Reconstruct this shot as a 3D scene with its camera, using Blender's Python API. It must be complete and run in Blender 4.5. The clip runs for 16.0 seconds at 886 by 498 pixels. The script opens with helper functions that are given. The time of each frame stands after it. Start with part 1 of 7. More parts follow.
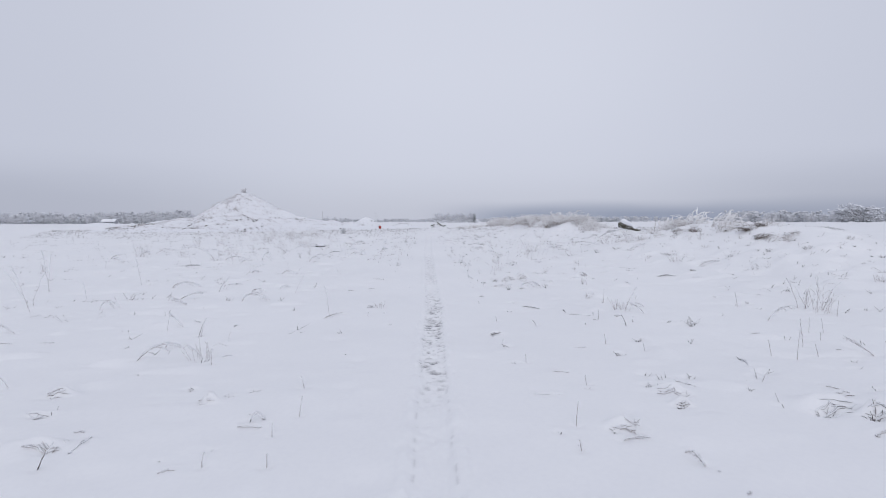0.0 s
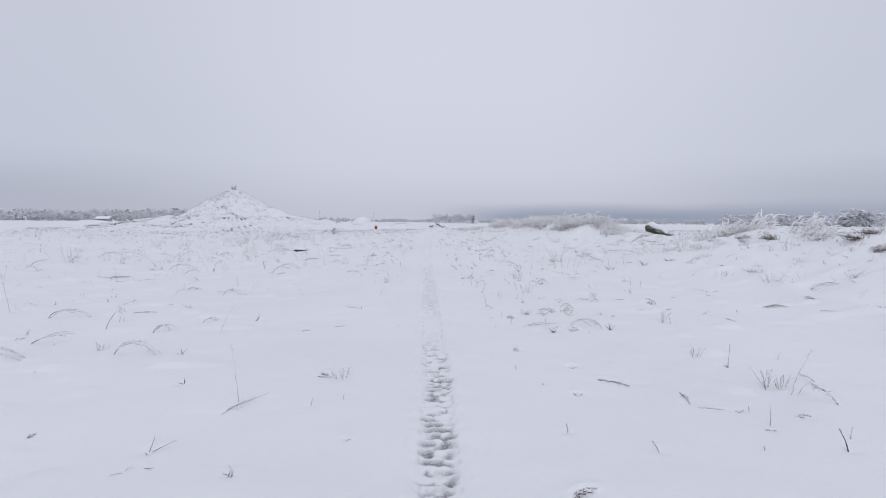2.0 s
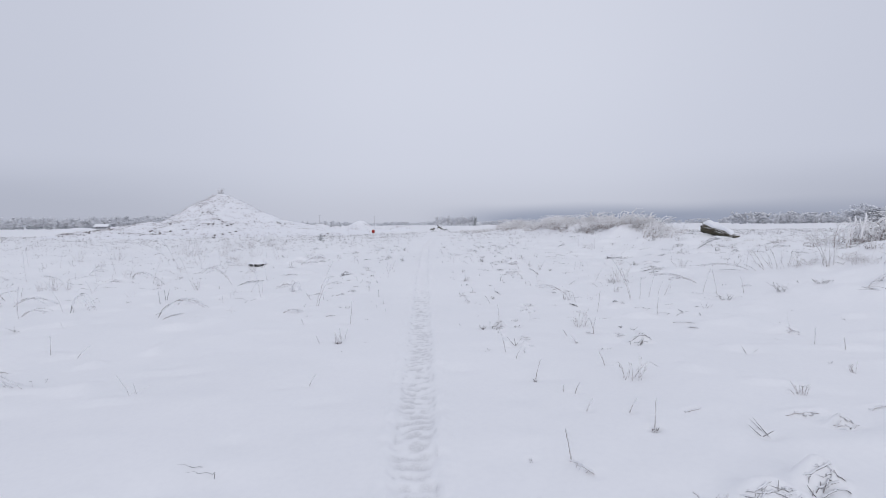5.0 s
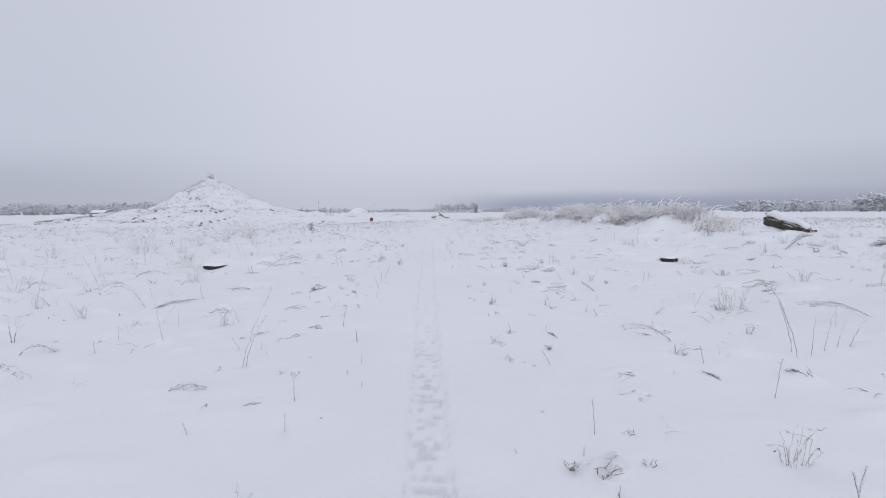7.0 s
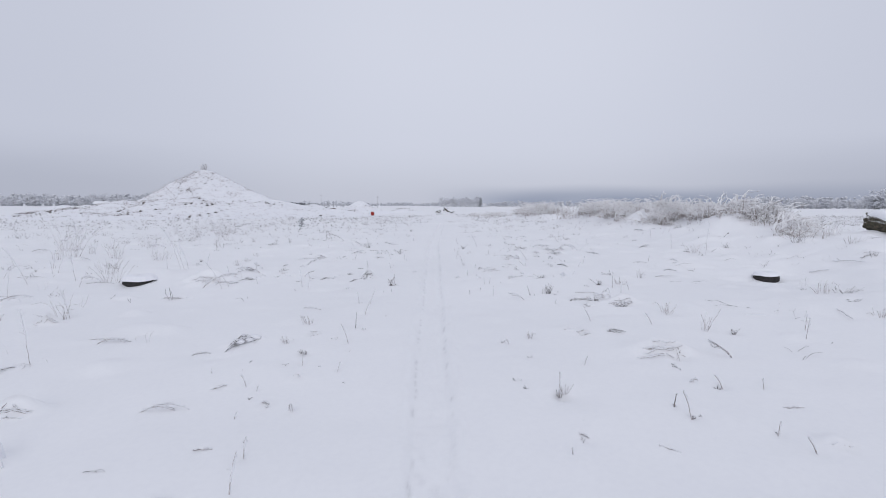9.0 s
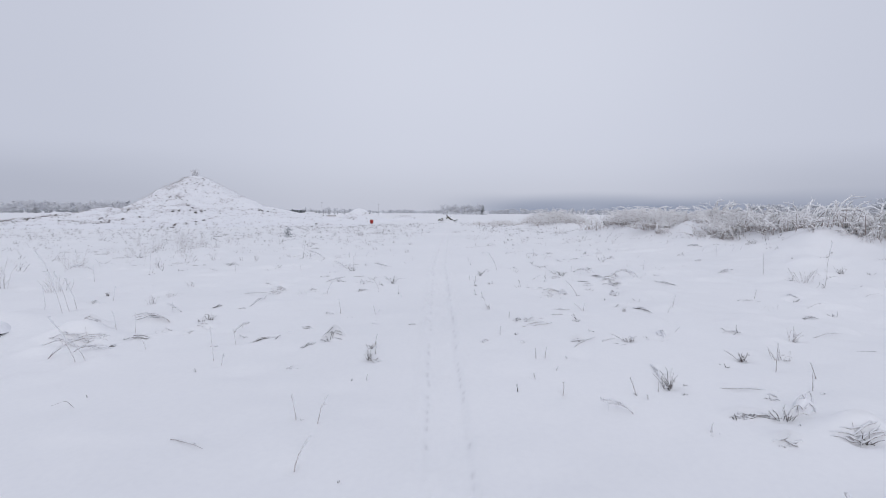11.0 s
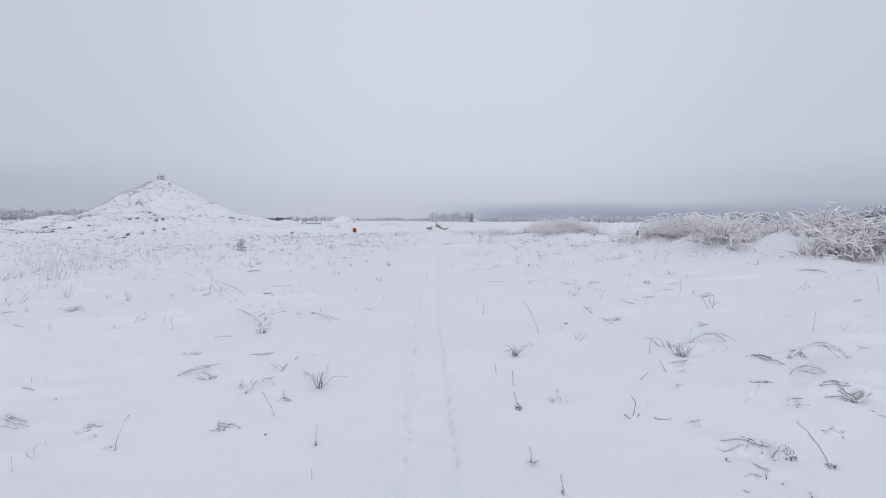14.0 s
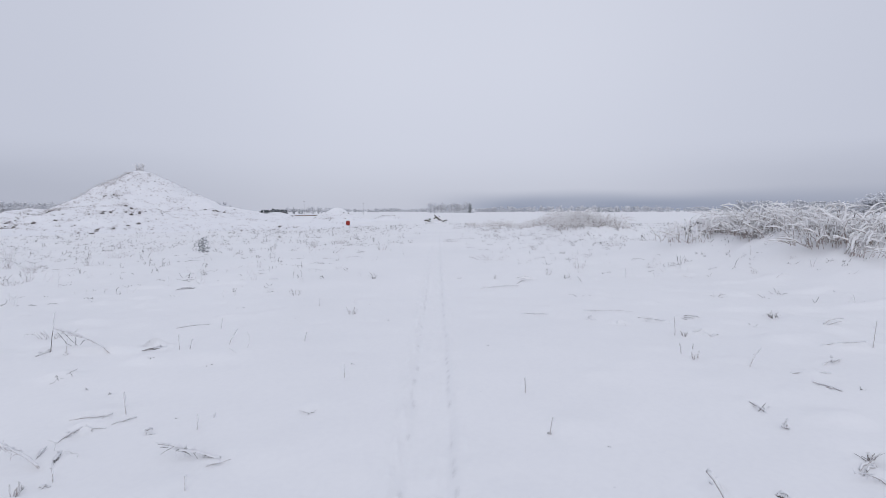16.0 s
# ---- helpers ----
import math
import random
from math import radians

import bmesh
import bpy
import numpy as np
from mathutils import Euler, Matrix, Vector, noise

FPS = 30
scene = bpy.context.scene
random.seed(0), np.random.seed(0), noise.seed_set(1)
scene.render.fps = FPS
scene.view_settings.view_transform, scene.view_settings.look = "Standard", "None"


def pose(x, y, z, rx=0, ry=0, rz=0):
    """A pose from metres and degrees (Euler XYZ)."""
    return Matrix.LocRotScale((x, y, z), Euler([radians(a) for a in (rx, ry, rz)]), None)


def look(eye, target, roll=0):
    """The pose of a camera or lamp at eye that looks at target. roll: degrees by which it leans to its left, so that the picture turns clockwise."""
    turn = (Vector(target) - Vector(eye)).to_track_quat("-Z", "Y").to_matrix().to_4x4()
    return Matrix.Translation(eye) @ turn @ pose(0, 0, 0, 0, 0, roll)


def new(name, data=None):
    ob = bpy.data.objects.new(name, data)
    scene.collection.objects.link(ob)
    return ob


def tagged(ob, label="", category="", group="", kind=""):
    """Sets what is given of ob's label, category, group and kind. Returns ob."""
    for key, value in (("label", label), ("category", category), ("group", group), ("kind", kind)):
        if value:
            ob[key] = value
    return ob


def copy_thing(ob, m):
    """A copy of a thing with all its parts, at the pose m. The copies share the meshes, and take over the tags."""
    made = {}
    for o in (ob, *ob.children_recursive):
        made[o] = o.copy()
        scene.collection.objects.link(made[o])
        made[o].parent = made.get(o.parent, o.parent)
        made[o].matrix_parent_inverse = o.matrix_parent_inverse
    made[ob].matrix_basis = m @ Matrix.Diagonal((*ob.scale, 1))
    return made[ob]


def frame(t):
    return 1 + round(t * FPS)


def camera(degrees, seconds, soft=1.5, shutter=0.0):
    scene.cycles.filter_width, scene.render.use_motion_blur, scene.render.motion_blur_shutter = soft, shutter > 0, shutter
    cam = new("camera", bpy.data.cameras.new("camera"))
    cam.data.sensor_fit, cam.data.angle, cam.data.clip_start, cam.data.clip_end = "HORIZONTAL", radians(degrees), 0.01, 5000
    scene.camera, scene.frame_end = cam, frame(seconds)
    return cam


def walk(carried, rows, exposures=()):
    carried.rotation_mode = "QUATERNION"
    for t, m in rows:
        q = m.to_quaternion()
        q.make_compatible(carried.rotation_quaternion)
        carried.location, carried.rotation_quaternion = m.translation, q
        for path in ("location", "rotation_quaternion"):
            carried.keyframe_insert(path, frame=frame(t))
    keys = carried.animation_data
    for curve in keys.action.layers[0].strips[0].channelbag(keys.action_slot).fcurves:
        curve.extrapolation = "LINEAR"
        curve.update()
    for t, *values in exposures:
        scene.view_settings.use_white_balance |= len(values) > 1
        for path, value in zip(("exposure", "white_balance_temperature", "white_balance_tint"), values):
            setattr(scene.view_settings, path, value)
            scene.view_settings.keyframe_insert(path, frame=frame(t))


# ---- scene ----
cam = camera(85.0, 16.0, soft=0.82)
METRES, EYE, TILT, LEAN, TURN = 26.786, 1.5, 1.4, -1.5, 0.0
ROWS = [
    (0.0, 0.0, 0.0, 0.0, -0.14, -4.73, 1.64),
    (0.5, -0.0007, 0.0346, -0.0009, -0.2, -4.67, 1.33),
    (1.0, -0.0027, 0.0683, -0.0011, -0.06, -4.71, 1.25),
    (1.5, -0.0037, 0.1037, -0.0022, -0.33, -4.58, 0.98),
    (2.0, -0.0046, 0.1366, -0.0023, -0.31, -4.68, 1.05),
    (2.5, -0.0054, 0.171, -0.0028, -0.46, -4.19, 0.99),
    (3.0, -0.0051, 0.2014, -0.0033, -0.4, -3.99, 1.27),
    (3.5, -0.0046, 0.2332, -0.005, -0.53, -3.54, 1.4),
    (4.0, -0.0025, 0.2639, -0.0055, -0.39, -3.37, 1.64),
    (4.2, -0.0019, 0.2761, -0.0061, -0.4, -3.46, 1.92),
    (6.3, -0.0108, 0.4056, -0.007, 0.33, -5.75, 1.85),
    (6.5, -0.0115, 0.4194, -0.0067, 0.39, -5.79, 2.0),
    (7.0, -0.0115, 0.4516, -0.0061, -0.07, -5.91, 1.77),
    (7.5, -0.0127, 0.4823, -0.0059, 0.03, -6.05, 1.67),
    (8.0, -0.0137, 0.5147, -0.0063, 0.14, -6.22, 1.44),
    (8.5, -0.0153, 0.5461, -0.007, 0.2, -6.32, 1.42),
    (9.0, -0.0164, 0.579, -0.0073, 0.39, -6.6, 1.32),
    (9.2, -0.0174, 0.5924, -0.0074, 0.46, -6.52, 1.16),
    (11.3, -0.0231, 0.7185, -0.0088, 0.59, -5.59, 1.23),
    (11.5, -0.0234, 0.7299, -0.009, 0.35, -5.48, 1.22),
    (12.0, -0.0256, 0.7591, -0.0095, 0.07, -5.04, 1.08),
    (12.5, -0.0249, 0.7869, -0.0099, -0.34, -4.85, 1.03),
    (13.0, -0.0252, 0.815, -0.0098, -0.49, -4.8, 1.11),
    (13.5, -0.0243, 0.8443, -0.0111, -0.87, -4.74, 1.17),
    (14.0, -0.0258, 0.8746, -0.0122, -0.75, -4.85, 1.21),
    (14.5, -0.0253, 0.9062, -0.0119, -0.86, -5.36, 1.22),
    (15.0, -0.027, 0.9359, -0.011, -0.82, -5.46, 1.39),
    (15.5, -0.0276, 0.9682, -0.0118, -1.03, -5.67, 1.49),
    (16.0, -0.0283, 0.9988, -0.0115, -1.0, -5.97, 1.57),
]
walk(cam, [(t, pose(0, 0, EYE, TILT, LEAN, TURN) @ pose(METRES * x, METRES * y, METRES * z, 90 + pitch, roll, yaw)) for t, x, y, z, yaw, pitch, roll in ROWS])

# ---- sky and light ----
world = bpy.data.worlds.new("overcast_sky")
scene.world = world
world.use_nodes = True
wt = world.node_tree
wt.nodes.clear()


def wmath(op, a, b=None, c=None):
    n = wt.nodes.new("ShaderNodeMath")
    n.operation = op
    for i, v in enumerate((a, b, c)):
        if v is None:
            continue
        if isinstance(v, (int, float)):
            n.inputs[i].default_value = v
        else:
            wt.links.new(v, n.inputs[i])
    return n.outputs[0]


def wsmooth(v, lo, hi):
    n = wt.nodes.new("ShaderNodeMapRange")
    n.interpolation_type = "SMOOTHSTEP"
    n.inputs["From Min"].default_value, n.inputs["From Max"].default_value = lo, hi
    wt.links.new(v, n.inputs["Value"])
    return n.outputs["Result"]


def wmix(fac, a, b, blend="MIX"):
    n = wt.nodes.new("ShaderNodeMix")
    n.data_type, n.blend_type = "RGBA", blend
    for key, v in ((0, fac), (6, a), (7, b)):
        if isinstance(v, (int, float)):
            n.inputs[key].default_value = v
        elif isinstance(v, tuple):
            n.inputs[key].default_value = (*v, 1)
        else:
            wt.links.new(v, n.inputs[key])
    return n.outputs[2]


def srgb(r, g, b):
    return tuple((v / 255 / 12.92) if v < 10 else ((v / 255 + 0.055) / 1.055) ** 2.4 for v in (r, g, b))


coords = wt.nodes.new("ShaderNodeTexCoord")
split = wt.nodes.new("ShaderNodeSeparateXYZ")
wt.links.new(coords.outputs["Generated"], split.inputs[0])
sx, sy, sz = split.outputs
up = wsmooth(sz, 0.0, 0.32)
low = wsmooth(sz, 0.0, 0.13)
cloud_noise = wt.nodes.new("ShaderNodeTexNoise")
stretch = wt.nodes.new("ShaderNodeMapping")
stretch.inputs["Scale"].default_value = (2.2, 2.2, 9.0)
wt.links.new(coords.outputs["Generated"], stretch.inputs[0])
wt.links.new(stretch.outputs[0], cloud_noise.inputs["Vector"])
cloud_noise.inputs["Scale"].default_value = 1.3
cloud_noise.inputs["Detail"].default_value = 3.0
drift = wmath("SUBTRACT", cloud_noise.outputs["Fac"], 0.5)
# pale overcast, darker towards the horizon and off to the sides
colour = wmix(low, srgb(193, 197, 212), srgb(204, 208, 223))
colour = wmix(up, colour, srgb(211, 215, 229))
side = wsmooth(wmath("ABSOLUTE", wmath("ADD", sx, -0.05)), 0.12, 0.75)
colour = wmix(wmath("MULTIPLY", side, 0.5), colour, srgb(184, 189, 206))
# a low slate-blue cloud bank ahead to the east
bank = wmath("MULTIPLY", wmath("SUBTRACT", 1.0, wsmooth(wmath("ADD", sz, wmath("MULTIPLY", drift, 0.03)), 0.012, 0.044)), wsmooth(sx, -0.08, 0.22))
bank = wmath("MULTIPLY", bank, wmath("ADD", 0.92, wmath("MULTIPLY", drift, 1.2)))
colour = wmix(bank, colour, srgb(146, 155, 177))
grey = wmath("MULTIPLY", wmath("SUBTRACT", 1.0, wsmooth(wmath("ADD", sz, wmath("MULTIPLY", drift, 0.06)), 0.03, 0.13)), wsmooth(wmath("ABSOLUTE", wmath("ADD", sx, -0.02)), 0.25, 0.7))
colour = wmix(wmath("MULTIPLY", grey, 0.5), colour, srgb(165, 170, 187))
sky = wt.nodes.new("ShaderNodeTexSky")
sky.sky_type, sky.sun_disc = "NISHITA", False
sky.sun_elevation, sky.sun_rotation = radians(30), radians(178)
dimmed = wmix(1.0, sky.outputs[0], (0.07, 0.07, 0.07), "MULTIPLY")
colour = wmix(0.03, colour, dimmed)
background = wt.nodes.new("ShaderNodeBackground")
background.inputs["Strength"].default_value = 1.0
wt.links.new(colour, background.inputs["Color"])
output = wt.nodes.new("ShaderNodeOutputWorld")
wt.links.new(background.outputs[0], output.inputs[0])

sun_data = bpy.data.lights.new("veiled_sun", "SUN")
sun_data.energy, sun_data.angle, sun_data.color = 0.5, radians(60), (1.0, 0.97, 0.95)
sun = new("veiled_sun", sun_data)
sun.matrix_world = look((2, -47, 27), (0, 0, 0))


# ---- materials ----
def material(name):
    m = bpy.data.materials.new(name)
    m.use_nodes = True
    t = m.node_tree
    return m, t, t.nodes["Principled BSDF"]


def noise_of(t, scale, detail=3.0, rough=0.55):
    geo = t.nodes.new("ShaderNodeNewGeometry")
    n = t.nodes.new("ShaderNodeTexNoise")
    n.inputs["Scale"].default_value, n.inputs["Detail"].default_value, n.inputs["Roughness"].default_value = scale, detail, rough
    t.links.new(geo.outputs["Position"], n.inputs["Vector"])
    return n.outputs["Fac"]


def ramp(t, value, *stops):
    n = t.nodes.new("ShaderNodeValToRGB")
    while len(n.color_ramp.elements) < len(stops):
        n.color_ramp.elements.new(0.5)
    for e, (at, c) in zip(n.color_ramp.elements, stops):
        e.position, e.color = at, (*c, 1)
    t.links.new(value, n.inputs[0])
    return n.outputs[0]


def blend(t, fac, a, b, kind="MIX"):
    n = t.nodes.new("ShaderNodeMix")
    n.data_type, n.blend_type = "RGBA", kind
    for key, v in ((0, fac), (6, a), (7, b)):
        if isinstance(v, (int, float)):
            n.inputs[key].default_value = v
        elif isinstance(v, tuple):
            n.inputs[key].default_value = (*v, 1)
        else:
            t.links.new(v, n.inputs[key])
    return n.outputs[2]


def relief(t, bsdf, value, strength, distance):
    n = t.nodes.new("ShaderNodeBump")
    n.inputs["Strength"].default_value, n.inputs["Distance"].default_value = strength, distance
    t.links.new(value, n.inputs["Height"])
    t.links.new(n.outputs[0], bsdf.inputs["Normal"])


def upward(t, lo, hi):
    """How far a surface faces the sky, where snow and frost lie."""
    geo = t.nodes.new("ShaderNodeNewGeometry")
    s = t.nodes.new("ShaderNodeSeparateXYZ")
    t.links.new(geo.outputs["Normal"], s.inputs[0])
    r = t.nodes.new("ShaderNodeMapRange")
    r.inputs["From Min"].default_value, r.inputs["From Max"].default_value = lo, hi
    t.links.new(s.outputs["Z"], r.inputs["Value"])
    return r.outputs["Result"]


def make_snow():
    m, t, b = material("snow")
    big = ramp(t, noise_of(t, 0.35, 4), (0.3, (0.865, 0.87, 0.885)), (0.7, (0.905, 0.908, 0.92)))
    fine = ramp(t, noise_of(t, 26, 4), (0.3, (0.98, 0.98, 0.983)), (0.6, (1, 1, 1)))
    c = blend(t, 1.0, big, fine, "MULTIPLY")
    worn = t.nodes.new("ShaderNodeAttribute")
    worn.attribute_name = "worn"
    dirt = ramp(t, noise_of(t, 75, 5, 0.78), (0.36, (0.10, 0.096, 0.10)), (0.48, (0.28, 0.275, 0.29)), (0.66, (0.68, 0.68, 0.71)))
    c = blend(t, worn.outputs["Fac"], c, dirt)
    t.links.new(c, b.inputs["Base Color"])
    b.inputs["Roughness"].default_value = 0.75
    b.inputs["Specular IOR Level"].default_value = 0.2
    mixn = t.nodes.new("ShaderNodeMath")
    mixn.operation = "ADD"
    t.links.new(noise_of(t, 9, 4), mixn.inputs[0])
    t.links.new(noise_of(t, 60, 2), mixn.inputs[1])
    relief(t, b, mixn.outputs[0], 0.05, 0.012)
    return m


def make_plain_snow(name, tone=0.86, scale=12):
    m, t, b = material(name)
    c = ramp(t, noise_of(t, scale, 4), (0.3, (tone * 0.94, tone * 0.95, tone * 0.985)), (0.7, (tone, tone * 1.005, tone * 1.03)))
    t.links.new(c, b.inputs["Base Color"])
    b.inputs["Roughness"].default_value = 0.8
    b.inputs["Specular IOR Level"].default_value = 0.2
    relief(t, b, noise_of(t, scale * 3, 3), 0.3, 0.015)
    return m


def make_stalk(name, dark, light, frost, lo, hi, grain=40):
    """A dry plant, frosted where it faces up and in patches."""
    m, t, b = material(name)
    body = ramp(t, noise_of(t, grain, 3), (0.35, dark), (0.65, light))
    rime = noise_of(t, grain * 1.7, 3)
    rim = t.nodes.new("ShaderNodeMath")
    rim.operation, rim.use_clamp = "MULTIPLY", True
    t.links.new(upward(t, lo, hi), rim.inputs[0])
    t.links.new(ramp(t, rime, (0.32, (0.2, 0.2, 0.2)), (0.55, (1, 1, 1))), rim.inputs[1])
    t.links.new(blend(t, rim.outputs[0], body, frost), b.inputs["Base Color"])
    b.inputs["Roughness"].default_value = 0.85
    b.inputs["Specular IOR Level"].default_value = 0.15
    return m


def make_bark():
    m, t, b = material("mossy_bark")
    c = ramp(t, noise_of(t, 14, 6, 0.7), (0.3, (0.018, 0.016, 0.014)), (0.48, (0.07, 0.06, 0.045)), (0.62, (0.15, 0.13, 0.085)), (0.75, (0.22, 0.2, 0.15)))
    c = blend(t, ramp(t, noise_of(t, 5, 3), (0.45, (0, 0, 0)), (0.62, (0.55, 0.55, 0.55))), c, (0.085, 0.088, 0.055))
    t.links.new(c, b.inputs["Base Color"])
    dusting = t.nodes.new("ShaderNodeMath")
    dusting.operation = "MULTIPLY"
    t.links.new(upward(t, 0.15, 0.6), dusting.inputs[0])
    t.links.new(ramp(t, noise_of(t, 22, 4, 0.7), (0.46, (0, 0, 0)), (0.56, (1, 1, 1))), dusting.inputs[1])
    t.links.new(blend(t, dusting.outputs[0], c, (0.86, 0.865, 0.88)), b.inputs["Base Color"])
    b.inputs["Roughness"].default_value = 0.9
    relief(t, b, noise_of(t, 30, 5, 0.7), 1.0, 0.05)
    return m


def make_rubber():
    m, t, b = material("black_rubber")
    c = ramp(t, noise_of(t, 35, 4), (0.35, (0.012, 0.011, 0.012)), (0.7, (0.035, 0.03, 0.028)))
    t.links.new(c, b.inputs["Base Color"])
    b.inputs["Roughness"].default_value = 0.7
    relief(t, b, noise_of(t, 90, 2), 0.4, 0.004)
    return m


def make_paint(name, a, c, scale=20, rough=0.5):
    m, t, b = material(name)
    t.links.new(ramp(t, noise_of(t, scale, 4), (0.3, a), (0.7, c)), b.inputs["Base Color"])
    b.inputs["Roughness"].default_value = rough
    return m


SNOW = make_snow()
CAP = make_plain_snow("loose_snow", 0.9)
MOUND = make_plain_snow("heap_snow", 0.9, 3)
STALK = make_stalk("dry_stalk", (0.20, 0.152, 0.142), (0.43, 0.365, 0.35), (0.86, 0.865, 0.885), -0.6, 0.5)
DARK = make_stalk("dead_grass", (0.06, 0.05, 0.047), (0.21, 0.178, 0.168), (0.84, 0.845, 0.865), -0.1, 0.75)
RIME = make_stalk("rimed_grass", (0.62, 0.61, 0.615), (0.84, 0.835, 0.845), (0.93, 0.93, 0.94), -0.8, 0.2, 22)
WEED = make_stalk("brown_weed", (0.21, 0.158, 0.138), (0.48, 0.405, 0.37), (0.86, 0.86, 0.87), -0.2, 0.7)
PLUME = make_stalk("rime_plume", (0.86, 0.845, 0.845), (0.93, 0.925, 0.93), (0.965, 0.965, 0.97), -0.9, 0.0, 30)
FROST = make_plain_snow("hoar_frost", 0.88, 60)
BARK = make_bark()
RUBBER = make_rubber()
EARTH = make_paint("frozen_earth", (0.06, 0.05, 0.045), (0.18, 0.155, 0.14), 25, 0.9)
STONE = make_paint("grey_stone", (0.10, 0.10, 0.10), (0.24, 0.235, 0.23), 12, 0.85)
RED = make_paint("red_paint", (0.30, 0.022, 0.014), (0.42, 0.05, 0.03), 14, 0.55)
PLANK = make_paint("weathered_plank", (0.2, 0.14, 0.1), (0.34, 0.25, 0.18), 6, 0.8)
WALL = make_paint("pale_render", (0.33, 0.34, 0.37), (0.42, 0.43, 0.45), 2, 0.8)
GLASS = make_paint("window_glass", (0.03, 0.035, 0.045), (0.05, 0.055, 0.065), 1, 0.1)
METAL = make_paint("grey_steel", (0.36, 0.37, 0.38), (0.46, 0.47, 0.48), 3, 0.5)
# Twig and bark tones raised beyond real frost: distance haze is in the colour.
TREE_FROST = make_stalk("hazed_frosted_twigs", (0.60, 0.61, 0.64), (0.75, 0.76, 0.79), (0.86, 0.87, 0.90), -0.7, 0.4, 0.9)
TREE_WOOD = make_paint("hazed_bark", (0.3, 0.3, 0.31), (0.55, 0.55, 0.57), 1.5, 0.9)
BROWN = make_stalk("brown_grass", (0.085, 0.062, 0.05), (0.27, 0.205, 0.17), (0.84, 0.845, 0.865), 0.25, 0.95)
CONIFER = make_stalk("frosted_needles", (0.13, 0.145, 0.155), (0.3, 0.32, 0.34), (0.8, 0.82, 0.85), -0.2, 0.8, 2.5)
HEDGE = make_stalk("evergreen_hedge", (0.035, 0.045, 0.05), (0.10, 0.115, 0.12), (0.5, 0.52, 0.55), 0.3, 1.1, 1.5)
# Far woods: pale grey holds both their frost and the haze before them.
THICKET = make_stalk("hazed_thicket", (0.40, 0.41, 0.44), (0.56, 0.57, 0.60), (0.76, 0.77, 0.80), -0.3, 0.8, 0.8)


# ---- terrain ----
def smooth(lo, hi, v):
    k = np.clip((v - lo) / (hi - lo), 0, 1)
    return k * k * (3 - 2 * k)


def lattice(ix, iy, seed):
    v = np.sin(ix * 127.1 + iy * 311.7 + seed * 74.7) * 43758.5453
    return v - np.floor(v)


def swell(x, y, seed):
    """Smooth value noise from -1 to 1."""
    ix, iy = np.floor(x), np.floor(y)
    fx, fy = x - ix, y - iy
    fx, fy = fx * fx * (3 - 2 * fx), fy * fy * (3 - 2 * fy)
    a = lattice(ix, iy, seed) * (1 - fx) + lattice(ix + 1, iy, seed) * fx
    b = lattice(ix, iy + 1, seed) * (1 - fx) + lattice(ix + 1, iy + 1, seed) * fx
    return 2 * (a * (1 - fy) + b * fy) - 1


def lane(y):
    """Where the wheel track runs."""
    return np.interp(y, (-5, 0, 8, 20, 29, 35, 60), (0.02, 0.0, -0.15, -0.58, -0.80, -0.78, -0.62))


BANKS = (
    (10.2, 15.5, 3.0, 6.0, 1.19, 0.0), (7.4, 34.0, 1.5, 7.0, 0.75, -0.22), (6.6, 52.0, 2.2, 5.0, 0.75, 0.0), (6.75, 37.6, 1.35, 3.0, 0.33, -0.22), (10.3, 27.6, 1.2, 1.2, 0.28, 0.0), (5.4, 24.3, 1.6, 1.5, -0.25, 0.0),
    (-6.2, 24.0, 1.7, 1.6, -0.15, 0.0), (6.6, 17.6, 1.6, 2.6, 0.23, 0.0), (7.6, 29.6, 1.2, 1.6, 0.38, 0.0), (6.0, 21.6, 1.6, 1.1, 0.12, 0.0), (1.3, 12.0, 2.5, 2.5, 0.05, 0.0), (8.0, 26.6, 0.9, 0.9, 0.12, 0.0),
)


def land(x, y):
    """The lie of the land without its small relief."""
    z = 0.58 * smooth(4, 30, y) - 0.22 * smooth(35, 95, y) - 0.6 * smooth(100, 420, y)
    z = z - 0.025 * np.clip(-x, 0, 12)
    for cx, cy, wx, wy, a, slant in BANKS:
        z = z + a * np.exp(-((x - cx - slant * (y - cy)) / wx) ** 2 - ((y - cy) / wy) ** 2)
    return z


def ruffle(x, y):
    near = np.exp(-((y - 20) / 60) ** 2)
    z = 0.030 * swell(x / 1.9, y / 1.7, 1) + 0.016 * swell(x / 0.7, y / 0.6, 2) * near + 0.009 * swell(x / 0.24, y / 0.22, 3) * near
    hump = smooth(1.2, 3.0, np.abs(x - lane(y)))
    tuss = np.clip(swell(x / 0.42, y / 0.36, 5) - 0.35, 0, 1)
    z = z + near * hump * 0.10 * tuss
    edge = smooth(5.0, 7.0, x) * (1 - smooth(10, 12, x)) * smooth(7, 10, y) * (1 - smooth(56, 62, y))
    z = z + edge * (0.12 * swell(x / 0.9, y / 1.1, 7) + 0.05 * swell(x / 0.35, y / 0.35, 8))
    return z


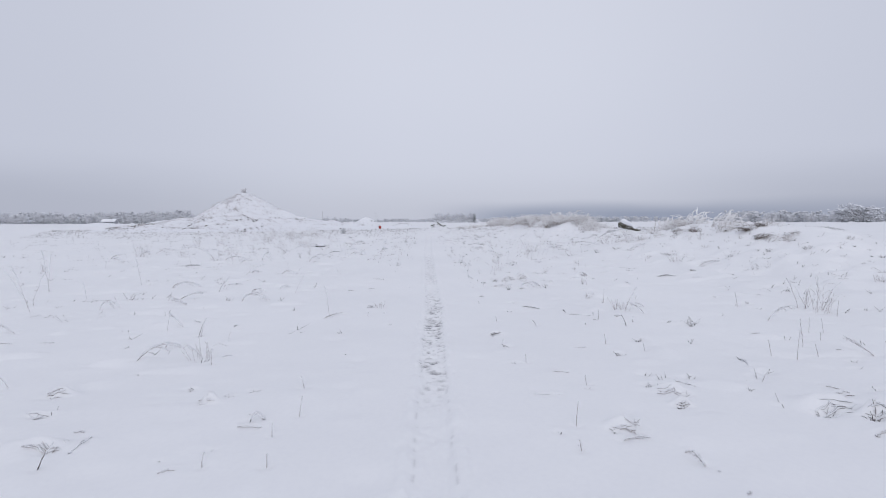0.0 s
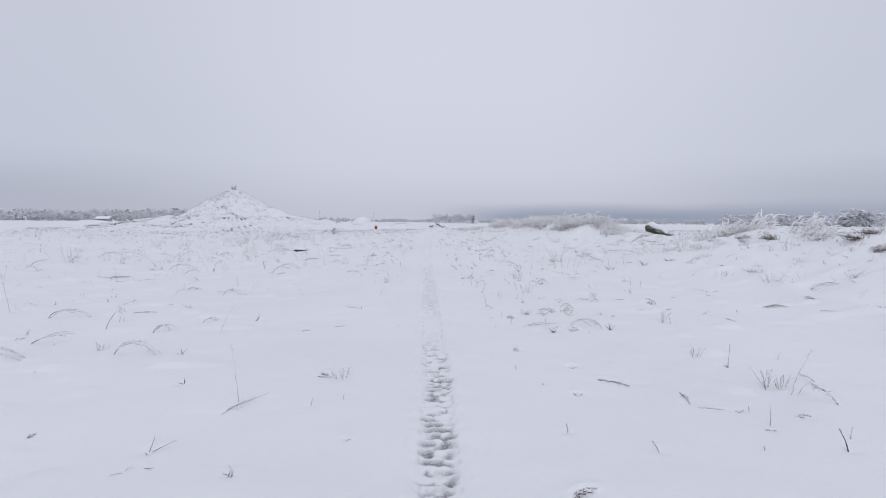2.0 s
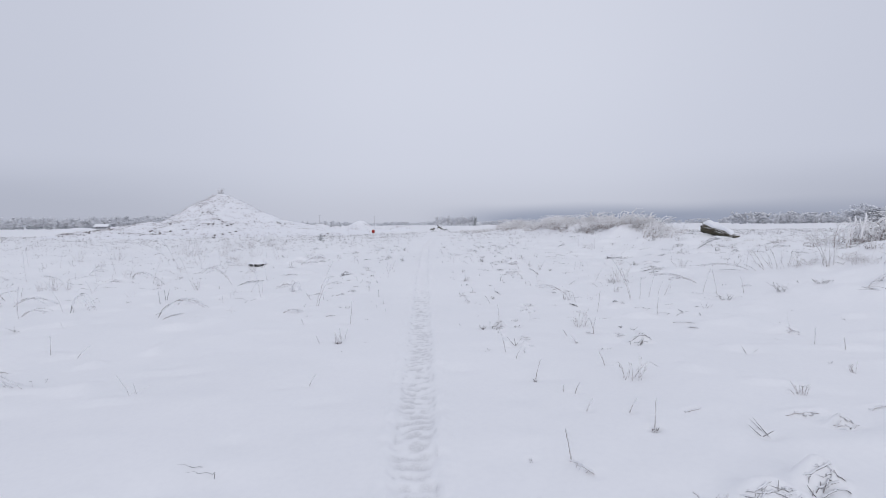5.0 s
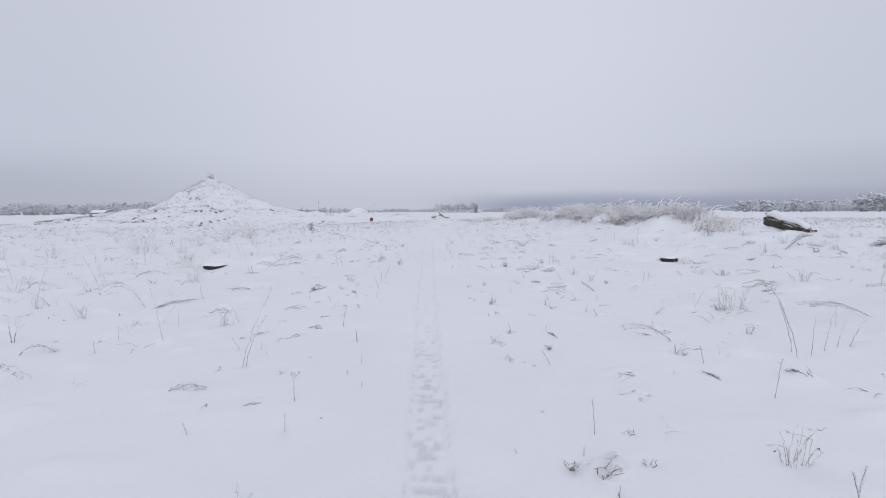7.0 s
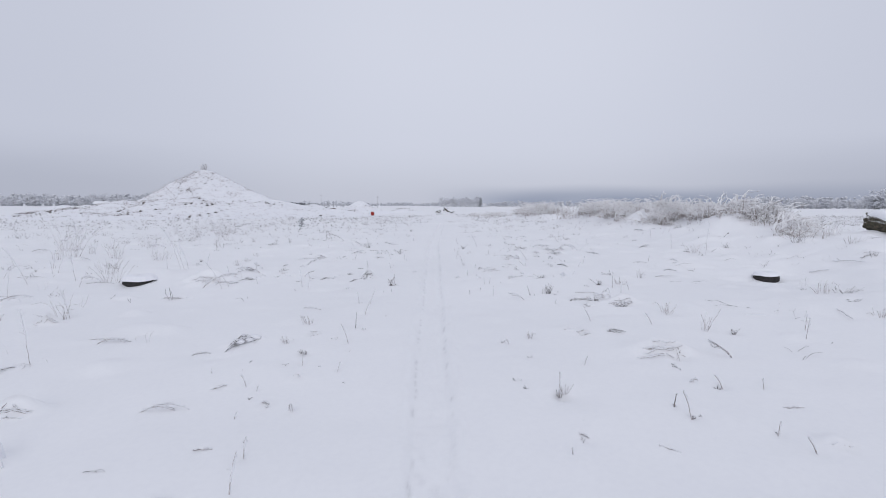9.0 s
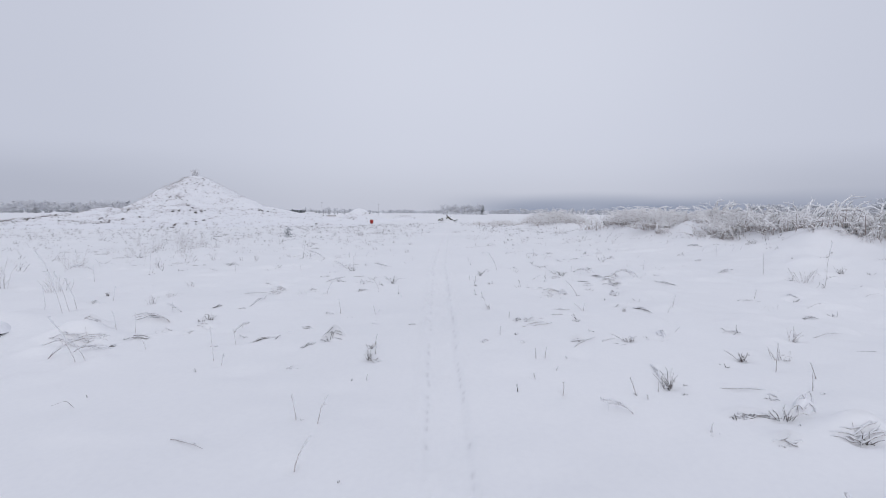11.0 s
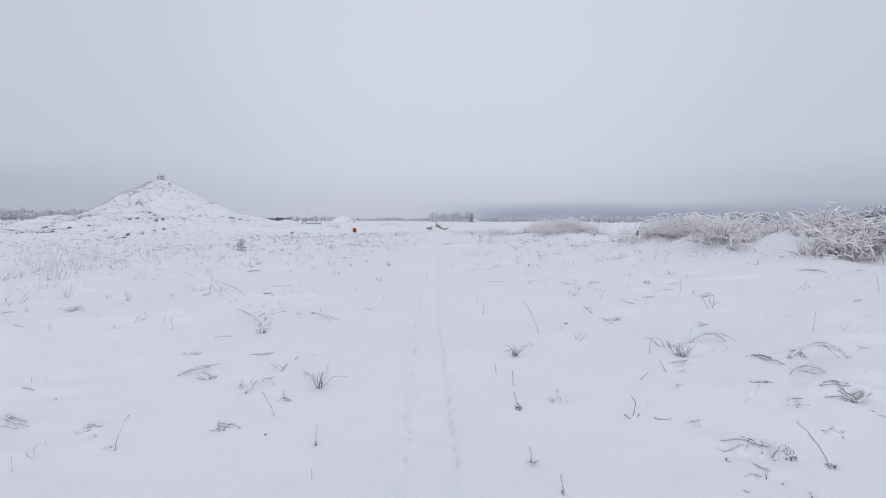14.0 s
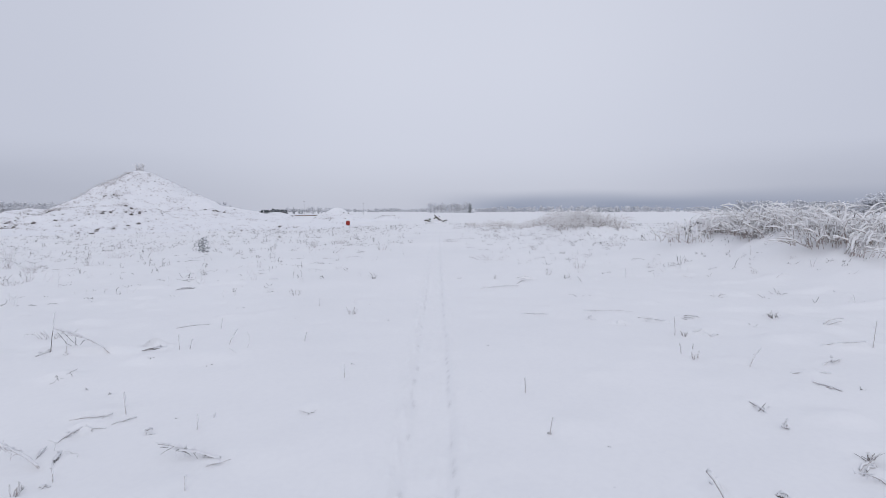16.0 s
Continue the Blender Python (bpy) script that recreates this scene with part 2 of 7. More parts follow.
def groove(x, y):
    """The wheel track: a pressed trough with cleat marks. Returns its depth and how worn it is."""
    u = x - lane(y)
    fade = 1 - smooth(36, 70, y)
    wob = 0.02 * swell(y / 0.5, y * 0, 11)
    trough = (1 - smooth(0.085, 0.165, np.abs(u + wob)))
    rim = np.exp(-((np.abs(u) - 0.19) / 0.045) ** 2)
    cleat = 0.5 + 0.5 * np.sin(y * 2 * math.pi / 0.105 + 3.6 * swell(y / 0.35, u * 4, 12) + 1.1 * swell(u / 0.08, y / 0.09, 23) + 3 * u)
    strong = np.clip(smooth(3.6, 5.2, y) * (1 - smooth(8.0, 10.4, y)) + 0.3 * smooth(10, 12, y) * (1 - smooth(16.0, 19.0, y)), 0, 1)
    depth = -0.032 * trough + 0.008 * rim + 0.017 * trough * cleat * (0.15 + 0.85 * strong)
    inner = 1 - smooth(0.065, 0.145, np.abs(u + wob + 0.04 * swell(y / 0.13, u * 4, 15)))
    blot = smooth(-0.35, 0.25, swell(u / 0.06, y / 0.05, 13) + 0.6 * swell(u / 0.2, y / 0.5, 14))
    pit = smooth(0.12, 0.65, 1 - cleat + 0.5 * swell(u / 0.05, y / 0.03, 17))
    worn = inner * pit * blot * strong
    flank = np.exp(-((np.abs(u) - 0.125 - 0.012 * swell(y / 0.15, np.sign(u) * 5.0, 21)) / 0.010) ** 2) * smooth(0.1, 0.7, swell(y / 0.045, np.sign(u) * 3.0, 16)) * 0.24 * (1 - smooth(34, 44, y))
    crumb = (1 - smooth(0.2, 0.3, np.abs(u))) * (0.007 * swell(u / 0.035, y / 0.04, 18) + 0.008 * swell(u / 0.09, y / 0.1, 19))
    crumb = crumb + 0.014 * swell(u / 0.028, y / 0.045, 22) * np.exp(-((u + 0.17) / 0.06) ** 2) * smooth(20, 24, y)
    return (depth + crumb - 0.012 * worn) * fade, np.clip(worn * fade + flank, 0, 1)


def terrain(x, y):
    return land(x, y) + ruffle(x, y) + groove(x, y)[0]


def ground_at(x, y):
    px, py = np.array([float(x)]), np.array([float(y)])
    if abs(x - float(lane(y))) > 0.5:
        return float((land(px, py) + ruffle(px, py))[0])
    return float(terrain(px, py)[0])


HOLLOWS = []


def growing(start, step, factor, stop):
    out, v = [], start
    while v < stop:
        out.append(v)
        v, step = v + step, step * factor
    return out + [stop]


def grid_mesh(name, xs, ys, zs, mat, worn=None):
    nx, ny = xs.shape[1], xs.shape[0]
    me = bpy.data.meshes.new(name)
    v = np.stack([xs, ys, zs], -1).reshape(-1, 3)
    i = np.arange(ny * nx).reshape(ny, nx)
    f = np.stack([i[:-1, :-1], i[:-1, 1:], i[1:, 1:], i[1:, :-1]], -1).reshape(-1, 4)
    me.vertices.add(len(v))
    me.vertices.foreach_set("co", v.ravel())
    me.loops.add(f.size)
    me.loops.foreach_set("vertex_index", f.ravel().astype(np.int32))
    me.polygons.add(len(f))
    me.polygons.foreach_set("loop_start", np.arange(0, f.size, 4, dtype=np.int32))
    me.polygons.foreach_set("use_smooth", np.ones(len(f), dtype=bool))
    me.update(calc_edges=True)
    me.materials.append(mat)
    if worn is not None:
        a = me.attributes.new("worn", "FLOAT", "POINT")
        a.data.foreach_set("value", worn.ravel().astype(np.float32))
    return me


def dimples():
    """Small dips and swellings all over the near snow."""
    rng = np.random.default_rng(90)
    for _ in range(1500):
        y = rng.uniform(2.5, 36)
        x = rng.uniform(-9, 9)
        if abs(x - float(lane(y))) > 0.35:
            w = rng.uniform(0.04, 0.16)
            HOLLOWS.append((x, y, w, w * rng.uniform(-0.22, 0.16)))


def build_ground():
    half = list(np.arange(0, 0.30, 0.011)) + growing(0.31, 0.022, 1.012, 3.0) + growing(3.05, 0.055, 1.004, 9.5) + growing(9.6, 0.1, 1.03, 16.0) + growing(16.4, 0.4, 1.09, 3000.0)
    half = np.array(half)
    us = np.concatenate([-half[:0:-1], half])
    ys = np.array([-v for v in growing(2.0, 0.5, 1.2, 3000.0)][::-1] + list(np.arange(-1.5, 1.9, 0.3)) + list(np.arange(2.0, 13.0, 0.028)) + list(np.arange(13.0, 14.0, 0.04)) + list(np.arange(14.0, 36.0, 0.055)) + growing(36.05, 0.08, 1.015, 110.0) + growing(112.0, 2.0, 1.09, 3500.0))
    U, Y = np.meshgrid(us, ys)
    X = U + lane(Y)
    depth, worn = groove(X, Y)
    Z = land(X, Y) + ruffle(X, Y) + depth
    for hx, hy, w, d in HOLLOWS:
        j0, j1 = np.searchsorted(ys, (hy - 2.2 * w, hy + 2.2 * w))
        i0, i1 = np.searchsorted(us, (hx - float(lane(hy)) - 2.2 * w, hx - float(lane(hy)) + 2.2 * w))
        if j1 > j0 and i1 > i0:
            s = (slice(j0, j1), slice(i0, i1))
            Z[s] += d * np.exp(-((X[s] - hx) / w) ** 2 - ((Y[s] - hy) / (0.8 * w)) ** 2)
    ob = new("ground", grid_mesh("ground", X, Y, Z, SNOW, worn))
    return tagged(ob, "wide snow-covered field with a narrow wheel track pressed along it", "snow field", kind="structure")


# ---- mesh building ----
PEBBLES = {}


def pebble(rings):
    if rings not in PEBBLES:
        bm = bmesh.new()
        bmesh.ops.create_icosphere(bm, subdivisions=rings, radius=1)
        PEBBLES[rings] = (np.array([w.co for w in bm.verts]), [tuple(w.index for w in q.verts) for q in bm.faces])
        bm.free()
    return PEBBLES[rings]


class Builder:
    """Gathers tubes, blades and lumps into one mesh."""

    def __init__(self):
        self.v, self.f, self.n = [], [], 0

    def add(self, v, f):
        self.v.append(np.asarray(v, dtype=float))
        self.f.extend([tuple(i + self.n for i in q) for q in f])
        self.n += len(v)

    def tube(self, pts, radii, sides=3, close=False):
        p = np.asarray(pts, dtype=float)
        d = p[-1] - p[0]
        d = d / (np.linalg.norm(d) + 1e-9)
        a = np.cross(d, (0.31, 0.87, 0.11) if abs(d[1]) < 0.8 else (0.9, 0.1, 0.2))
        a /= np.linalg.norm(a)
        b = np.cross(d, a)
        ang = np.arange(sides) * 2 * math.pi / sides
        ring = np.cos(ang)[:, None] * a + np.sin(ang)[:, None] * b
        v = (p[:, None, :] + np.asarray(radii, dtype=float)[:, None, None] * ring[None]).reshape(-1, 3)
        f = []
        for i in range(len(p) - 1):
            for k in range(sides):
                m = (k + 1) % sides
                f.append((i * sides + k, i * sides + m, (i + 1) * sides + m, (i + 1) * sides + k))
        if close:
            f.append(tuple(range(sides))[::-1])
            f.append(tuple((len(p) - 1) * sides + k for k in range(sides)))
        self.add(v, f)

    def lump(self, c, r, rng, squash=(1, 1, 1), rough=0.3, rings=1):
        """An uneven pebble of 20 faces, or finer."""
        v, f = pebble(rings)
        k = 1 + rough * rng.uniform(-1, 1, len(v))
        self.add(np.asarray(c) + v * k[:, None] * r * np.asarray(squash), f)

    def mesh(self, name, mat, flat=False):
        me = bpy.data.meshes.new(name)
        me.from_pydata(np.concatenate(self.v).tolist(), [], self.f)
        if not flat:
            me.polygons.foreach_set("use_smooth", np.ones(len(me.polygons), dtype=bool))
        me.materials.append(mat)
        return me


def part(name, builder, mat, parent, label="", flat=False):
    ob = new(name, builder.mesh(name, mat, flat))
    ob.parent = parent
    return tagged(ob, label)


def thing(name, m, label, category, group=""):
    ob = new(name)
    ob.empty_display_size = 0.1
    ob.matrix_world = m
    return tagged(ob, label, category, group)


def box(b, lo, hi, bevel=0.0):
    bm = bmesh.new()
    bmesh.ops.create_cube(bm, size=1)
    for w in bm.verts:
        w.co = [lo[i] + (w.co[i] + 0.5) * (hi[i] - lo[i]) for i in range(3)]
    if bevel:
        bmesh.ops.bevel(bm, geom=bm.edges[:], offset=bevel, segments=2, affect="EDGES")
    bm.verts.index_update()
    b.add(np.array([w.co for w in bm.verts]), [tuple(w.index for w in q.verts) for q in bm.faces])
    bm.free()


def dust(b, pts, r, rng, count, spread):
    """Short frost needles along a stem."""
    p = np.asarray(pts)
    for _ in range(count):
        i = rng.integers(len(p) // 2, len(p))
        d = rng.normal(0, 1, 3)
        d[2] = abs(d[2]) * 0.7
        d *= spread * rng.uniform(0.5, 1.2) / np.linalg.norm(d)
        b.tube([p[i], p[i] + d], [r, r * 0.5], 3)


RNG = np.random.default_rng(7)


def curve(tip, bend, n=7, skew=1.0):
    """A stem from the origin to tip that bows by bend, most of all early (skew below 1) or late."""
    k = np.linspace(0, 1, n)[:, None]
    j = k ** skew
    return np.asarray(tip) * k + np.asarray(bend) * (4 * j * (1 - j))


def kinked(p, amount, rng):
    """The same stem with small bends, as dead stems have."""
    q = p.copy()
    q[1:] += np.cumsum(rng.normal(0, amount, (len(p) - 1, 3)), axis=0) * 0.6
    q[1:-1] += rng.normal(0, amount, (len(p) - 2, 3))
    return q


# ---- small plants ----
def weed_stalk(x, y, dx, h, dark=0):
    rng = RNG
    length = math.hypot(dx, h)
    far = max(1.0, math.hypot(x, y - 27) / 16) if y > 30 else 1.0
    t = thing("weed_stalk", pose(x, y, ground_at(x, y) - 0.03), "thin dry weed stalk with a frosted top standing in the snow", "weed", "weed stalks in the snow")
    tip = (dx, rng.uniform(-0.12, 0.12) * h, h + 0.03)
    p = kinked(curve(tip, (-0.10 * dx, 0, 0.05 * abs(dx)), 10), 0.006 * length, rng)
    stem, rime = Builder(), Builder()
    stem.tube(p, np.linspace(0.0038, 0.0017, 10) * far * (1.3 if dark else 1.0), 4)
    for _ in range(int(1 + 6 * length)):
        i = rng.integers(3, 10)
        d = rng.normal(0, 1, 3)
        d[2] = abs(d[2]) + 0.3
        d *= (0.015 + 0.09 * length) * rng.uniform(0.4, 1) / np.linalg.norm(d)
        (stem if rng.random() < 0.3 else rime).tube([p[i], p[i] + d * 0.6, p[i] + d + (0, 0, -0.01)], [0.0022, 0.0018, 0.001], 3)
    first = 6 if dark else rng.integers(3, 6)
    q = p[first:] + (0.0035, 0, 0.003)
    rime.tube(q, rng.uniform(0.003, 0.0065, len(q)) * (0.8 + 0.9 * min(1, length)) * far, 4)
    for a in range(1, first, 2):
        rime.tube(p[a:a + 2] + (0.003, 0, 0.002), rng.uniform(0.002, 0.004, 2), 3)
    dust(rime, q, 0.0017, rng, int(8 + 60 * length), 0.010 + 0.02 * length)
    part("stem", stem, DARK if dark else STALK, t)
    tagged(part("frost", rime, FROST, t, "white hoar frost on the stem"), kind="stuff")
    if h > 0.05:
        HOLLOWS.append((x, y - 0.02, 0.04, -0.026))


def arching_grass(x, y, dx, dz, arch, dark=0):
    rng = RNG
    length = math.hypot(dx, dz)
    thick = 1.5 if arch > 0.09 or dark else 1.1
    t = thing("arching_grass", pose(x, y, ground_at(x, y) - 0.02), "dry grass stem bent over in an arch under frost", "grass", "bent grass stems in the snow")
    lift = dz + 0.02
    stem, rime = Builder(), Builder()
    for s in range(3 if length > 0.25 else 2):
        reach = 1.0 if s == 0 else rng.uniform(0.7, 1.0)
        tip = (dx * reach, rng.uniform(-0.06, 0.06) * length, lift * reach if s else lift)
        p = kinked(curve(tip, (0, 0, arch * (1.0 if s == 0 else rng.uniform(0.8, 0.98))), 13, rng.uniform(0.7, 1.1)), 0.005 * length, rng)
        stem.tube(p, np.linspace(0.0030, 0.0013, 13) * thick, 4)
        for _ in range(int(4 + 16 * length)):
            i = rng.integers(3, 13)
            d = np.array((rng.normal(0, 0.7), rng.normal(0, 0.5), -rng.uniform(0.0, 1))) * rng.uniform(0.01, 0.04) * thick
            (rime if rng.random() < 0.6 else stem).tube([p[i], p[i] + d * 0.6 + (0, 0, 0.006), p[i] + d], [0.0018 * thick, 0.0016, 0.0009], 3)
        for a in range(1, 11, 2):
            if rng.random() < 0.85:
                rime.tube(p[a:a + 3] + (0, 0, 0.005), rng.uniform(0.003, 0.0078, 3) * thick, 4)
        dust(rime, p + (0, 0, 0.004), 0.0017, rng, int(16 + 60 * length), 0.02)
    part("stem", stem, DARK if dark else STALK, t)
    tagged(part("frost", rime, FROST, t, "white hoar frost on the stem"), kind="stuff")
    HOLLOWS.append((x, y - 0.02, 0.045, -0.026))


def lying_grass(x0, y0, x1, y1, thick=1):
    """A strand or bundle of grass pressed flat, with snow drifted against its far side."""
    rng = RNG
    run = math.hypot(x1 - x0, y1 - y0)
    wb = min((0.035, 0.05, 0.065, 0.085)[thick - 1], 0.02 + 0.22 * run)
    bumps = []
    for k in np.arange(0.5 * wb, run, 1.1 * wb):
        px, py = x0 + (x1 - x0) * k / run, y0 + (y1 - y0) * k / run
        bumps += [(px, py + 0.8 * wb, wb, wb * rng.uniform(0.18, 0.4)), (px, py - 0.35 * wb, 0.7 * wb, -wb * rng.uniform(0.12, 0.36))]
    HOLLOWS.extend(bumps)
    at = skin(x0, y0, bumps)
    words = ("flat strand of frosted dead grass on the snow", "flattened dead grass with snow drifted against it", "dark flattened bundle of dead grass under a ridge of snow", "thick dark bundle of flattened dead grass under snow")[thick - 1]
    t = thing("flattened_grass", pose(x0, y0, ground_at(x0, y0)), words, "grass", "flattened grass in the snow")
    b, c = Builder(), Builder()
    for j in range((1, 2, 5, 22)[thick - 1]):
        lo = 0.0 if j == 0 else rng.uniform(0.0, 0.45)
        hi = 1.0 if j == 0 else rng.uniform(0.6, 1.05)
        off = rng.normal(0, 0.16) * wb
        lift = rng.uniform(0.0, (0.18, 0.24, 0.3, 0.8)[thick - 1]) * wb + rng.uniform(0.2, 1.0) * 0.09 * max(0.0, run - 0.25)
        p = []
        for k in np.linspace(lo, hi, 9):
            dx, dy = (x1 - x0) * k, (y1 - y0) * k - 0.12 * wb + off
            p.append((dx + rng.normal(0, 0.05) * wb, dy + rng.normal(0, 0.11) * wb, at(dx, dy) + 0.002 + lift * math.sin(3.14 * k) + (0.05 * wb * j / 16 if thick > 2 else 0)))
        p = np.array(p)
        b.tube(p, np.linspace(0.0030, 0.0014, 9) * (0.9, 1.05, 1.2, 1.5)[thick - 1], 3)
        for a in (0, 2, 4, 6):
            if rng.random() > (0.75 if thick < 3 else 0.55):
                continue
            c.tube(p[a:a + 3] + (0, 0.003, 0.005), rng.uniform(0.003, 0.0065, 3) * (1, 1.1, 1.3, 1.6)[thick - 1], 4)
    k = rng.uniform(0.4, 0.7)
    e = np.array(((x1 - x0) * k, (y1 - y0) * k, at((x1 - x0) * k, (y1 - y0) * k)))
    c.tube(e + curve((0.3 * wb, 0, 0.2 * wb), (0, 0, 0.1 * wb), 3), (0.003, 0.004, 0.002), 3)
    if thick == 4:
        for k in (0.3, 0.55, 0.8):
            dx, dy = (x1 - x0) * k, (y1 - y0) * k + 0.35 * wb
            c.lump((dx, dy, at(dx, dy) + 0.25 * wb), 0.5 * wb, rng, (1.6, 0.9, 0.6), 0.15, 2)
    tagged(part("blade", b, DARK if thick > 2 else STALK, t), kind="stuff")
    tagged(part("frost", c, FROST, t, "snow caught on the blades"), kind="stuff")


def skin(x, y, bumps):
    """Height of the snow over a plant's foot, with the bumps that the plant itself makes."""
    z0, sx, sy = ground_at(x, y), ground_at(x + 0.1, y), ground_at(x, y + 0.1)

    def at(dx, dy):
        z = (sx - z0) * dx / 0.1 + (sy - z0) * dy / 0.1
        for bx, by, w, d in bumps:
            z += d * math.exp(-((x + dx - bx) / w) ** 2 - ((y + dy - by) / (0.8 * w)) ** 2)
        return z
    return at


def snow_tussock(x, y, w, h, dark=0):
    """Bowed grass roofed with snow: a pale dome ribbed with blades and open along its near edge."""
    rng = RNG
    side = rng.choice((-1, 1))
    core = max(0.035, 0.34 * w)
    bumps = [(x - 0.17 * w, y + 0.10 * w, 0.85 * core, (0.2 if h > 0.8 * w else 0.62) * h), (x + 0.17 * w, y + 0.08 * w, 0.85 * core, (0.2 if h > 0.8 * w else 0.62) * h), (x + side * 0.22 * w, y - 0.20 * w - 0.01, 0.15 * w + 0.012, -0.13 * w - (0.014 if dark else 0.004)), (x - side * 0.3 * w, y - 0.16 * w, 0.12 * w + 0.01, -0.06 * w)]
    HOLLOWS.extend(bumps)
    at = skin(x, y, bumps)
    t = thing("snow_tussock", pose(x, y, ground_at(x, y)), "dome of bowed dead grass roofed with snow", "tussock", "snow-roofed tussocks")
    grass, rime = Builder(), Builder()
    for _ in range(int(3 + 9 * w) + 3 * dark):
        a, span = rng.uniform(-0.5, 0.1), rng.uniform(0.35, 0.65)
        back = rng.uniform(-0.24, 0.04) * w
        top = h * (rng.uniform(0.35, 0.75) if h > 0.8 * w else rng.uniform(0.02, 0.16)) + 0.004
        p = []
        for k in np.linspace(0, 1, 9):
            dx = side * (a + span * k) * w
            dy = back - 0.07 * w * math.sin(3.14 * k) + rng.normal(0, 0.006) * w
            p.append((dx, dy, at(dx, dy) - 0.006 + top * math.sin(3.14 * k) ** 0.8))
        p = np.array(p)
        grass.tube(p, np.linspace(0.0025, 0.0013, 9), 3)
        for m in (0, 2, 4, 6):
            if rng.random() < (0.75 if dark else 0.9):
                rime.tube(p[m:m + 3] + (0, 0.002, 0.005), rng.uniform(0.003, 0.008, 3), 4)
    for _ in range(int(2 + 5 * w) + 5 * dark):
        bx, by = side * rng.normal(0.22, 0.10) * w, rng.normal(-0.20, 0.05) * w
        ex, ey = bx + rng.normal(0, 0.12) * w, by + rng.normal(0.03, 0.05) * w
        p = np.array([(bx, by, at(bx, by) - 0.006), ((bx + ex) / 2, (by + ey) / 2, at(bx, by) + rng.uniform(0.05, 0.3) * h), (ex, ey, at(ex, ey) + rng.uniform(0.0, 0.3) * h)])
        grass.tube(p, (0.0036, 0.003, 0.0014), 3)
    if h > 0.8 * w:
        shell = Builder()
        shell.lump((0, 0.05 * w, 0.15 * h), 1.0, rng, (0.36 * w, 0.24 * w, 0.48 * h), 0.05, 3)
        part("snow_cap", shell, CAP, t, "snow held by the bowed stems")
    tagged(part("grass", grass, DARK if dark else STALK, t, "dead grass blades"), kind="stuff")
    tagged(part("frost", rime, FROST, t, "snow caught on the blades"), kind="stuff")


def grass_tuft(x, y, w, h, dark=0):
    rng = RNG
    t = thing("grass_tuft", pose(x, y, ground_at(x, y) - 0.02), "dark brown tuft of dead grass standing in the snow" if dark else "loose tuft of thin frosted grass standing out of the snow", "grass", "frosted grass tufts")
    blades, rime = Builder(), Builder()
    far = max(1.0, (y - 30) / 8)
    for _ in range(int(6 + 24 * min(w, 0.7)) + 4 * dark):
        a = rng.uniform(-0.5, 0.5)
        base = np.array((a * w * 0.6, rng.uniform(-0.15, 0.15) * w, 0))
        hh = h * rng.uniform(0.3, 1.0) + 0.02
        tip = (a * w * 0.5 + rng.normal(0, 0.45 if dark else 0.22) * hh, rng.normal(0, 0.2) * hh, hh * (0.75 if dark else 1.0))
        p = base + curve(tip, (rng.normal(0, 0.05) * hh, 0, rng.uniform(0, 0.1) * hh), 7)
        if rng.random() < 0.4:
            away = rng.normal(0, 0.3) * hh
            p[-2:] += np.array(((away * 0.4, 0, -0.06 * hh), (away, 0, -rng.uniform(0.15, 0.4) * hh)))
        p = kinked(p, 0.012 * hh, rng)
        blades.tube(p, np.linspace(0.0025, 0.0011, 7) * far, 3)
        if rng.random() < (0.6 if dark else 0.95):
            first = 2 if dark else rng.integers(1, 4)
            q = p[first:] + (0.002, 0, 0.002)
            rime.tube(q, rng.uniform(0.002, 0.005, len(q)) * far * (1 + min(1.0, h)), 3)
            dust(rime, q, 0.0015 * far, rng, 5, 0.012 + 0.025 * h)
    rime.tube([(0, 0, 0.0), (0, 0.01, 0.03)], (0.003, 0.002), 3)
    tagged(part("blade", blades, DARK if dark else STALK, t), kind="stuff")
    tagged(part("frost", rime, RIME, t, "pale rime on the blades"), kind="stuff")
    HOLLOWS.append((x, y - 0.02, 0.05 + 0.12 * w, -0.022 - 0.02 * dark))


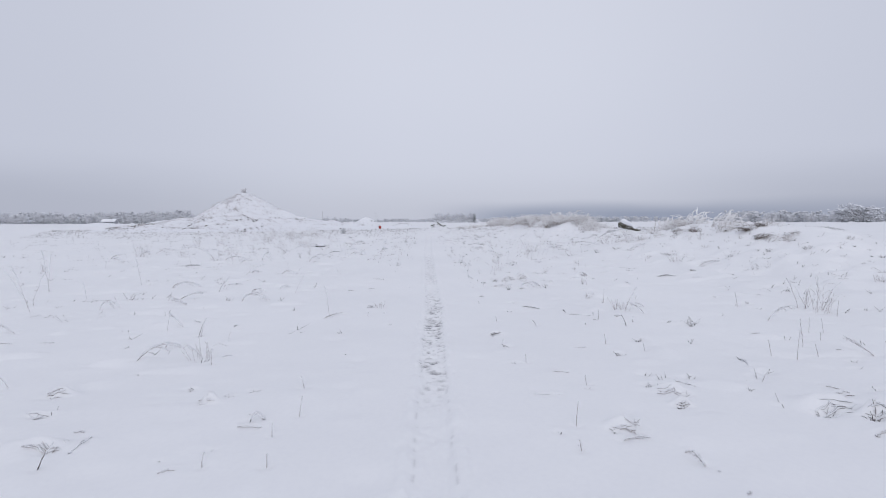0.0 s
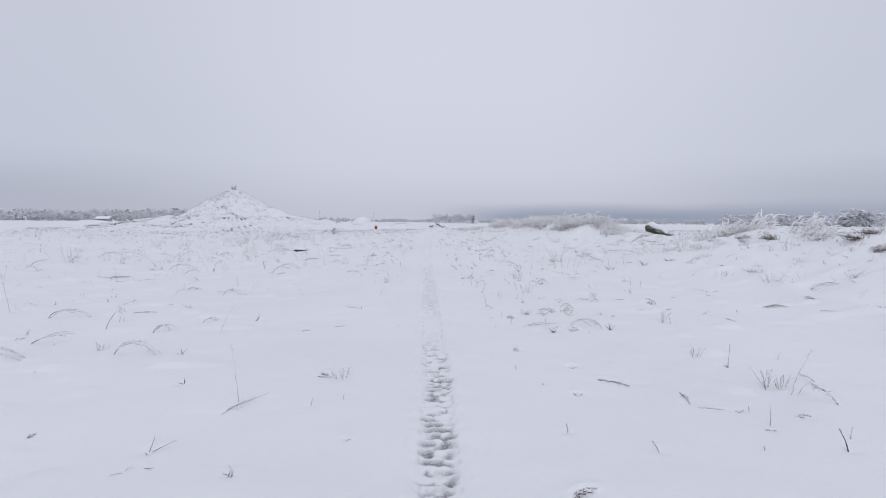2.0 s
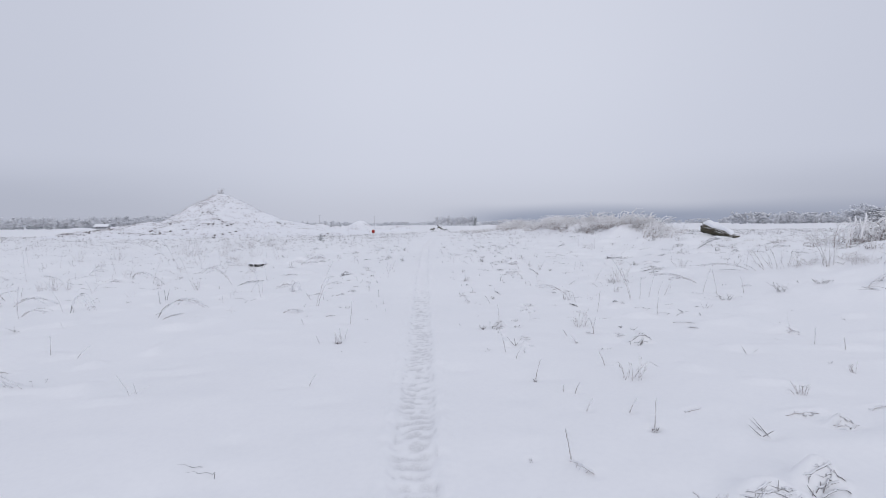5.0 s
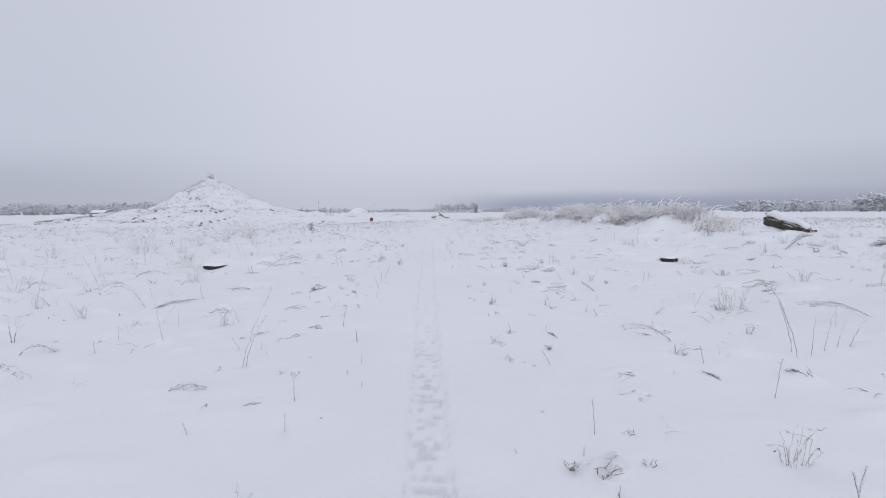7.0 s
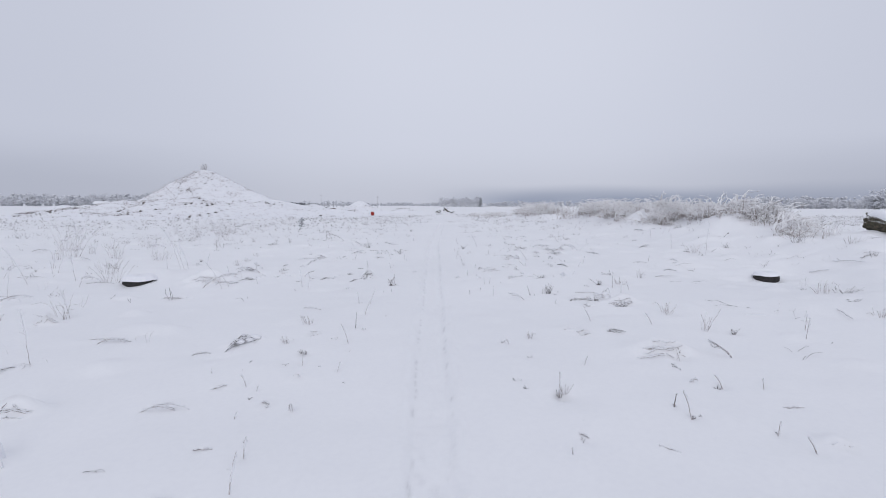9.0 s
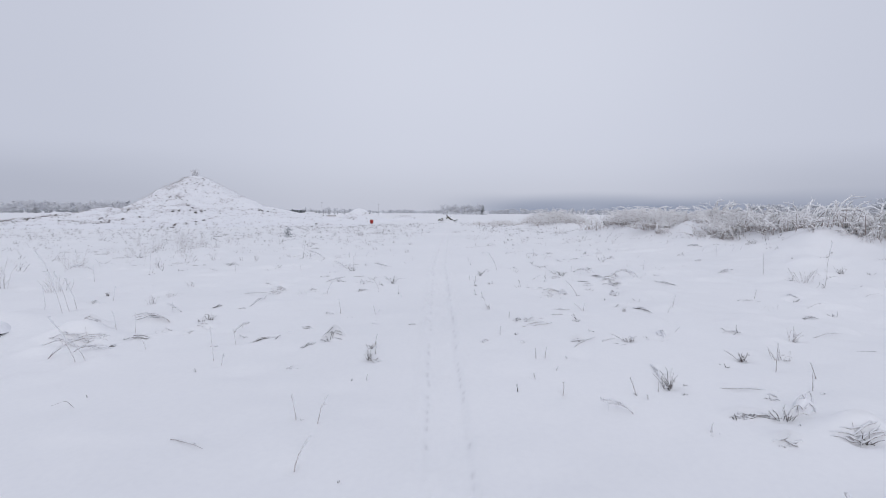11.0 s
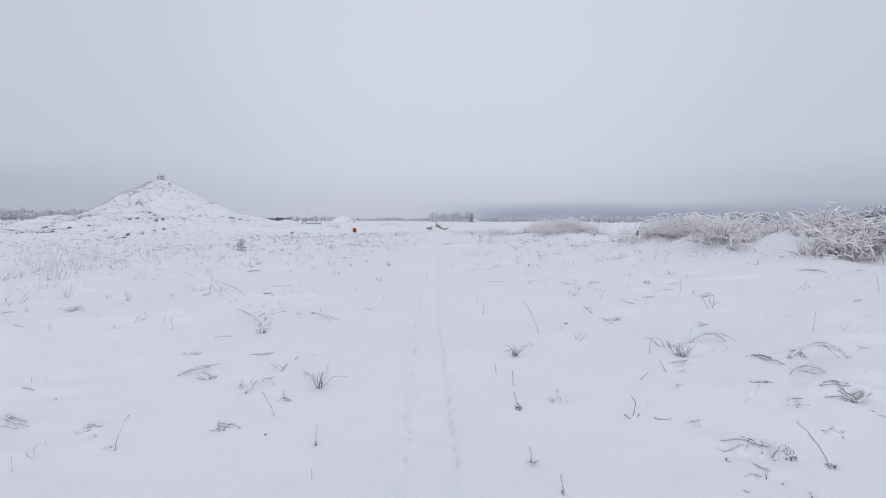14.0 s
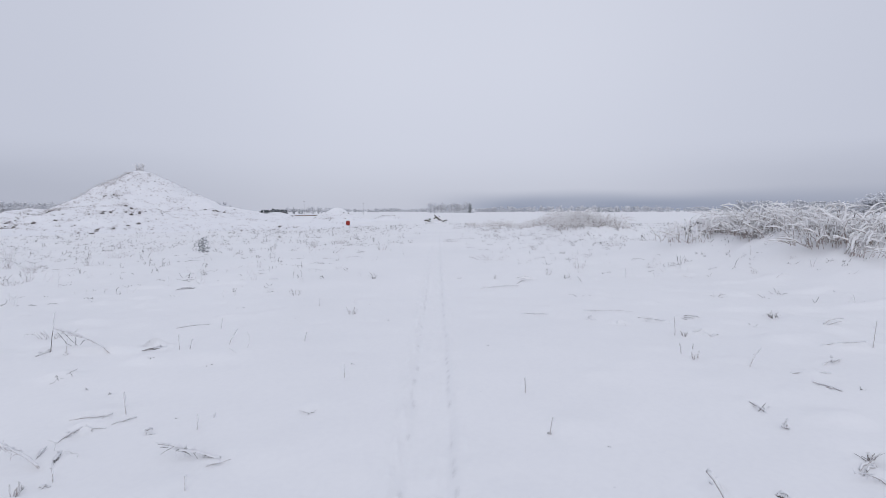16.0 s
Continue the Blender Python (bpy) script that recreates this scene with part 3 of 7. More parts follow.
def stubble(x, y, s):
    rng = RNG
    bumps = [(x, y - 0.25 * s, 0.03 + 0.30 * s, -0.018 - 0.17 * s), (x, y + 0.5 * s, 0.03 + 0.4 * s, 0.012 + 0.08 * s)]
    HOLLOWS.extend(bumps)
    at = skin(x, y, bumps)
    t = thing("grass_stub", pose(x, y, ground_at(x, y)), "short dark grass stub in a small hollow of the snow", "grass", "grass stubs")
    b, c = Builder(), Builder()
    for _ in range(rng.integers(4, 8)):
        bx, by = rng.normal(0, 0.22) * s, -0.2 * s + rng.normal(0, 0.12) * s
        base = np.array((bx, by, at(bx, by) - 0.008))
        if rng.random() < 0.7:
            ex, ey = bx + rng.normal(0, 0.4) * s, by + rng.normal(0, 0.22) * s
            tip = np.array((ex, ey, at(ex, ey) + rng.uniform(0.0, 0.10) * s)) - base
            bow = (0, 0, 0.06 * s + 0.004)
        else:
            tip = np.array((rng.normal(0, 0.3) * s, rng.normal(-0.1, 0.2) * s, s * rng.uniform(0.35, 0.8)))
            bow = (0, 0, 0)
        p = kinked(base + curve(tip, bow, 5), 0.03 * s, rng)
        b.tube(p, (0.0032, 0.003, 0.0026, 0.002, 0.001), 3)
        if rng.random() < 0.5:
            c.tube(p[2:] + (0, 0, 0.003), (0.002, 0.0035, 0.002), 3)
    c.tube(curve((0.2 * s, 0, 0), (0, 0, 0.004), 3) + (-0.1 * s, 0.1 * s, at(0, 0.1 * s)), (0.003, 0.004, 0.002), 3)
    tagged(part("blade", b, DARK, t), kind="stuff")
    tagged(part("frost", c, FROST, t, "white frost on the blades"), kind="stuff")


# ---- tall rimed weeds on the banks ----
def rimed_clump(seed, stems, height, spread, heavy=1.0, bias=3.142):
    """Dead stems that bow outwards, each sheathed in rime along its upper part."""
    rng = np.random.default_rng(seed)
    t = thing("rimed_weed_clump", pose(0, 0, -500), "dense clump of tall dead weeds thick with white rime", "weeds", "rimed weed clumps on the banks")
    stalk, plume, litter = Builder(), Builder(), Builder()
    for _ in range(stems):
        a, r = rng.uniform(0, 6.283), spread * math.sqrt(rng.random())
        base = np.array((r * math.cos(a), r * math.sin(a), -0.05))
        a = rng.uniform(-bias, bias)
        h = height * rng.uniform(0.45, 1.0) * (1 - 0.4 * r / spread)
        out = np.array((math.cos(a), math.sin(a), 0)) * rng.uniform(0.05, 0.65) * h + rng.normal(0, 0.12, 3) * h * (1, 1, 0)
        p = kinked(base + curve(out + (0, 0, h), -0.10 * out + (0, 0, 0.1 * h), 10), 0.008 * h, rng)
        droop = rng.uniform(0.1, 1.5)
        p[-4:] += droop * (out * np.array((0.04, 0.16, 0.32, 0.5))[:, None] - np.array((0, 0, 1.0)) * (np.array((0.01, 0.04, 0.11, 0.22)) * h)[:, None])
        stalk.tube(p[::3], np.linspace(0.005, 0.0025, 4), 3)
        first = rng.integers(2, 6)
        q = p[first:]
        fat = rng.uniform(0.006, 0.014) * heavy
        plume.tube(q + (0, 0, 0.004), fat * rng.uniform(0.75, 1.15, len(q)) * (0.4 + 0.6 * np.sin(np.linspace(0.3, 2.85, len(q)))), 5, True)
        for _ in range(11):
            i = rng.integers(3, 10)
            d = rng.normal(0, 1, 3)
            d[2] = abs(d[2]) * 0.7
            d *= rng.uniform(0.03, 0.075) / np.linalg.norm(d)
            plume.tube([p[i], p[i] + d * 0.6 + (0, 0, 0.004), p[i] + d], [0.004 * heavy, rng.uniform(0.004, 0.008) * heavy, 0.002 * heavy], 3, True)
    for _ in range(stems):
        a, r = rng.uniform(0, 6.283), spread * 1.35 * math.sqrt(rng.random())
        base = np.array((r * math.cos(a), r * math.sin(a), -0.03))
        tip = rng.normal(0, 0.2, 3) * (1, 1, 0.2) + (0, 0, rng.uniform(0.05, 0.22))
        p = kinked(base + curve(tip, (0, 0, 0.06), 6), 0.012, rng)
        litter.tube(p, np.linspace(0.006, 0.002, 6), 3)
        plume.tube(p[1:5] + (0, 0, 0.009), rng.uniform(0.006, 0.014, 4), 4, True)
    tagged(part("stalk", stalk, WEED, t), kind="stuff")
    tagged(part("plume", plume, PLUME, t, "white rime plumes"), kind="stuff")
    tagged(part("litter", litter, WEED, t, "brown trampled dead stems"), kind="stuff")
    return t


def brown_bundle(x, y, w, lean):
    """Thick bundle of dead grass bowed over to one side, snow lying on its back."""
    rng = RNG
    t = thing("grass_bundle", pose(x, y, ground_at(x, y) - 0.02), "thick bundle of brown dead grass bowed under snow", "grass", "brown grass bundles on the bank")
    b, c = Builder(), Builder()
    w *= 0.72
    for _ in range(46):
        base = np.array((rng.normal(0, 0.26), rng.normal(0, 0.14), 0)) * w
        tip = np.array((lean * rng.uniform(0.3, 1.0), rng.normal(-0.1, 0.25), rng.uniform(-0.02, 0.3))) * w
        p = kinked(base + curve(tip, (0, 0, rng.uniform(0.05, 0.40) * w), 7, rng.uniform(0.5, 1.4)), 0.035 * w, rng)
        b.tube(p, np.linspace(0.0055, 0.002, 7), 3)
        if rng.random() < 0.25:
            c.tube(p[1:5] + (0, 0, 0.006), rng.uniform(0.004, 0.012, 4), 3)
    for k in range(5):
        c.lump((lean * (0.16 * k - 0.1) * w, rng.normal(0.12, 0.08) * w, rng.uniform(0.22, 0.32) * w), rng.uniform(0.14, 0.24) * w, rng, (1.4, 1.1, 0.55), 0.2, 2)
    tagged(part("blade", b, BROWN, t), kind="stuff")
    tagged(part("snow_cap", c, CAP, t, "loose snow on its back"), kind="stuff")


def clod(x, y, r, mat=EARTH, label="dark clod of frozen earth poking through the snow"):
    rng = RNG
    t = thing("earth_clod", pose(x, y, ground_at(x, y) - 0.35 * r, 0, 0, rng.uniform(0, 360)), label, "earth", "earth clods")
    b, c = Builder(), Builder()
    b.lump((0, 0, 0.1 * r), r, rng, (1.2, 0.9, 0.9), 0.4, 2)
    c.lump((0.02 * r, 0.2 * r, 0.62 * r), r, rng, (1.0, 0.75, 0.4), 0.15, 2)
    part("clod", b, mat, t)
    part("snow_cap", c, CAP, t)


# ---- large things ----
def fallen_log():
    """Mossy log: thick broken end up, thin end in the snow towards the path."""
    a, b = np.array((10.33, 27.95, 1.33)), np.array((10.76, 26.3, 0.87))
    t = thing("fallen_log", pose(*a), "thick mossy brown fallen log with snow along its back", "log")
    axis = (b - a) / np.linalg.norm(b - a)
    side = np.cross(axis, (0, 0, 1))
    side /= np.linalg.norm(side)
    top = np.cross(side, axis)
    length, n, m = np.linalg.norm(b - a) * 0.82, 44, 40
    v = []
    s = np.linspace(0, 1, n)
    for i, k in enumerate(s):
        r = 0.215 - 0.10 * k + 0.02 * math.sin(9 * k) - (0.05 * k if k > 0.85 else 0)
        for j in range(m):
            g = j / m * 2 * math.pi
            q = 1 + 0.10 * float(swell(np.array([g * 2.6 + 0.3]), np.array([k * 5.0]), 31)[0]) + 0.13 * float(swell(np.array([g * 6.0]), np.array([k * 9.0]), 32)[0]) + 0.06 * math.sin(13 * g + 3 * k)
            end = -0.09 * float(swell(np.array([g * 2.0]), np.array([0.5]), 33)[0]) * (1 - k) ** 6
            v.append(axis * (length * k + end) + (side * math.cos(g) + top * math.sin(g)) * r * q)
    f = [(i * m + j, i * m + (j + 1) % m, (i + 1) * m + (j + 1) % m, (i + 1) * m + j) for i in range(n - 1) for j in range(m)]
    v += [axis * 0.05, axis * (length + 0.03)]
    f += [(len(v) - 2, (j + 1) % m, j) for j in range(m)] + [(len(v) - 1, (n - 1) * m + j, (n - 1) * m + (j + 1) % m) for j in range(m)]
    trunk = Builder()
    trunk.add(v, f)
    part("trunk", trunk, BARK, t, "deeply furrowed brown bark with green moss")
    cap, rows, cols = Builder(), 30, 14
    v = []
    for i in range(rows):
        k = i / (rows - 1)
        r = 0.215 - 0.10 * k
        wide = 0.9 + 0.2 * math.sin(7 * k)
        for j in range(cols):
            g = (j / (cols - 1) - 0.5) * 2
            ang = math.pi / 2 + g * 0.95 * wide
            thick = 0.12 * (1 - g * g) * (1 - (2 * k - 1) ** 8) + 0.012 * math.sin(13 * k + 4 * g)
            v.append(axis * (length * (0.02 + 0.97 * k)) + (side * math.cos(ang) + top * math.sin(ang)) * (r * 1.0 + thick) + (0, 0, 0.005))
    cap.add(v, [(i * cols + j, i * cols + j + 1, (i + 1) * cols + j + 1, (i + 1) * cols + j) for i in range(rows - 1) for j in range(cols - 1)])
    part("snow_cap", cap, CAP, t)
    HOLLOWS.append((10.4, 27.75, 0.5, 0.16))
    HOLLOWS.append((10.7, 26.9, 0.4, 0.10))
    stub = Builder()
    for k, g, ln in ((0.86, 0.4, 0.22), (0.95, -0.3, 0.26), (0.7, 2.9, 0.14)):
        p = axis * length * k
        d = (side * math.cos(g) * -1 + top * 0.1) * ln + axis * 0.1
        stub.tube([p, p + d * 0.6, p + d], [0.06, 0.05, 0.03], 7, True)
    part("branch_stub", stub, BARK, t)


def half_buried_tyre(x, y, turn, tilt, size, sunk, label):
    """A car tyre sunk in the snow, its tread showing on the path side under a snow cap."""
    t = thing("half_buried_tyre", pose(x, y, ground_at(x, y) - sunk, tilt, 0, turn) @ Matrix.Scale(size, 4), label, "tyre", "half-buried tyres")
    prof = ((0.20, 0.0), (0.245, -0.015), (0.28, 0.0), (0.298, 0.03), (0.300, 0.08), (0.300, 0.13), (0.296, 0.165), (0.275, 0.19), (0.24, 0.2), (0.20, 0.185), (0.19, 0.17), (0.215, 0.16), (0.255, 0.14), (0.265, 0.09), (0.255, 0.04), (0.215, 0.03), (0.19, 0.02))
    m = 72
    v, f = [], []
    for j in range(m):
        g = j / m * 2 * math.pi
        for i, (r, z) in enumerate(prof):
            lug = 0.007 if (i in (3, 4, 5, 6) and j % 2 == 0) else 0
            v.append(((r - lug) * math.cos(g), (r - lug) * math.sin(g), z))
    n = len(prof)
    f = [(j * n + i, ((j + 1) % m) * n + i, ((j + 1) % m) * n + (i + 1) % n, j * n + (i + 1) % n) for j in range(m) for i in range(n)]
    b = Builder()
    b.add(v, f)
    part("tyre", b, RUBBER, t, "worn black rubber tyre")
    HOLLOWS.append((x, y + 0.42, 0.42, 0.16))
    HOLLOWS.append((x, y - 0.4, 0.25, -0.03))
    cap = Builder()
    rows, cols = 9, 36
    v = []
    for i in range(rows):
        e = i / (rows - 1)
        for j in range(cols):
            g = j / cols * 2 * math.pi
            r = 0.325 * (1 - e) ** 0.5 * (1 + 0.035 * math.sin(3 * g + x) + 0.02 * math.sin(7 * g))
            v.append((r * math.cos(g), r * math.sin(g), 0.168 + 0.10 * math.sin(min(1, 2.2 * e) * math.pi / 2) + 0.008 * math.sin(4 * g + 1)))
    cap.add(v, [(i * cols + j, i * cols + (j + 1) % cols, (i + 1) * cols + (j + 1) % cols, (i + 1) * cols + j) for i in range(rows - 1) for j in range(cols)])
    part("snow_cap", cap, CAP, t)


def red_marker():
    x, y = -10.3, 80.0
    t = thing("red_marker_box", pose(x, y, ground_at(x, y), 0, 0, 8), "small red box on a short stake in the snowy field", "marker")
    b, s, c, d = Builder(), Builder(), Builder(), Builder()
    box(b, (-0.2, -0.14, 0.12), (0.2, 0.14, 0.60), 0.02)
    box(d, (-0.15, -0.152, 0.2), (0.15, -0.138, 0.5), 0.006)
    box(s, (-0.03, -0.03, -0.2), (0.03, 0.03, 0.125))
    box(c, (-0.21, -0.15, 0.602), (0.21, 0.15, 0.65), 0.02)
    body = part("box", b, RED, t, "faded red painted box")
    part("door", d, RED, body)
    part("stake", s, PLANK, t)
    part("snow_cap", c, CAP, t)


def branch_pile():
    rng = np.random.default_rng(21)
    x, y = -0.74, 82.0
    t = thing("branch_pile", pose(x, y, ground_at(x, y)), "pile of dark broken branches and a log under snow", "branches")
    for tip, base, r in (((-0.1, 0, 0.95), (0.55, 0, 0.35), 0.13), ((0.9, 0.1, 0.15), (0.1, 0, 0.75), 0.14), ((-1.2, 0, 0.3), (-0.55, 0.1, 0.5), 0.14), ((-0.5, -0.1, 0.2), (-1.0, 0, 0.45), 0.11), ((0.5, 0.1, 0.8), (-0.15, 0, 0.55), 0.10), ((1.4, 0, 0.35), (0.9, 0, 0.2), 0.09)):
        b, c = Builder(), Builder()
        p = np.array(base) + curve(np.array(tip) - np.array(base), (0, 0, rng.uniform(-0.05, 0.08)), 6)
        b.tube(p, np.linspace(1, 0.6, 6) * r, 7, True)
        c.tube(p + (0, 0, r * 0.75), np.linspace(0.9, 0.5, 6) * r, 6, True)
        limb = part("branch", b, BARK, t)
        part("snow_cap", c, CAP, limb)
    h = Builder()
    h.lump((0.1, 0.35, 0.0), 1.0, rng, (1.25, 0.7, 0.38), 0.12, 3)
    part("snow_cap", h, CAP, t)


def heap(name, cx, cy, profile, sy, seed, label, rough=1.0, rings=90, sides=150, wide=0.0):
    """A mound of earth under snow: radius and height pairs give its flank."""
    rs, hs = zip(*profile)
    k = np.linspace(0, 1, rings)[:, None] * np.ones((1, sides + 1))
    g = np.linspace(0, 2 * math.pi, sides + 1)[None, :] * np.ones((rings, 1))
    R = rs[-1] * k
    X, Y = cx + R * np.cos(g) * (1 + wide * np.clip(np.cos(g), 0, 1)), cy + R * np.sin(g) * sy
    wob = 1 + 0.10 * np.sin(2 * g + seed) + 0.06 * np.sin(5 * g + 2 * seed)
    z = np.interp(R * (1 + (wob - 1) * k), rs, hs)
    lim = np.clip((1 - k) * 4, 0, 1) * np.clip(k * 6, 0.3, 1)
    z = z + rough * lim * (0.30 * swell(X / 2.3, Y / 2.0, seed) + 0.16 * swell(X / 0.9, Y / 0.8, seed + 1) + 0.07 * swell(X / 0.4, Y / 0.4, seed + 2))
    Z = land(X, Y) + z - 0.06 - 0.12 * k ** 8
    ob = new(name, grid_mesh(name, X, Y, Z, MOUND))
    return tagged(ob, label, "mound"), (X, Y, Z)


def mound_litter(grid, count, seed, lo, hi, parent):
    """Dark clods and dead weeds that stick out of a mound's flank, in drifts."""
    rng = np.random.default_rng(seed)
    X, Y, Z = grid
    rows, cols = X.shape
    b, w = Builder(), Builder()
    made = 0
    while made < count:
        i, j = rng.integers(int(lo * rows), int(hi * rows)), rng.integers(0, cols)
        x, y, z = X[i, j], Y[i, j], Z[i, j]
        patch = float(swell(np.array([x / 2.1]), np.array([y / 2.6 + z]), seed)[0])
        front = (y - Y[0, 0]) / (math.hypot(x - X[0, 0], y - Y[0, 0]) + 1e-6)
        if rng.random() > (0.16 + 0.9 * max(0, patch - 0.25)) * (1.0 if front < -0.35 else 0.15):
            continue
        made += 1
        if rng.random() < 0.24:
            b.lump((x, y, z - 0.02), rng.uniform(0.035, 0.10) * (1.5 if patch > 0.5 and z < 2.6 else 0.8), rng, (1.3, 1.0, 0.9), 0.45, 1)
        for _ in range(3):
            p0 = np.array((x, y, z)) + rng.normal(0, 0.14, 3) * (1, 1, 0)
            tip = rng.normal(0, 0.17, 3) * (1, 1, 0) + (0, -0.05, rng.uniform(0.03, 0.17))
            w.tube(p0 + curve(tip, (0, 0, 0.05), 3), np.linspace(0.008, 0.004, 3), 3)
    tagged(part("clod", b, EARTH, parent, "dark bare clods"), kind="stuff")
    tagged(part("dead_weed", w, STALK, parent, "dry frosted weeds"), kind="stuff")


def top_bush(x, y, z):
    rng = np.random.default_rng(5)
    t = thing("frosted_bush", pose(x, y, z), "small frosted bush on the top of the mound", "bush")
    b = Builder()
    for _ in range(60):
        a, r = rng.uniform(0, 6.283), 0.48 * math.sqrt(rng.random())
        tip = np.array((math.cos(a) * r, math.sin(a) * r, (1.25 - 0.9 * r) * rng.uniform(0.5, 1.1)))
        p = np.array((tip[0] * 0.8, tip[1] * 0.8, -0.2)) + curve(tip * (0.2, 0.2, 1.0), (0, 0, 0.1), 5)
        b.tube(p, np.linspace(0.02, 0.014, 5), 3)
        for _ in range(3):
            q = p[rng.integers(2, 5)]
            b.tube([q, q + rng.normal(0, 0.13, 3)], (0.014, 0.008), 3)
    tagged(part("twig", b, RIME, t), kind="stuff")


def sapling(x, y, h):
    rng = np.random.default_rng(9)
    t = thing("conifer_sapling", pose(x, y, ground_at(x, y) - 0.03), "small spruce sapling with snowy drooping branches", "sapling")
    s, n, c = Builder(), Builder(), Builder()
    s.tube(curve((0.02, 0, h), (0.01, 0, 0), 6), np.linspace(0.016, 0.005, 6), 5)
    for lev in range(4):
        z = h * (0.1 + 0.22 * lev)
        r = h * 0.55 * (1 - 0.16 * lev)
        for k in range(4):
            a = k * 1.57 + lev * 0.6 + rng.normal(0, 0.35)
            reach = r * rng.uniform(0.55, 1.1)
            p = np.array((0, 0, z + rng.normal(0, 0.05) * h)) + curve((reach * math.cos(a), reach * math.sin(a), rng.uniform(-0.1, 0.5) * reach), (0, 0, 0.1 * reach), 6)
            s.tube(p, np.linspace(0.008, 0.004, 6), 3)
            c.tube(p[2:] + (0, 0, 0.02), (0.014, 0.02, 0.02, 0.012), 4)
            for i in range(1, 6):
                for _ in range(3):
                    d = rng.normal(0, 0.035, 3)
                    n.tube([p[i], p[i] + 1.3 * d], [0.009, 0.004], 3)
    part("trunk", s, TREE_WOOD, t)
    part("needles", n, CONIFER, t, "dark green needles")
    tagged(part("snow_cap", c, CAP, t), kind="stuff")


# ---- far trees and buildings ----
def frosted_tree(seed, h, wide, low=0.12, clumps=230):
    """A bare broadleaf tree white with frost: tapered trunk, limbs, a ragged crown."""
    rng = np.random.default_rng(seed)
    t = thing("frosted_tree", pose(0, 0, -500), "bare broadleaf tree white with hoar frost at the field's edge", "tree", "frosted trees at the field's edge")
    w, c = Builder(), Builder()
    w.tube(curve((rng.normal(0, 0.02) * h, 0, h * 0.85), (rng.normal(0, 0.03) * h, 0, 0), 7), np.linspace(0.032, 0.006, 7) * h, 6)
    ends = []
    for _ in range(26):
        z0 = h * rng.uniform(low, 0.72)
        a = rng.uniform(0, 6.283)
        k = (z0 / h - low) / (1 - low)
        r = wide * h * (0.55 + 0.55 * math.sin(math.pi * min(1, k + 0.2))) * rng.uniform(0.6, 1.0)
        tip = np.array((r * math.cos(a), r * math.sin(a), h * rng.uniform(0.10, 0.30)))
        p = np.array((0, 0, z0)) + curve(tip, (0, 0, -0.03 * h), 5)
        w.tube(p, np.linspace(0.011, 0.003, 5) * h, 4)
        ends += [p[2], p[3], p[4], p[4]]
        for _ in range(2):
            q = p[rng.integers(2, 5)]
            d = rng.normal(0, 0.09, 3) * h + (0, 0, 0.06 * h)
            w.tube([q, q + d * 0.5, q + d], np.array((0.005, 0.004, 0.002)) * h, 3)
            ends += [q + d, q + d * 0.6]
    ends += [np.array((rng.normal(0, 0.05) * h, rng.normal(0, 0.05) * h, h * rng.uniform(0.75, 0.97))) for _ in range(12)]
    for _ in range(clumps):
        e = ends[rng.integers(len(ends))] + rng.normal(0, 0.038, 3) * h
        d = rng.normal(0, 1, 3)
        d[2] = abs(d[2]) * 0.6
        d *= rng.uniform(0.02, 0.06) * h / np.linalg.norm(d)
        if rng.random() < 0.5:
            c.lump(e, rng.uniform(0.016, 0.038) * h, rng, (1.2, 1.2, 0.8), 0.5, 1)
        else:
            for _ in range(2):
                g = d + rng.normal(0, 0.018, 3) * h
                c.tube([e, e + g * 0.6, e + g], np.array((0.006, 0.012, 0.003)) * h, 3)
    part("trunk", w, TREE_WOOD, t)
    part("crown", c, TREE_FROST, t, "white frosted twigs", True)
    return t


def spruce(seed, h):
    rng = np.random.default_rng(seed)
    t = thing("frosted_spruce", pose(0, 0, -500), "dark spruce dusted with frost at the field's edge", "tree", "spruces at the field's edge")
    w, c = Builder(), Builder()
    w.tube([(0, 0, 0), (0, 0, h * 0.5), (0, 0, h)], np.array((0.02, 0.012, 0.002)) * h, 5)
    for lev in range(22):
        k = lev / 22
        z, r = h * (0.08 + 0.9 * k), h * 0.2 * (1 - k) ** 0.85 + 0.01 * h
        for j in range(9):
            a = j * 0.698 + lev * 0.5 + rng.normal(0, 0.2)
            rr = r * rng.uniform(0.65, 1.1)
            p = [(0, 0, z), (0.6 * rr * math.cos(a), 0.6 * rr * math.sin(a), z - 0.1 * rr), (rr * math.cos(a), rr * math.sin(a), z - 0.35 * rr)]
            c.tube(p, np.array((0.008, 0.018, 0.003)) * h, 4)
    part("trunk", w, TREE_WOOD, t)
    part("needles", c, CONIFER, t)
    return t


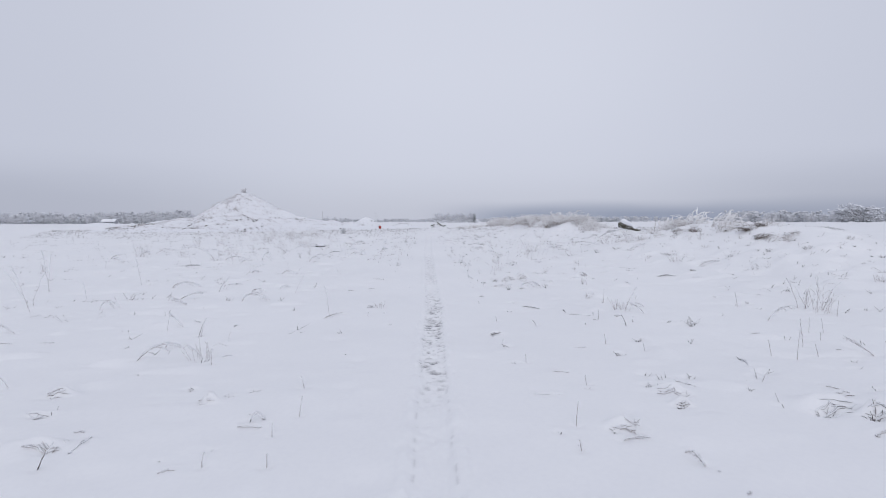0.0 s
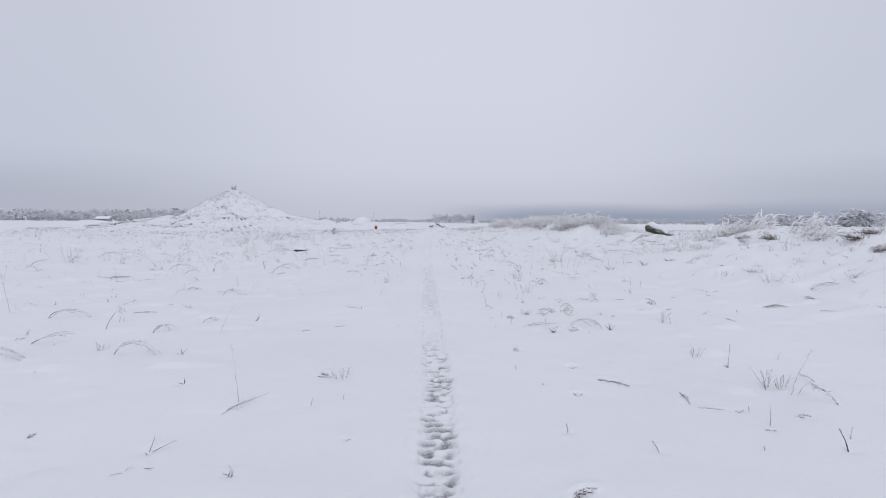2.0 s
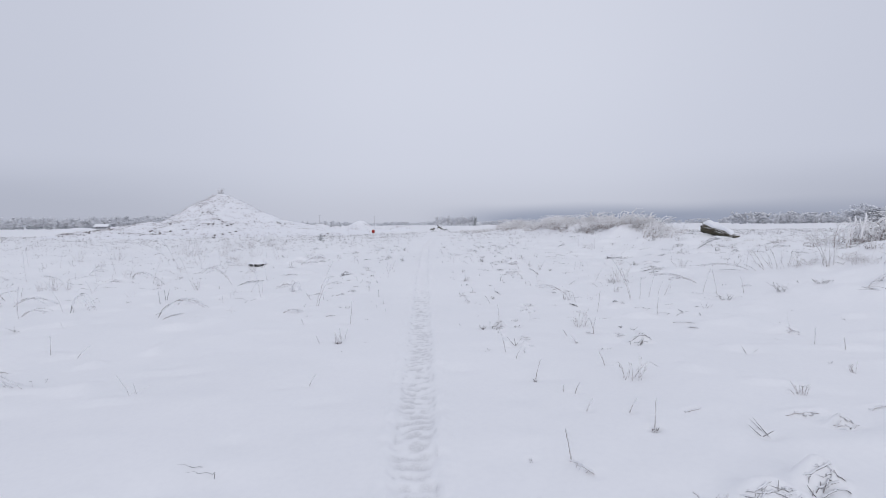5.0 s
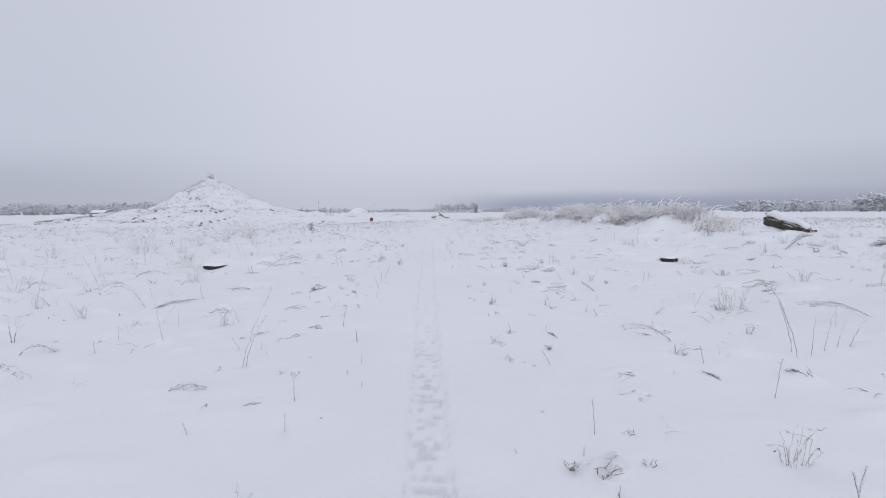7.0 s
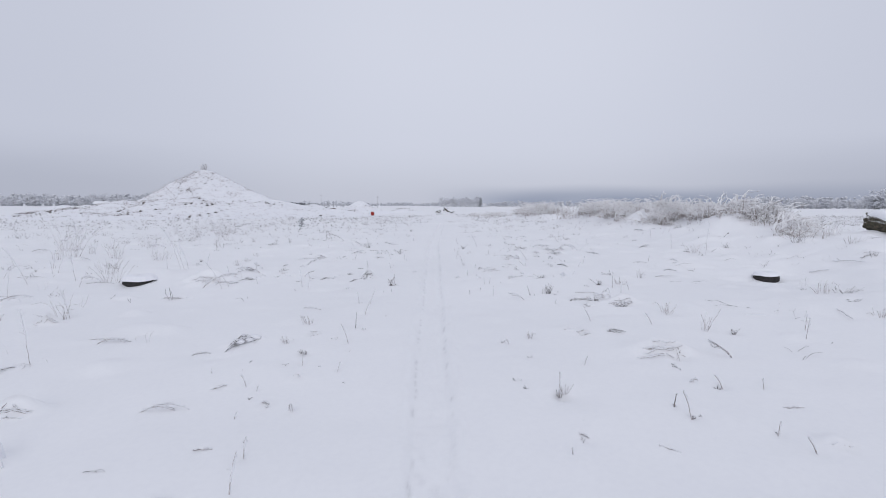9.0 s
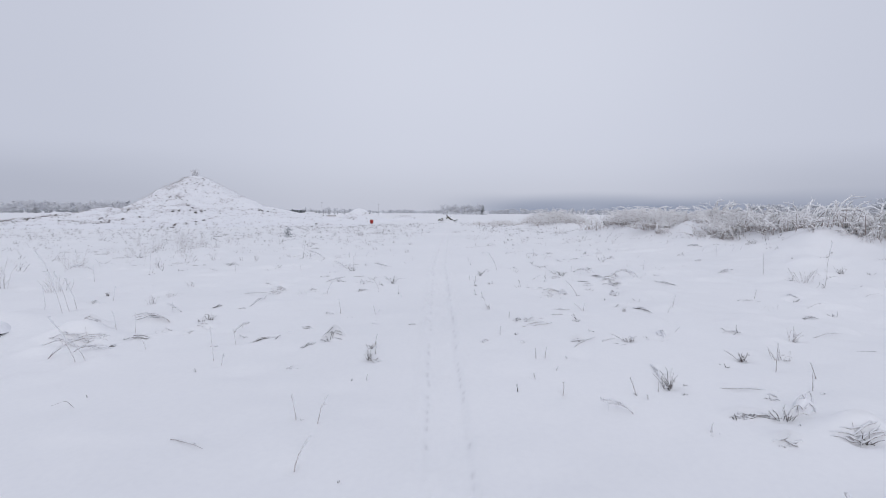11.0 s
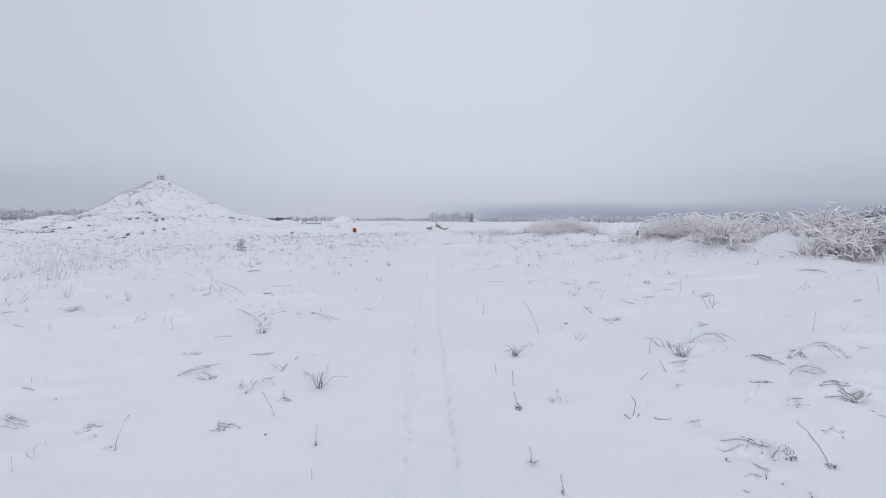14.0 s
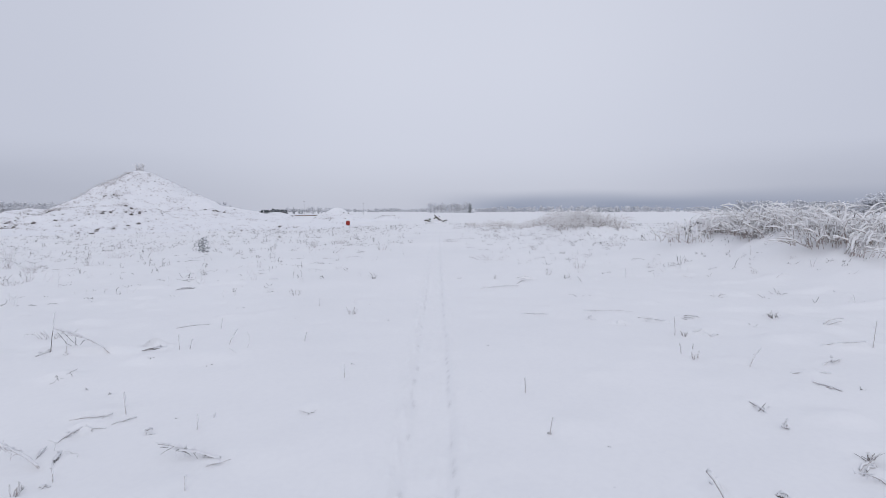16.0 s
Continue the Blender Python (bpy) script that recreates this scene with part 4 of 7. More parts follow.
def far_woods(name, x0, x1, y, z, hlo, hhi, seed, mat, step, label):
    """A belt of woods too far off to count its trees."""
    rng = np.random.default_rng(seed)
    b = Builder()
    x = x0
    while x < x1:
        env = 0.5 + 0.5 * float(swell(np.array([x / (12 * step)]), np.array([3.3]), seed)[0])
        h = (hlo + (hhi - hlo) * env) * rng.uniform(0.7, 1.05)
        px, py = x + rng.normal(0, step * 0.4), y + rng.normal(0, 9)
        b.tube([(px, py, z), (px, py, z + h * 0.6)], (0.02 * h, 0.012 * h), 3)
        for _ in range(13):
            o = rng.normal(0, 0.2, 3) * h
            b.lump((px + o[0], py + o[1], z + h * rng.uniform(0.1, 0.86)), h * rng.uniform(0.07, 0.15), rng, (1.1, 1, 1), 0.45, 1)
        for _ in range(5):
            p0 = np.array((px + rng.normal(0, 0.15) * h, py, z + h * rng.uniform(0.4, 0.85)))
            b.tube([p0, p0 + rng.normal(0, 0.08, 3) * h + (0, 0, 0.16 * h)], (0.02 * h, 0.006 * h), 3)
        x += step * rng.uniform(0.6, 1.4)
    return tagged(new(name, b.mesh(name, mat, True)), label, "woods", kind="stuff")


def far_house(x, y, turn, size):
    t = thing("farmhouse", pose(x, y, ground_at(x, y), 0, 0, turn) @ Matrix.Scale(size, 4), "small pale farmhouse with a snow-covered gable roof among trees", "house")
    w, r = Builder(), Builder()
    box(w, (-5.5, -3.5, -0.3), (5.5, 3.5, 2.7))
    wall = part("wall", w, WALL, t, flat=True)
    for s in (-1, 1):
        g = Builder()
        g.add([(s * 5.5, -3.5, 2.69), (s * 5.5, 3.5, 2.69), (s * 5.5, 0, 4.7), (s * 5.25, -3.5, 2.69), (s * 5.25, 3.5, 2.69), (s * 5.25, 0, 4.7)], [(0, 1, 2), (5, 4, 3), (0, 3, 4, 1), (1, 4, 5, 2), (2, 5, 3, 0)])
        part("gable", g, WALL, t, flat=True)
    for s in (-1, 1):
        p = [(-6, s * 4.1, 2.45), (6, s * 4.1, 2.45), (6, 0, 4.85), (-6, 0, 4.85)]
        r.add(p + [(a, b, c + 0.3) for a, b, c in p], [(0, 1, 2, 3), (7, 6, 5, 4), (0, 4, 5, 1), (1, 5, 6, 2), (2, 6, 7, 3), (3, 7, 4, 0)])
    part("roof", r, CAP, t, "thick snow on the roof", True)
    c = Builder()
    box(c, (1.2, -0.4, 4.4), (2.0, 0.4, 6.0))
    part("chimney", c, STONE, t)
    for k in (-3.6, -1.2, 1.2, 3.6):
        b = Builder()
        box(b, (k - 0.5, -3.56, 1.0), (k + 0.5, -3.49, 2.2))
        part("window", b, GLASS, t)


def utility_pole(x, y, h):
    t = thing("utility_pole", pose(x, y, ground_at(x, y)), "thin grey utility pole standing far across the field", "pole", "far utility poles")
    p, c = Builder(), Builder()
    p.tube([(0, 0, -0.5), (0, 0, h)], (0.09, 0.06), 8, True)
    box(c, (-0.6, -0.04, h - 0.7), (0.6, 0.04, h - 0.6))
    part("pole", p, METAL, t)
    part("cross_arm", c, METAL, t)


def timber_stack(x, y):
    rng = np.random.default_rng(4)
    t = thing("timber_stack", pose(x, y, ground_at(x, y)), "low stack of orange-brown timber under a layer of snow", "timber")
    for k in range(3):
        b = Builder()
        box(b, (-4 + rng.normal(0, 0.2), -0.6 + 0.4 * (k % 3), 0.05 + 0.25 * (k // 3)), (4 + rng.normal(0, 0.2), -0.24 + 0.4 * (k % 3), 0.28 + 0.25 * (k // 3)), 0.02)
        part("beam", b, PLANK, t)
    c = Builder()
    box(c, (-4.2, -0.7, 0.29), (4.2, 0.7, 0.55), 0.08)
    part("snow_cap", c, CAP, t)


# mounds
mound, mound_grid = heap("snow_mound", -32.6, 80.0, ((0, 6.25), (0.9, 5.95), (1.8, 5.2), (3.2, 4.3), (5.3, 3.0), (7.2, 2.0), (10, 1.45), (13.5, 0.85), (17, 0.3), (20, 0)), 1.15, 3, "tall mound of earth under snow with dark clods showing", wide=0.3)
mound_litter(mound_grid, 2700, 41, 0.06, 0.9, mound)
top_bush(-32.6, 80.0, float(mound_grid[2][0, 0]) - 0.1)
shoulder, shoulder_grid = heap("snow_bank", -43.8, 79.0, ((0, 1.8), (2, 1.55), (4.5, 0.85), (6.5, 0.25), (8, 0)), 0.9, 8, "low bank of earth under snow beside the tall mound", 0.8, 50, 90)
mound_litter(shoulder_grid, 170, 43, 0.1, 0.8, shoulder)
heap_a, heap_a_grid = heap("low_mound", -16.2, 104.0, ((0, 2.35), (0.9, 2.15), (2.2, 1.4), (3.8, 0.65), (6.5, 0)), 1.0, 12, "small heap of earth under snow far along the field", 0.6, 40, 70)
mound_litter(heap_a_grid, 130, 44, 0.3, 0.8, heap_a)
heap_b, heap_b_grid = heap("low_mound", -9.0, 112.0, ((0, 0.85), (1.5, 0.7), (3.4, 0.2), (5, 0)), 0.8, 14, "long low heap of rubble under snow", 0.7, 30, 60)
mound_litter(heap_b_grid, 90, 45, 0.05, 0.6, heap_b)
heap("low_mound", -95.0, 135.0, ((0, 1.3), (3, 1.1), (6, 0.4), (9, 0)), 0.7, 16, "long low heap of earth under snow by the trees", 0.8, 30, 60)

fallen_log()
half_buried_tyre(5.5, 24.45, 15, -2, 0.70, 0.02, "black tyre half buried in snow and capped with it")
half_buried_tyre(-6.1, 24.3, -20, -1, 0.92, 0.10, "worn black tyre sunk in the snow under a white cap")
red_marker()
branch_pile()
sapling(-9.0, 44.0, 0.6)
timber_stack(-48.0, 205.0)
far_house(-262.0, 382.0, 12, 0.82)
utility_pole(-41.0, 300.0, 7.0)
utility_pole(-74.0, 300.0, 8.0)

# weeds on the banks
CLUMPS = [rimed_clump(60 + k, 23, (0.8, 0.65, 0.6, 0.9)[k], (0.42, 0.5, 0.38, 0.36)[k]) for k in range(4)]
PLUMED = [rimed_clump(70 + k, 10, 1.05, 0.34, 1.7, 0.9) for k in range(3)]


def plant_bank(count, cx, cy, wx, wy, lo, hi, seed, slant=0.0, grow=0.0, lean=0.0, kinds=CLUMPS):
    rng = np.random.default_rng(seed)
    for _ in range(count):
        off = wy * rng.uniform(-1, 1)
        x, y = cx + slant * off + wx * min(1.0, max(-0.62, rng.normal(0.08, 0.42))), cy + off
        s = rng.uniform(lo, hi) * (1 + (grow if off > 0 else 0.3 * grow) * off / wy)
        m = pose(x, y, ground_at(x, y) - 0.03, rng.normal(0, 6), lean + rng.normal(0, 6), 0) @ pose(0, 0, 0, 0, 0, rng.uniform(-40, 40) if kinds is PLUMED else rng.uniform(0, 360)) @ Matrix.Diagonal((s, s, s * rng.uniform(0.8, 1.1), 1))
        copy_thing(kinds[rng.integers(len(kinds))], m)


plant_bank(104, 7.7, 33.9, 1.5, 5.0, 1.0, 1.38, 1, -0.22, 0.05)
plant_bank(24, 6.95, 38.8, 1.0, 1.8, 0.95, 1.25, 33)
plant_bank(14, 8.6, 35.0, 1.2, 3.6, 1.0, 1.3, 11, -0.2)
plant_bank(5, 9.3, 19.3, 1.2, 1.2, 0.8, 1.0, 2, 0, 0, 2)
plant_bank(11, 9.3, 19.0, 1.2, 1.2, 0.8, 1.1, 22, 0, 0, -2, PLUMED)
plant_bank(2, 9.4, 15.6, 0.8, 1.3, 0.5, 0.7, 8, 0, 0, 10)
plant_bank(4, 9.3, 15.8, 0.9, 0.9, 0.75, 0.95, 28, 0, 0, 16, PLUMED)
plant_bank(2, 9.0, 13.0, 0.4, 0.4, 0.5, 0.6, 29, 0, 0, 40, PLUMED)
plant_bank(16, 7.4, 34.0, 1.4, 4.6, 0.85, 1.05, 30, -0.22, 0, 5, PLUMED)
plant_bank(56, 6.5, 52.5, 1.8, 4.0, 1.1, 1.5, 3)
plant_bank(34, 5.6, 66.0, 5.0, 6.0, 0.9, 1.3, 12)
plant_bank(4, 8.4, 27.8, 0.5, 0.4, 0.75, 0.95, 4, 0, 0, 3, PLUMED)
plant_bank(8, 8.8, 28.8, 0.9, 0.9, 0.5, 0.8, 44)
plant_bank(7, 6.9, 17.2, 0.9, 1.0, 0.3, 0.5, 6)
plant_bank(12, 14.0, 31.0, 2.0, 3.0, 0.4, 0.6, 7)
for root in CLUMPS + PLUMED:
    for o in (*root.children, root):
        bpy.data.objects.remove(o)
bank_rng = np.random.default_rng(77)
for k in range(18):
    cx, cy, wx, wy, a, slant = BANKS[(0, 1, 1, 2)[k % 4]]
    off = wy * bank_rng.uniform(-0.9, 0.9)
    clod(cx - 1.0 + slant * off + bank_rng.normal(0, 0.7), cy + off, bank_rng.uniform(0.015, 0.03))
for k in range(46):
    off = bank_rng.uniform(-4.5, 4.6)
    stubble(7.4 - 0.22 * off - bank_rng.uniform(0.7, 1.6), 34 + off, bank_rng.uniform(0.05, 0.16))
for bx, by, bw, bl in ((8.3, 17.2, 0.42, 1), (8.55, 16.2, 0.5, -1), (9.1, 15.4, 0.45, 1), (9.0, 14.2, 0.55, -1), (8.8, 13.4, 0.5, 1), (9.3, 13.0, 0.5, 1), (9.6, 14.5, 0.4, -1), (9.9, 16.6, 0.4, 1), (10.1, 23.4, 0.5, -1)):
    brown_bundle(bx, by, bw, bl)
clod(6.6, 39.7, 0.5, STONE, "grey boulder capped with snow among the rimed weeds")

# far trees
TREES = [frosted_tree(100 + k, 10.0, (0.30, 0.36, 0.28, 0.4)[k], (0.06, 0.04, 0.1, 0.05)[k]) for k in range(4)]
BUSH = frosted_tree(105, 10.0, 0.42, 0.02, 900)
SPRUCES = [spruce(120 + k, 10.0) for k in range(2)]


def tree_row(kinds, count, x0, x1, y, dy, lo, hi, seed):
    rng = np.random.default_rng(seed)
    for k in range(count):
        x, py = x0 + (x1 - x0) * (k + rng.uniform(0.1, 0.9)) / count, y + rng.normal(0, dy)
        s = rng.uniform(lo, hi) / 10
        copy_thing(kinds[rng.integers(len(kinds))], pose(x, py, ground_at(x, py) - 0.1, 0, 0, rng.uniform(0, 360)) @ Matrix.Diagonal((s * rng.uniform(0.9, 1.25), s, s, 1)))


tree_row(TREES, 100, -500, -205, 415, 9, 5.5, 10.5, 1)
tree_row(TREES + SPRUCES[:1], 16, -116, -82, 410, 5, 3.5, 6.5, 2)
tree_row(TREES, 14, -5, 31, 460, 5, 6.5, 10, 3)
tree_row(SPRUCES[:1], 2, 28, 32, 452, 1, 8.5, 9.5, 4)
tree_row(TREES, 60, 238, 450, 370, 9, 5.5, 8.5, 5)
tree_row(TREES, 32, 95, 240, 520, 6, 4.5, 7.5, 6)
tree_row(SPRUCES, 10, 150, 200, 540, 8, 5, 8, 7)
for dx, dy, s in ((0, 0, 1.35), (-5, 3, 1.1), (5.5, 2, 1.15), (1.5, -3, 1.05), (-2, 5, 1.25)):
    copy_thing(BUSH, pose(250 + 1.5 * dx, 290 + dy, -0.5, 0, 0, 40 * dx) @ Matrix.Diagonal((s * 1.35, s * 1.2, s * 0.82, 1)))
for root in TREES + SPRUCES + [BUSH]:
    for o in (*root.children, root):
        bpy.data.objects.remove(o)
far_woods("far_woods_west", -640, -190, 480, -0.4, 7, 13, 11, THICKET, 3.4, "belt of grey frosted woods beyond the field")
far_woods("wooded_rise", -345, -262, 500, 0.5, 11, 15, 21, THICKET, 2.2, "tall frosted wood on a low rise")
far_woods("far_woods_north", -260, 130, 760, -0.4, 3.5, 7.5, 12, THICKET, 1.8, "low far line of hazy grey woods")
far_woods("far_woods_east", 60, 760, 640, -0.4, 5, 9, 13, THICKET, 2.8, "long far belt of frosted grey woods")
far_woods("conifer_hedge", -99, -84, 300, -0.2, 2.6, 3.6, 16, HEDGE, 0.7, "dense dark evergreen hedge across the field")
far_woods("grove_thicket", -6, 34, 452, -0.3, 2.2, 4.5, 18, TREE_FROST, 1.2, "frosted undergrowth at the foot of a grove")
far_woods("near_thicket", -430, -205, 405, -0.3, 1.6, 3.4, 14, CONIFER, 1.6, "low bare thicket along the foot of the trees")
far_woods("wood_edge", 230, 470, 392, -0.3, 7.5, 11, 15, THICKET, 1.6, "frosted wood edge along the field")


# sparse grass over the field, too much to count
def scatter():
    rng = np.random.default_rng(17)
    dark, pale = Builder(), Builder()
    made = 0
    while made < 10800:
        y = 3 + 75 * rng.random() ** 0.85
        x = rng.uniform(-1, 1) * (4 + 0.75 * y) - 0.3
        u = abs(x - float(lane(y)))
        keep = min(1, max(0, (u - 0.5) / 2.5)) * (0.35 + 0.9 * max(0, float(swell(np.array([x / 2.6]), np.array([y / 2.2]), 51)[0])))
        if y < 36 and -6 < x < 6:
            keep *= 0.13
        elif y < 34:
            keep *= 0.3
        if 6.3 < x < 11 and 9 < y < 24:
            keep = 0.4
        if y < 15:
            keep *= 0.7
        if rng.random() > keep:
            continue
        made += 1
        z = ground_at(x, y)
        s = rng.uniform(0.5, 1.25)
        r = 0.0021 + 0.00011 * max(0, y - 30)
        kind = rng.random() if y > 15 else rng.uniform(0.3, 1.0)
        if y < 15 and 0.45 < kind < 0.75:
            kind = 0.9
        base = np.array((x, y, z - 0.01))
        if kind < (0.2 if y > 24 else 0.4):
            for _ in range(rng.integers(2, 5)):
                tip = np.array((rng.normal(0, 0.17), rng.normal(0, 0.1), rng.uniform(-0.01, 0.06))) * s
                p = kinked(base + rng.normal(0, 0.06, 3) * (1, 1, 0) + curve(tip, (0, 0, rng.uniform(0.0, 0.05) * s), 5, rng.uniform(0.5, 1.6)), 0.005, rng)
                dark.tube(p, np.array((1.1, 1.1, 1.0, 0.8, 0.5)) * r, 3)
        elif kind < 0.75:
            for _ in range(rng.integers(2, 6)):
                tip = np.array((rng.normal(0, 0.05), rng.normal(0, 0.05), rng.uniform(0.04, 0.2))) * s
                p = base + rng.normal(0, 0.05, 3) * (1, 1, 0) + curve(tip, (rng.normal(0, 0.02), 0, 0), 4)
                p[-1] += (rng.normal(0, 0.025), 0, -0.01)
                (dark if y > 22 and kind > 0.55 else pale).tube(p, np.array((1.1, 1.2, 1.4, 0.8)) * r, 3)
        else:
            for _ in range(rng.integers(2, 5)):
                tip = np.array((rng.normal(0, 0.05), rng.normal(0, 0.05), rng.uniform(0.03, 0.09))) * s
                dark.tube(base - (0, 0, 0.012) + rng.normal(0, 0.02, 3) * (1, 1, 0) + curve(tip, (0, 0, 0), 3), np.array((1.5, 1.2, 0.6)) * r, 3)
            if y < 36:
                pit = rng.uniform(0.035, 0.075)
                HOLLOWS.append((x + rng.normal(0, 0.02), y - 0.02, pit, -pit * rng.uniform(0.35, 0.7)))
                HOLLOWS.append((x, y + 1.3 * pit, 1.2 * pit, pit * rng.uniform(0.1, 0.35)))
    tagged(new("dead_grass", dark.mesh("dead_grass", DARK)), "sparse dark dead grass poking through the snow", "grass", kind="stuff")
    tagged(new("frosted_grass", pale.mesh("frosted_grass", RIME)), "sparse pale frosted grass standing in the snow", "grass", kind="stuff")


scatter()
weed_rng = np.random.default_rng(31)
for _ in range(34):
    weed_stalk(weed_rng.uniform(-13, -6.5), weed_rng.uniform(15, 30), weed_rng.normal(0, 0.12), weed_rng.uniform(0.15, 0.5))
for _ in range(14):
    arching_grass(weed_rng.uniform(-13, -6.5), weed_rng.uniform(15, 30), weed_rng.choice((-1, 1)) * weed_rng.uniform(0.25, 0.6), weed_rng.uniform(0.0, 0.2), weed_rng.uniform(0.04, 0.12))
for _ in range(12):
    grass_tuft(weed_rng.uniform(-13, -6.5), weed_rng.uniform(15, 30), weed_rng.uniform(0.15, 0.4), weed_rng.uniform(0.15, 0.35))
for _ in range(26):
    grass_tuft(weed_rng.uniform(7.4, 10.5), weed_rng.uniform(9, 24), weed_rng.uniform(0.12, 0.35), weed_rng.uniform(0.06, 0.2), int(weed_rng.random() < 0.5))
for _ in range(24):
    grass_tuft(weed_rng.uniform(7.5, 13), weed_rng.uniform(18, 26.5), weed_rng.uniform(0.2, 0.5), weed_rng.uniform(0.1, 0.25), int(weed_rng.random() < 0.3))
for _ in range(14):
    x, y = weed_rng.uniform(7.5, 12), weed_rng.uniform(16, 26.5)
    lying_grass(x, y, x + weed_rng.uniform(0.2, 0.5), y + weed_rng.uniform(-0.1, 0.1), int(weed_rng.integers(1, 4)))
for _ in range(14):
    snow_tussock(weed_rng.uniform(7.5, 12), weed_rng.uniform(16, 26.5), weed_rng.uniform(0.2, 0.5), weed_rng.uniform(0.06, 0.14), int(weed_rng.random() < 0.4))
for _ in range(30):
    stubble(weed_rng.uniform(7.0, 9.5), weed_rng.uniform(9, 24), weed_rng.uniform(0.05, 0.14))

# plants along the track
for row in (
    (-1.1, 2.94, 0, 0.07, 0), (-1.53, 2.98, 0.02, 0.08, 0), (-2.58, 2.99, 0.12, 0.16, 1), (0.91, 3.08, -0.02, 0.06, 0), (-1.23, 3.4, 0, 0.08, 0), (0.98, 3.46, 0.01, 0.16, 0),
    (-1.13, 3.73, 0.02, 0.14, 0), (-1.26, 4.34, -0.03, 0.1, 0), (1.32, 4.35, -0.02, 0.08, 0), (3, 4.46, 0.05, 0.09, 0), (-4.24, 4.65, -0.12, 0.15, 0), (0.89, 5.05, -0.01, 0.07, 0),
    (-2.51, 5.17, 0.02, 0.15, 0), (3.91, 5.24, 0.03, 0.3, 0), (3.67, 5.31, -0.03, 0.16, 0), (4.23, 5.35, -0.06, 0.14, 0), (2.34, 5.5, -0.03, 0.08, 0), (4.35, 5.75, -0.05, 0.33, 0),
):
    weed_stalk(*row)
for row in (
    (0.73, 5.76, 0, 0.05, 0), (1.98, 5.78, -0.02, 0.1, 0), (4.72, 5.95, -0.01, 0.1, 0), (4.87, 6.34, 0, 0.19, 0), (5.07, 6.35, -0.02, 0.17, 0), (-3.31, 6.49, 0.11, 0.23, 1),
    (-3.29, 6.51, 0.05, 0.18, 0), (-1.38, 6.54, -0.03, 0.04, 0), (1.33, 6.75, -0.06, 0.06, 0), (2.03, 6.75, -0.02, 0.03, 0), (2.61, 6.79, -0.07, 0.13, 1), (-3.97, 6.9, 0.05, 0.25, 0),
    (2.76, 6.95, 0.01, 0.07, 0), (0.8, 7.03, -0.02, 0.06, 0), (2.34, 7.16, -0.02, 0.13, 0), (6, 7.27, 0, 0.24, 0), (2.33, 7.39, -0.01, 0.04, 0), (-1.18, 7.55, 0.02, 0.06, 0),
):
    weed_stalk(*row)
for row in (
    (-1.8, 7.63, -0.08, 0.45, 0), (-0.93, 7.65, 0, 0.04, 0), (6.12, 7.75, 0.29, 0.41, 0), (3.05, 7.85, 0.09, 0.09, 0), (3, 7.86, 0.18, 0.36, 0), (5.86, 7.88, -0.2, 0.47, 0),
    (4.91, 7.97, -0.06, 0.23, 0), (2.88, 8.01, -0.07, 0.16, 0), (0.65, 8.42, -0.02, 0.04, 0), (2.9, 8.64, 0, 0.22, 0), (-7.5, 8.72, -0.43, 0.72, 0), (3.55, 8.82, 0.03, 0.06, 0),
    (-7.91, 9.16, -0.2, 0.8, 0), (-7.99, 9.36, 0.31, 0.66, 0), (2.08, 10.1, -0.12, 0.11, 0), (-7.54, 10.19, -0.05, 0.37, 0), (-3.12, 10.2, 0.17, 0.33, 0), (1.35, 10.29, -0.01, 0.09, 0),
):
    weed_stalk(*row)
for row in (
    (3.12, 10.36, -0.05, 0.12, 0), (0.89, 10.44, -0.01, 0.1, 0), (-4.87, 10.48, 0.24, 0.31, 1), (0.8, 10.84, -0.01, 0.06, 0), (-4.96, 10.9, 0.09, 0.2, 0), (-4.93, 10.99, -0.11, 0.21, 0),
    (-9.07, 11.11, -0.12, 0.95, 0), (-9.1, 11.12, 0.12, 0.83, 0), (0.63, 11.39, -0.04, 0.18, 0), (6.72, 11.46, 0.13, 0.13, 0), (-7.31, 11.71, -0.09, 0.69, 0), (1.27, 11.76, 0.01, 0.18, 0),
    (1.2, 12.01, 0.05, 0.09, 0), (0.92, 12.08, 0.04, 0.07, 0), (0.84, 12.42, 0, 0.05, 0), (0.93, 12.42, 0.03, 0.07, 0), (-1.25, 12.72, 0.06, 0.08, 0), (0.68, 12.74, 0.04, 0.16, 0),
):
    weed_stalk(*row)
for row in (
    (1.38, 13.05, -0.06, 0.11, 0), (-5.45, 13.31, 0.56, 0.32, 0), (0.6, 13.32, 0.06, 0.1, 0), (0.72, 13.45, -0.02, 0.03, 0), (0.53, 13.51, -0.05, 0.18, 0), (4.04, 13.59, -0.02, 0.11, 0),
    (5.8, 13.73, -0.04, 0.18, 0), (3.92, 13.85, 0, 0.16, 0), (-5.5, 13.86, -0.04, 0.16, 0), (1.34, 13.86, -0.06, 0.06, 0), (5.77, 13.91, -0.01, 0.13, 0), (-4.17, 13.98, 0.16, 0.12, 0),
    (-4.48, 14, -0.01, 0.2, 0), (-1.51, 14.12, -0.04, 0.06, 0), (1.33, 14.2, -0.05, 0.06, 0), (-1.26, 14.28, 0.03, 0.11, 0), (1.67, 14.3, -0.05, 0.14, 0), (1.66, 14.3, 0.02, 0.17, 0),
):
    weed_stalk(*row)
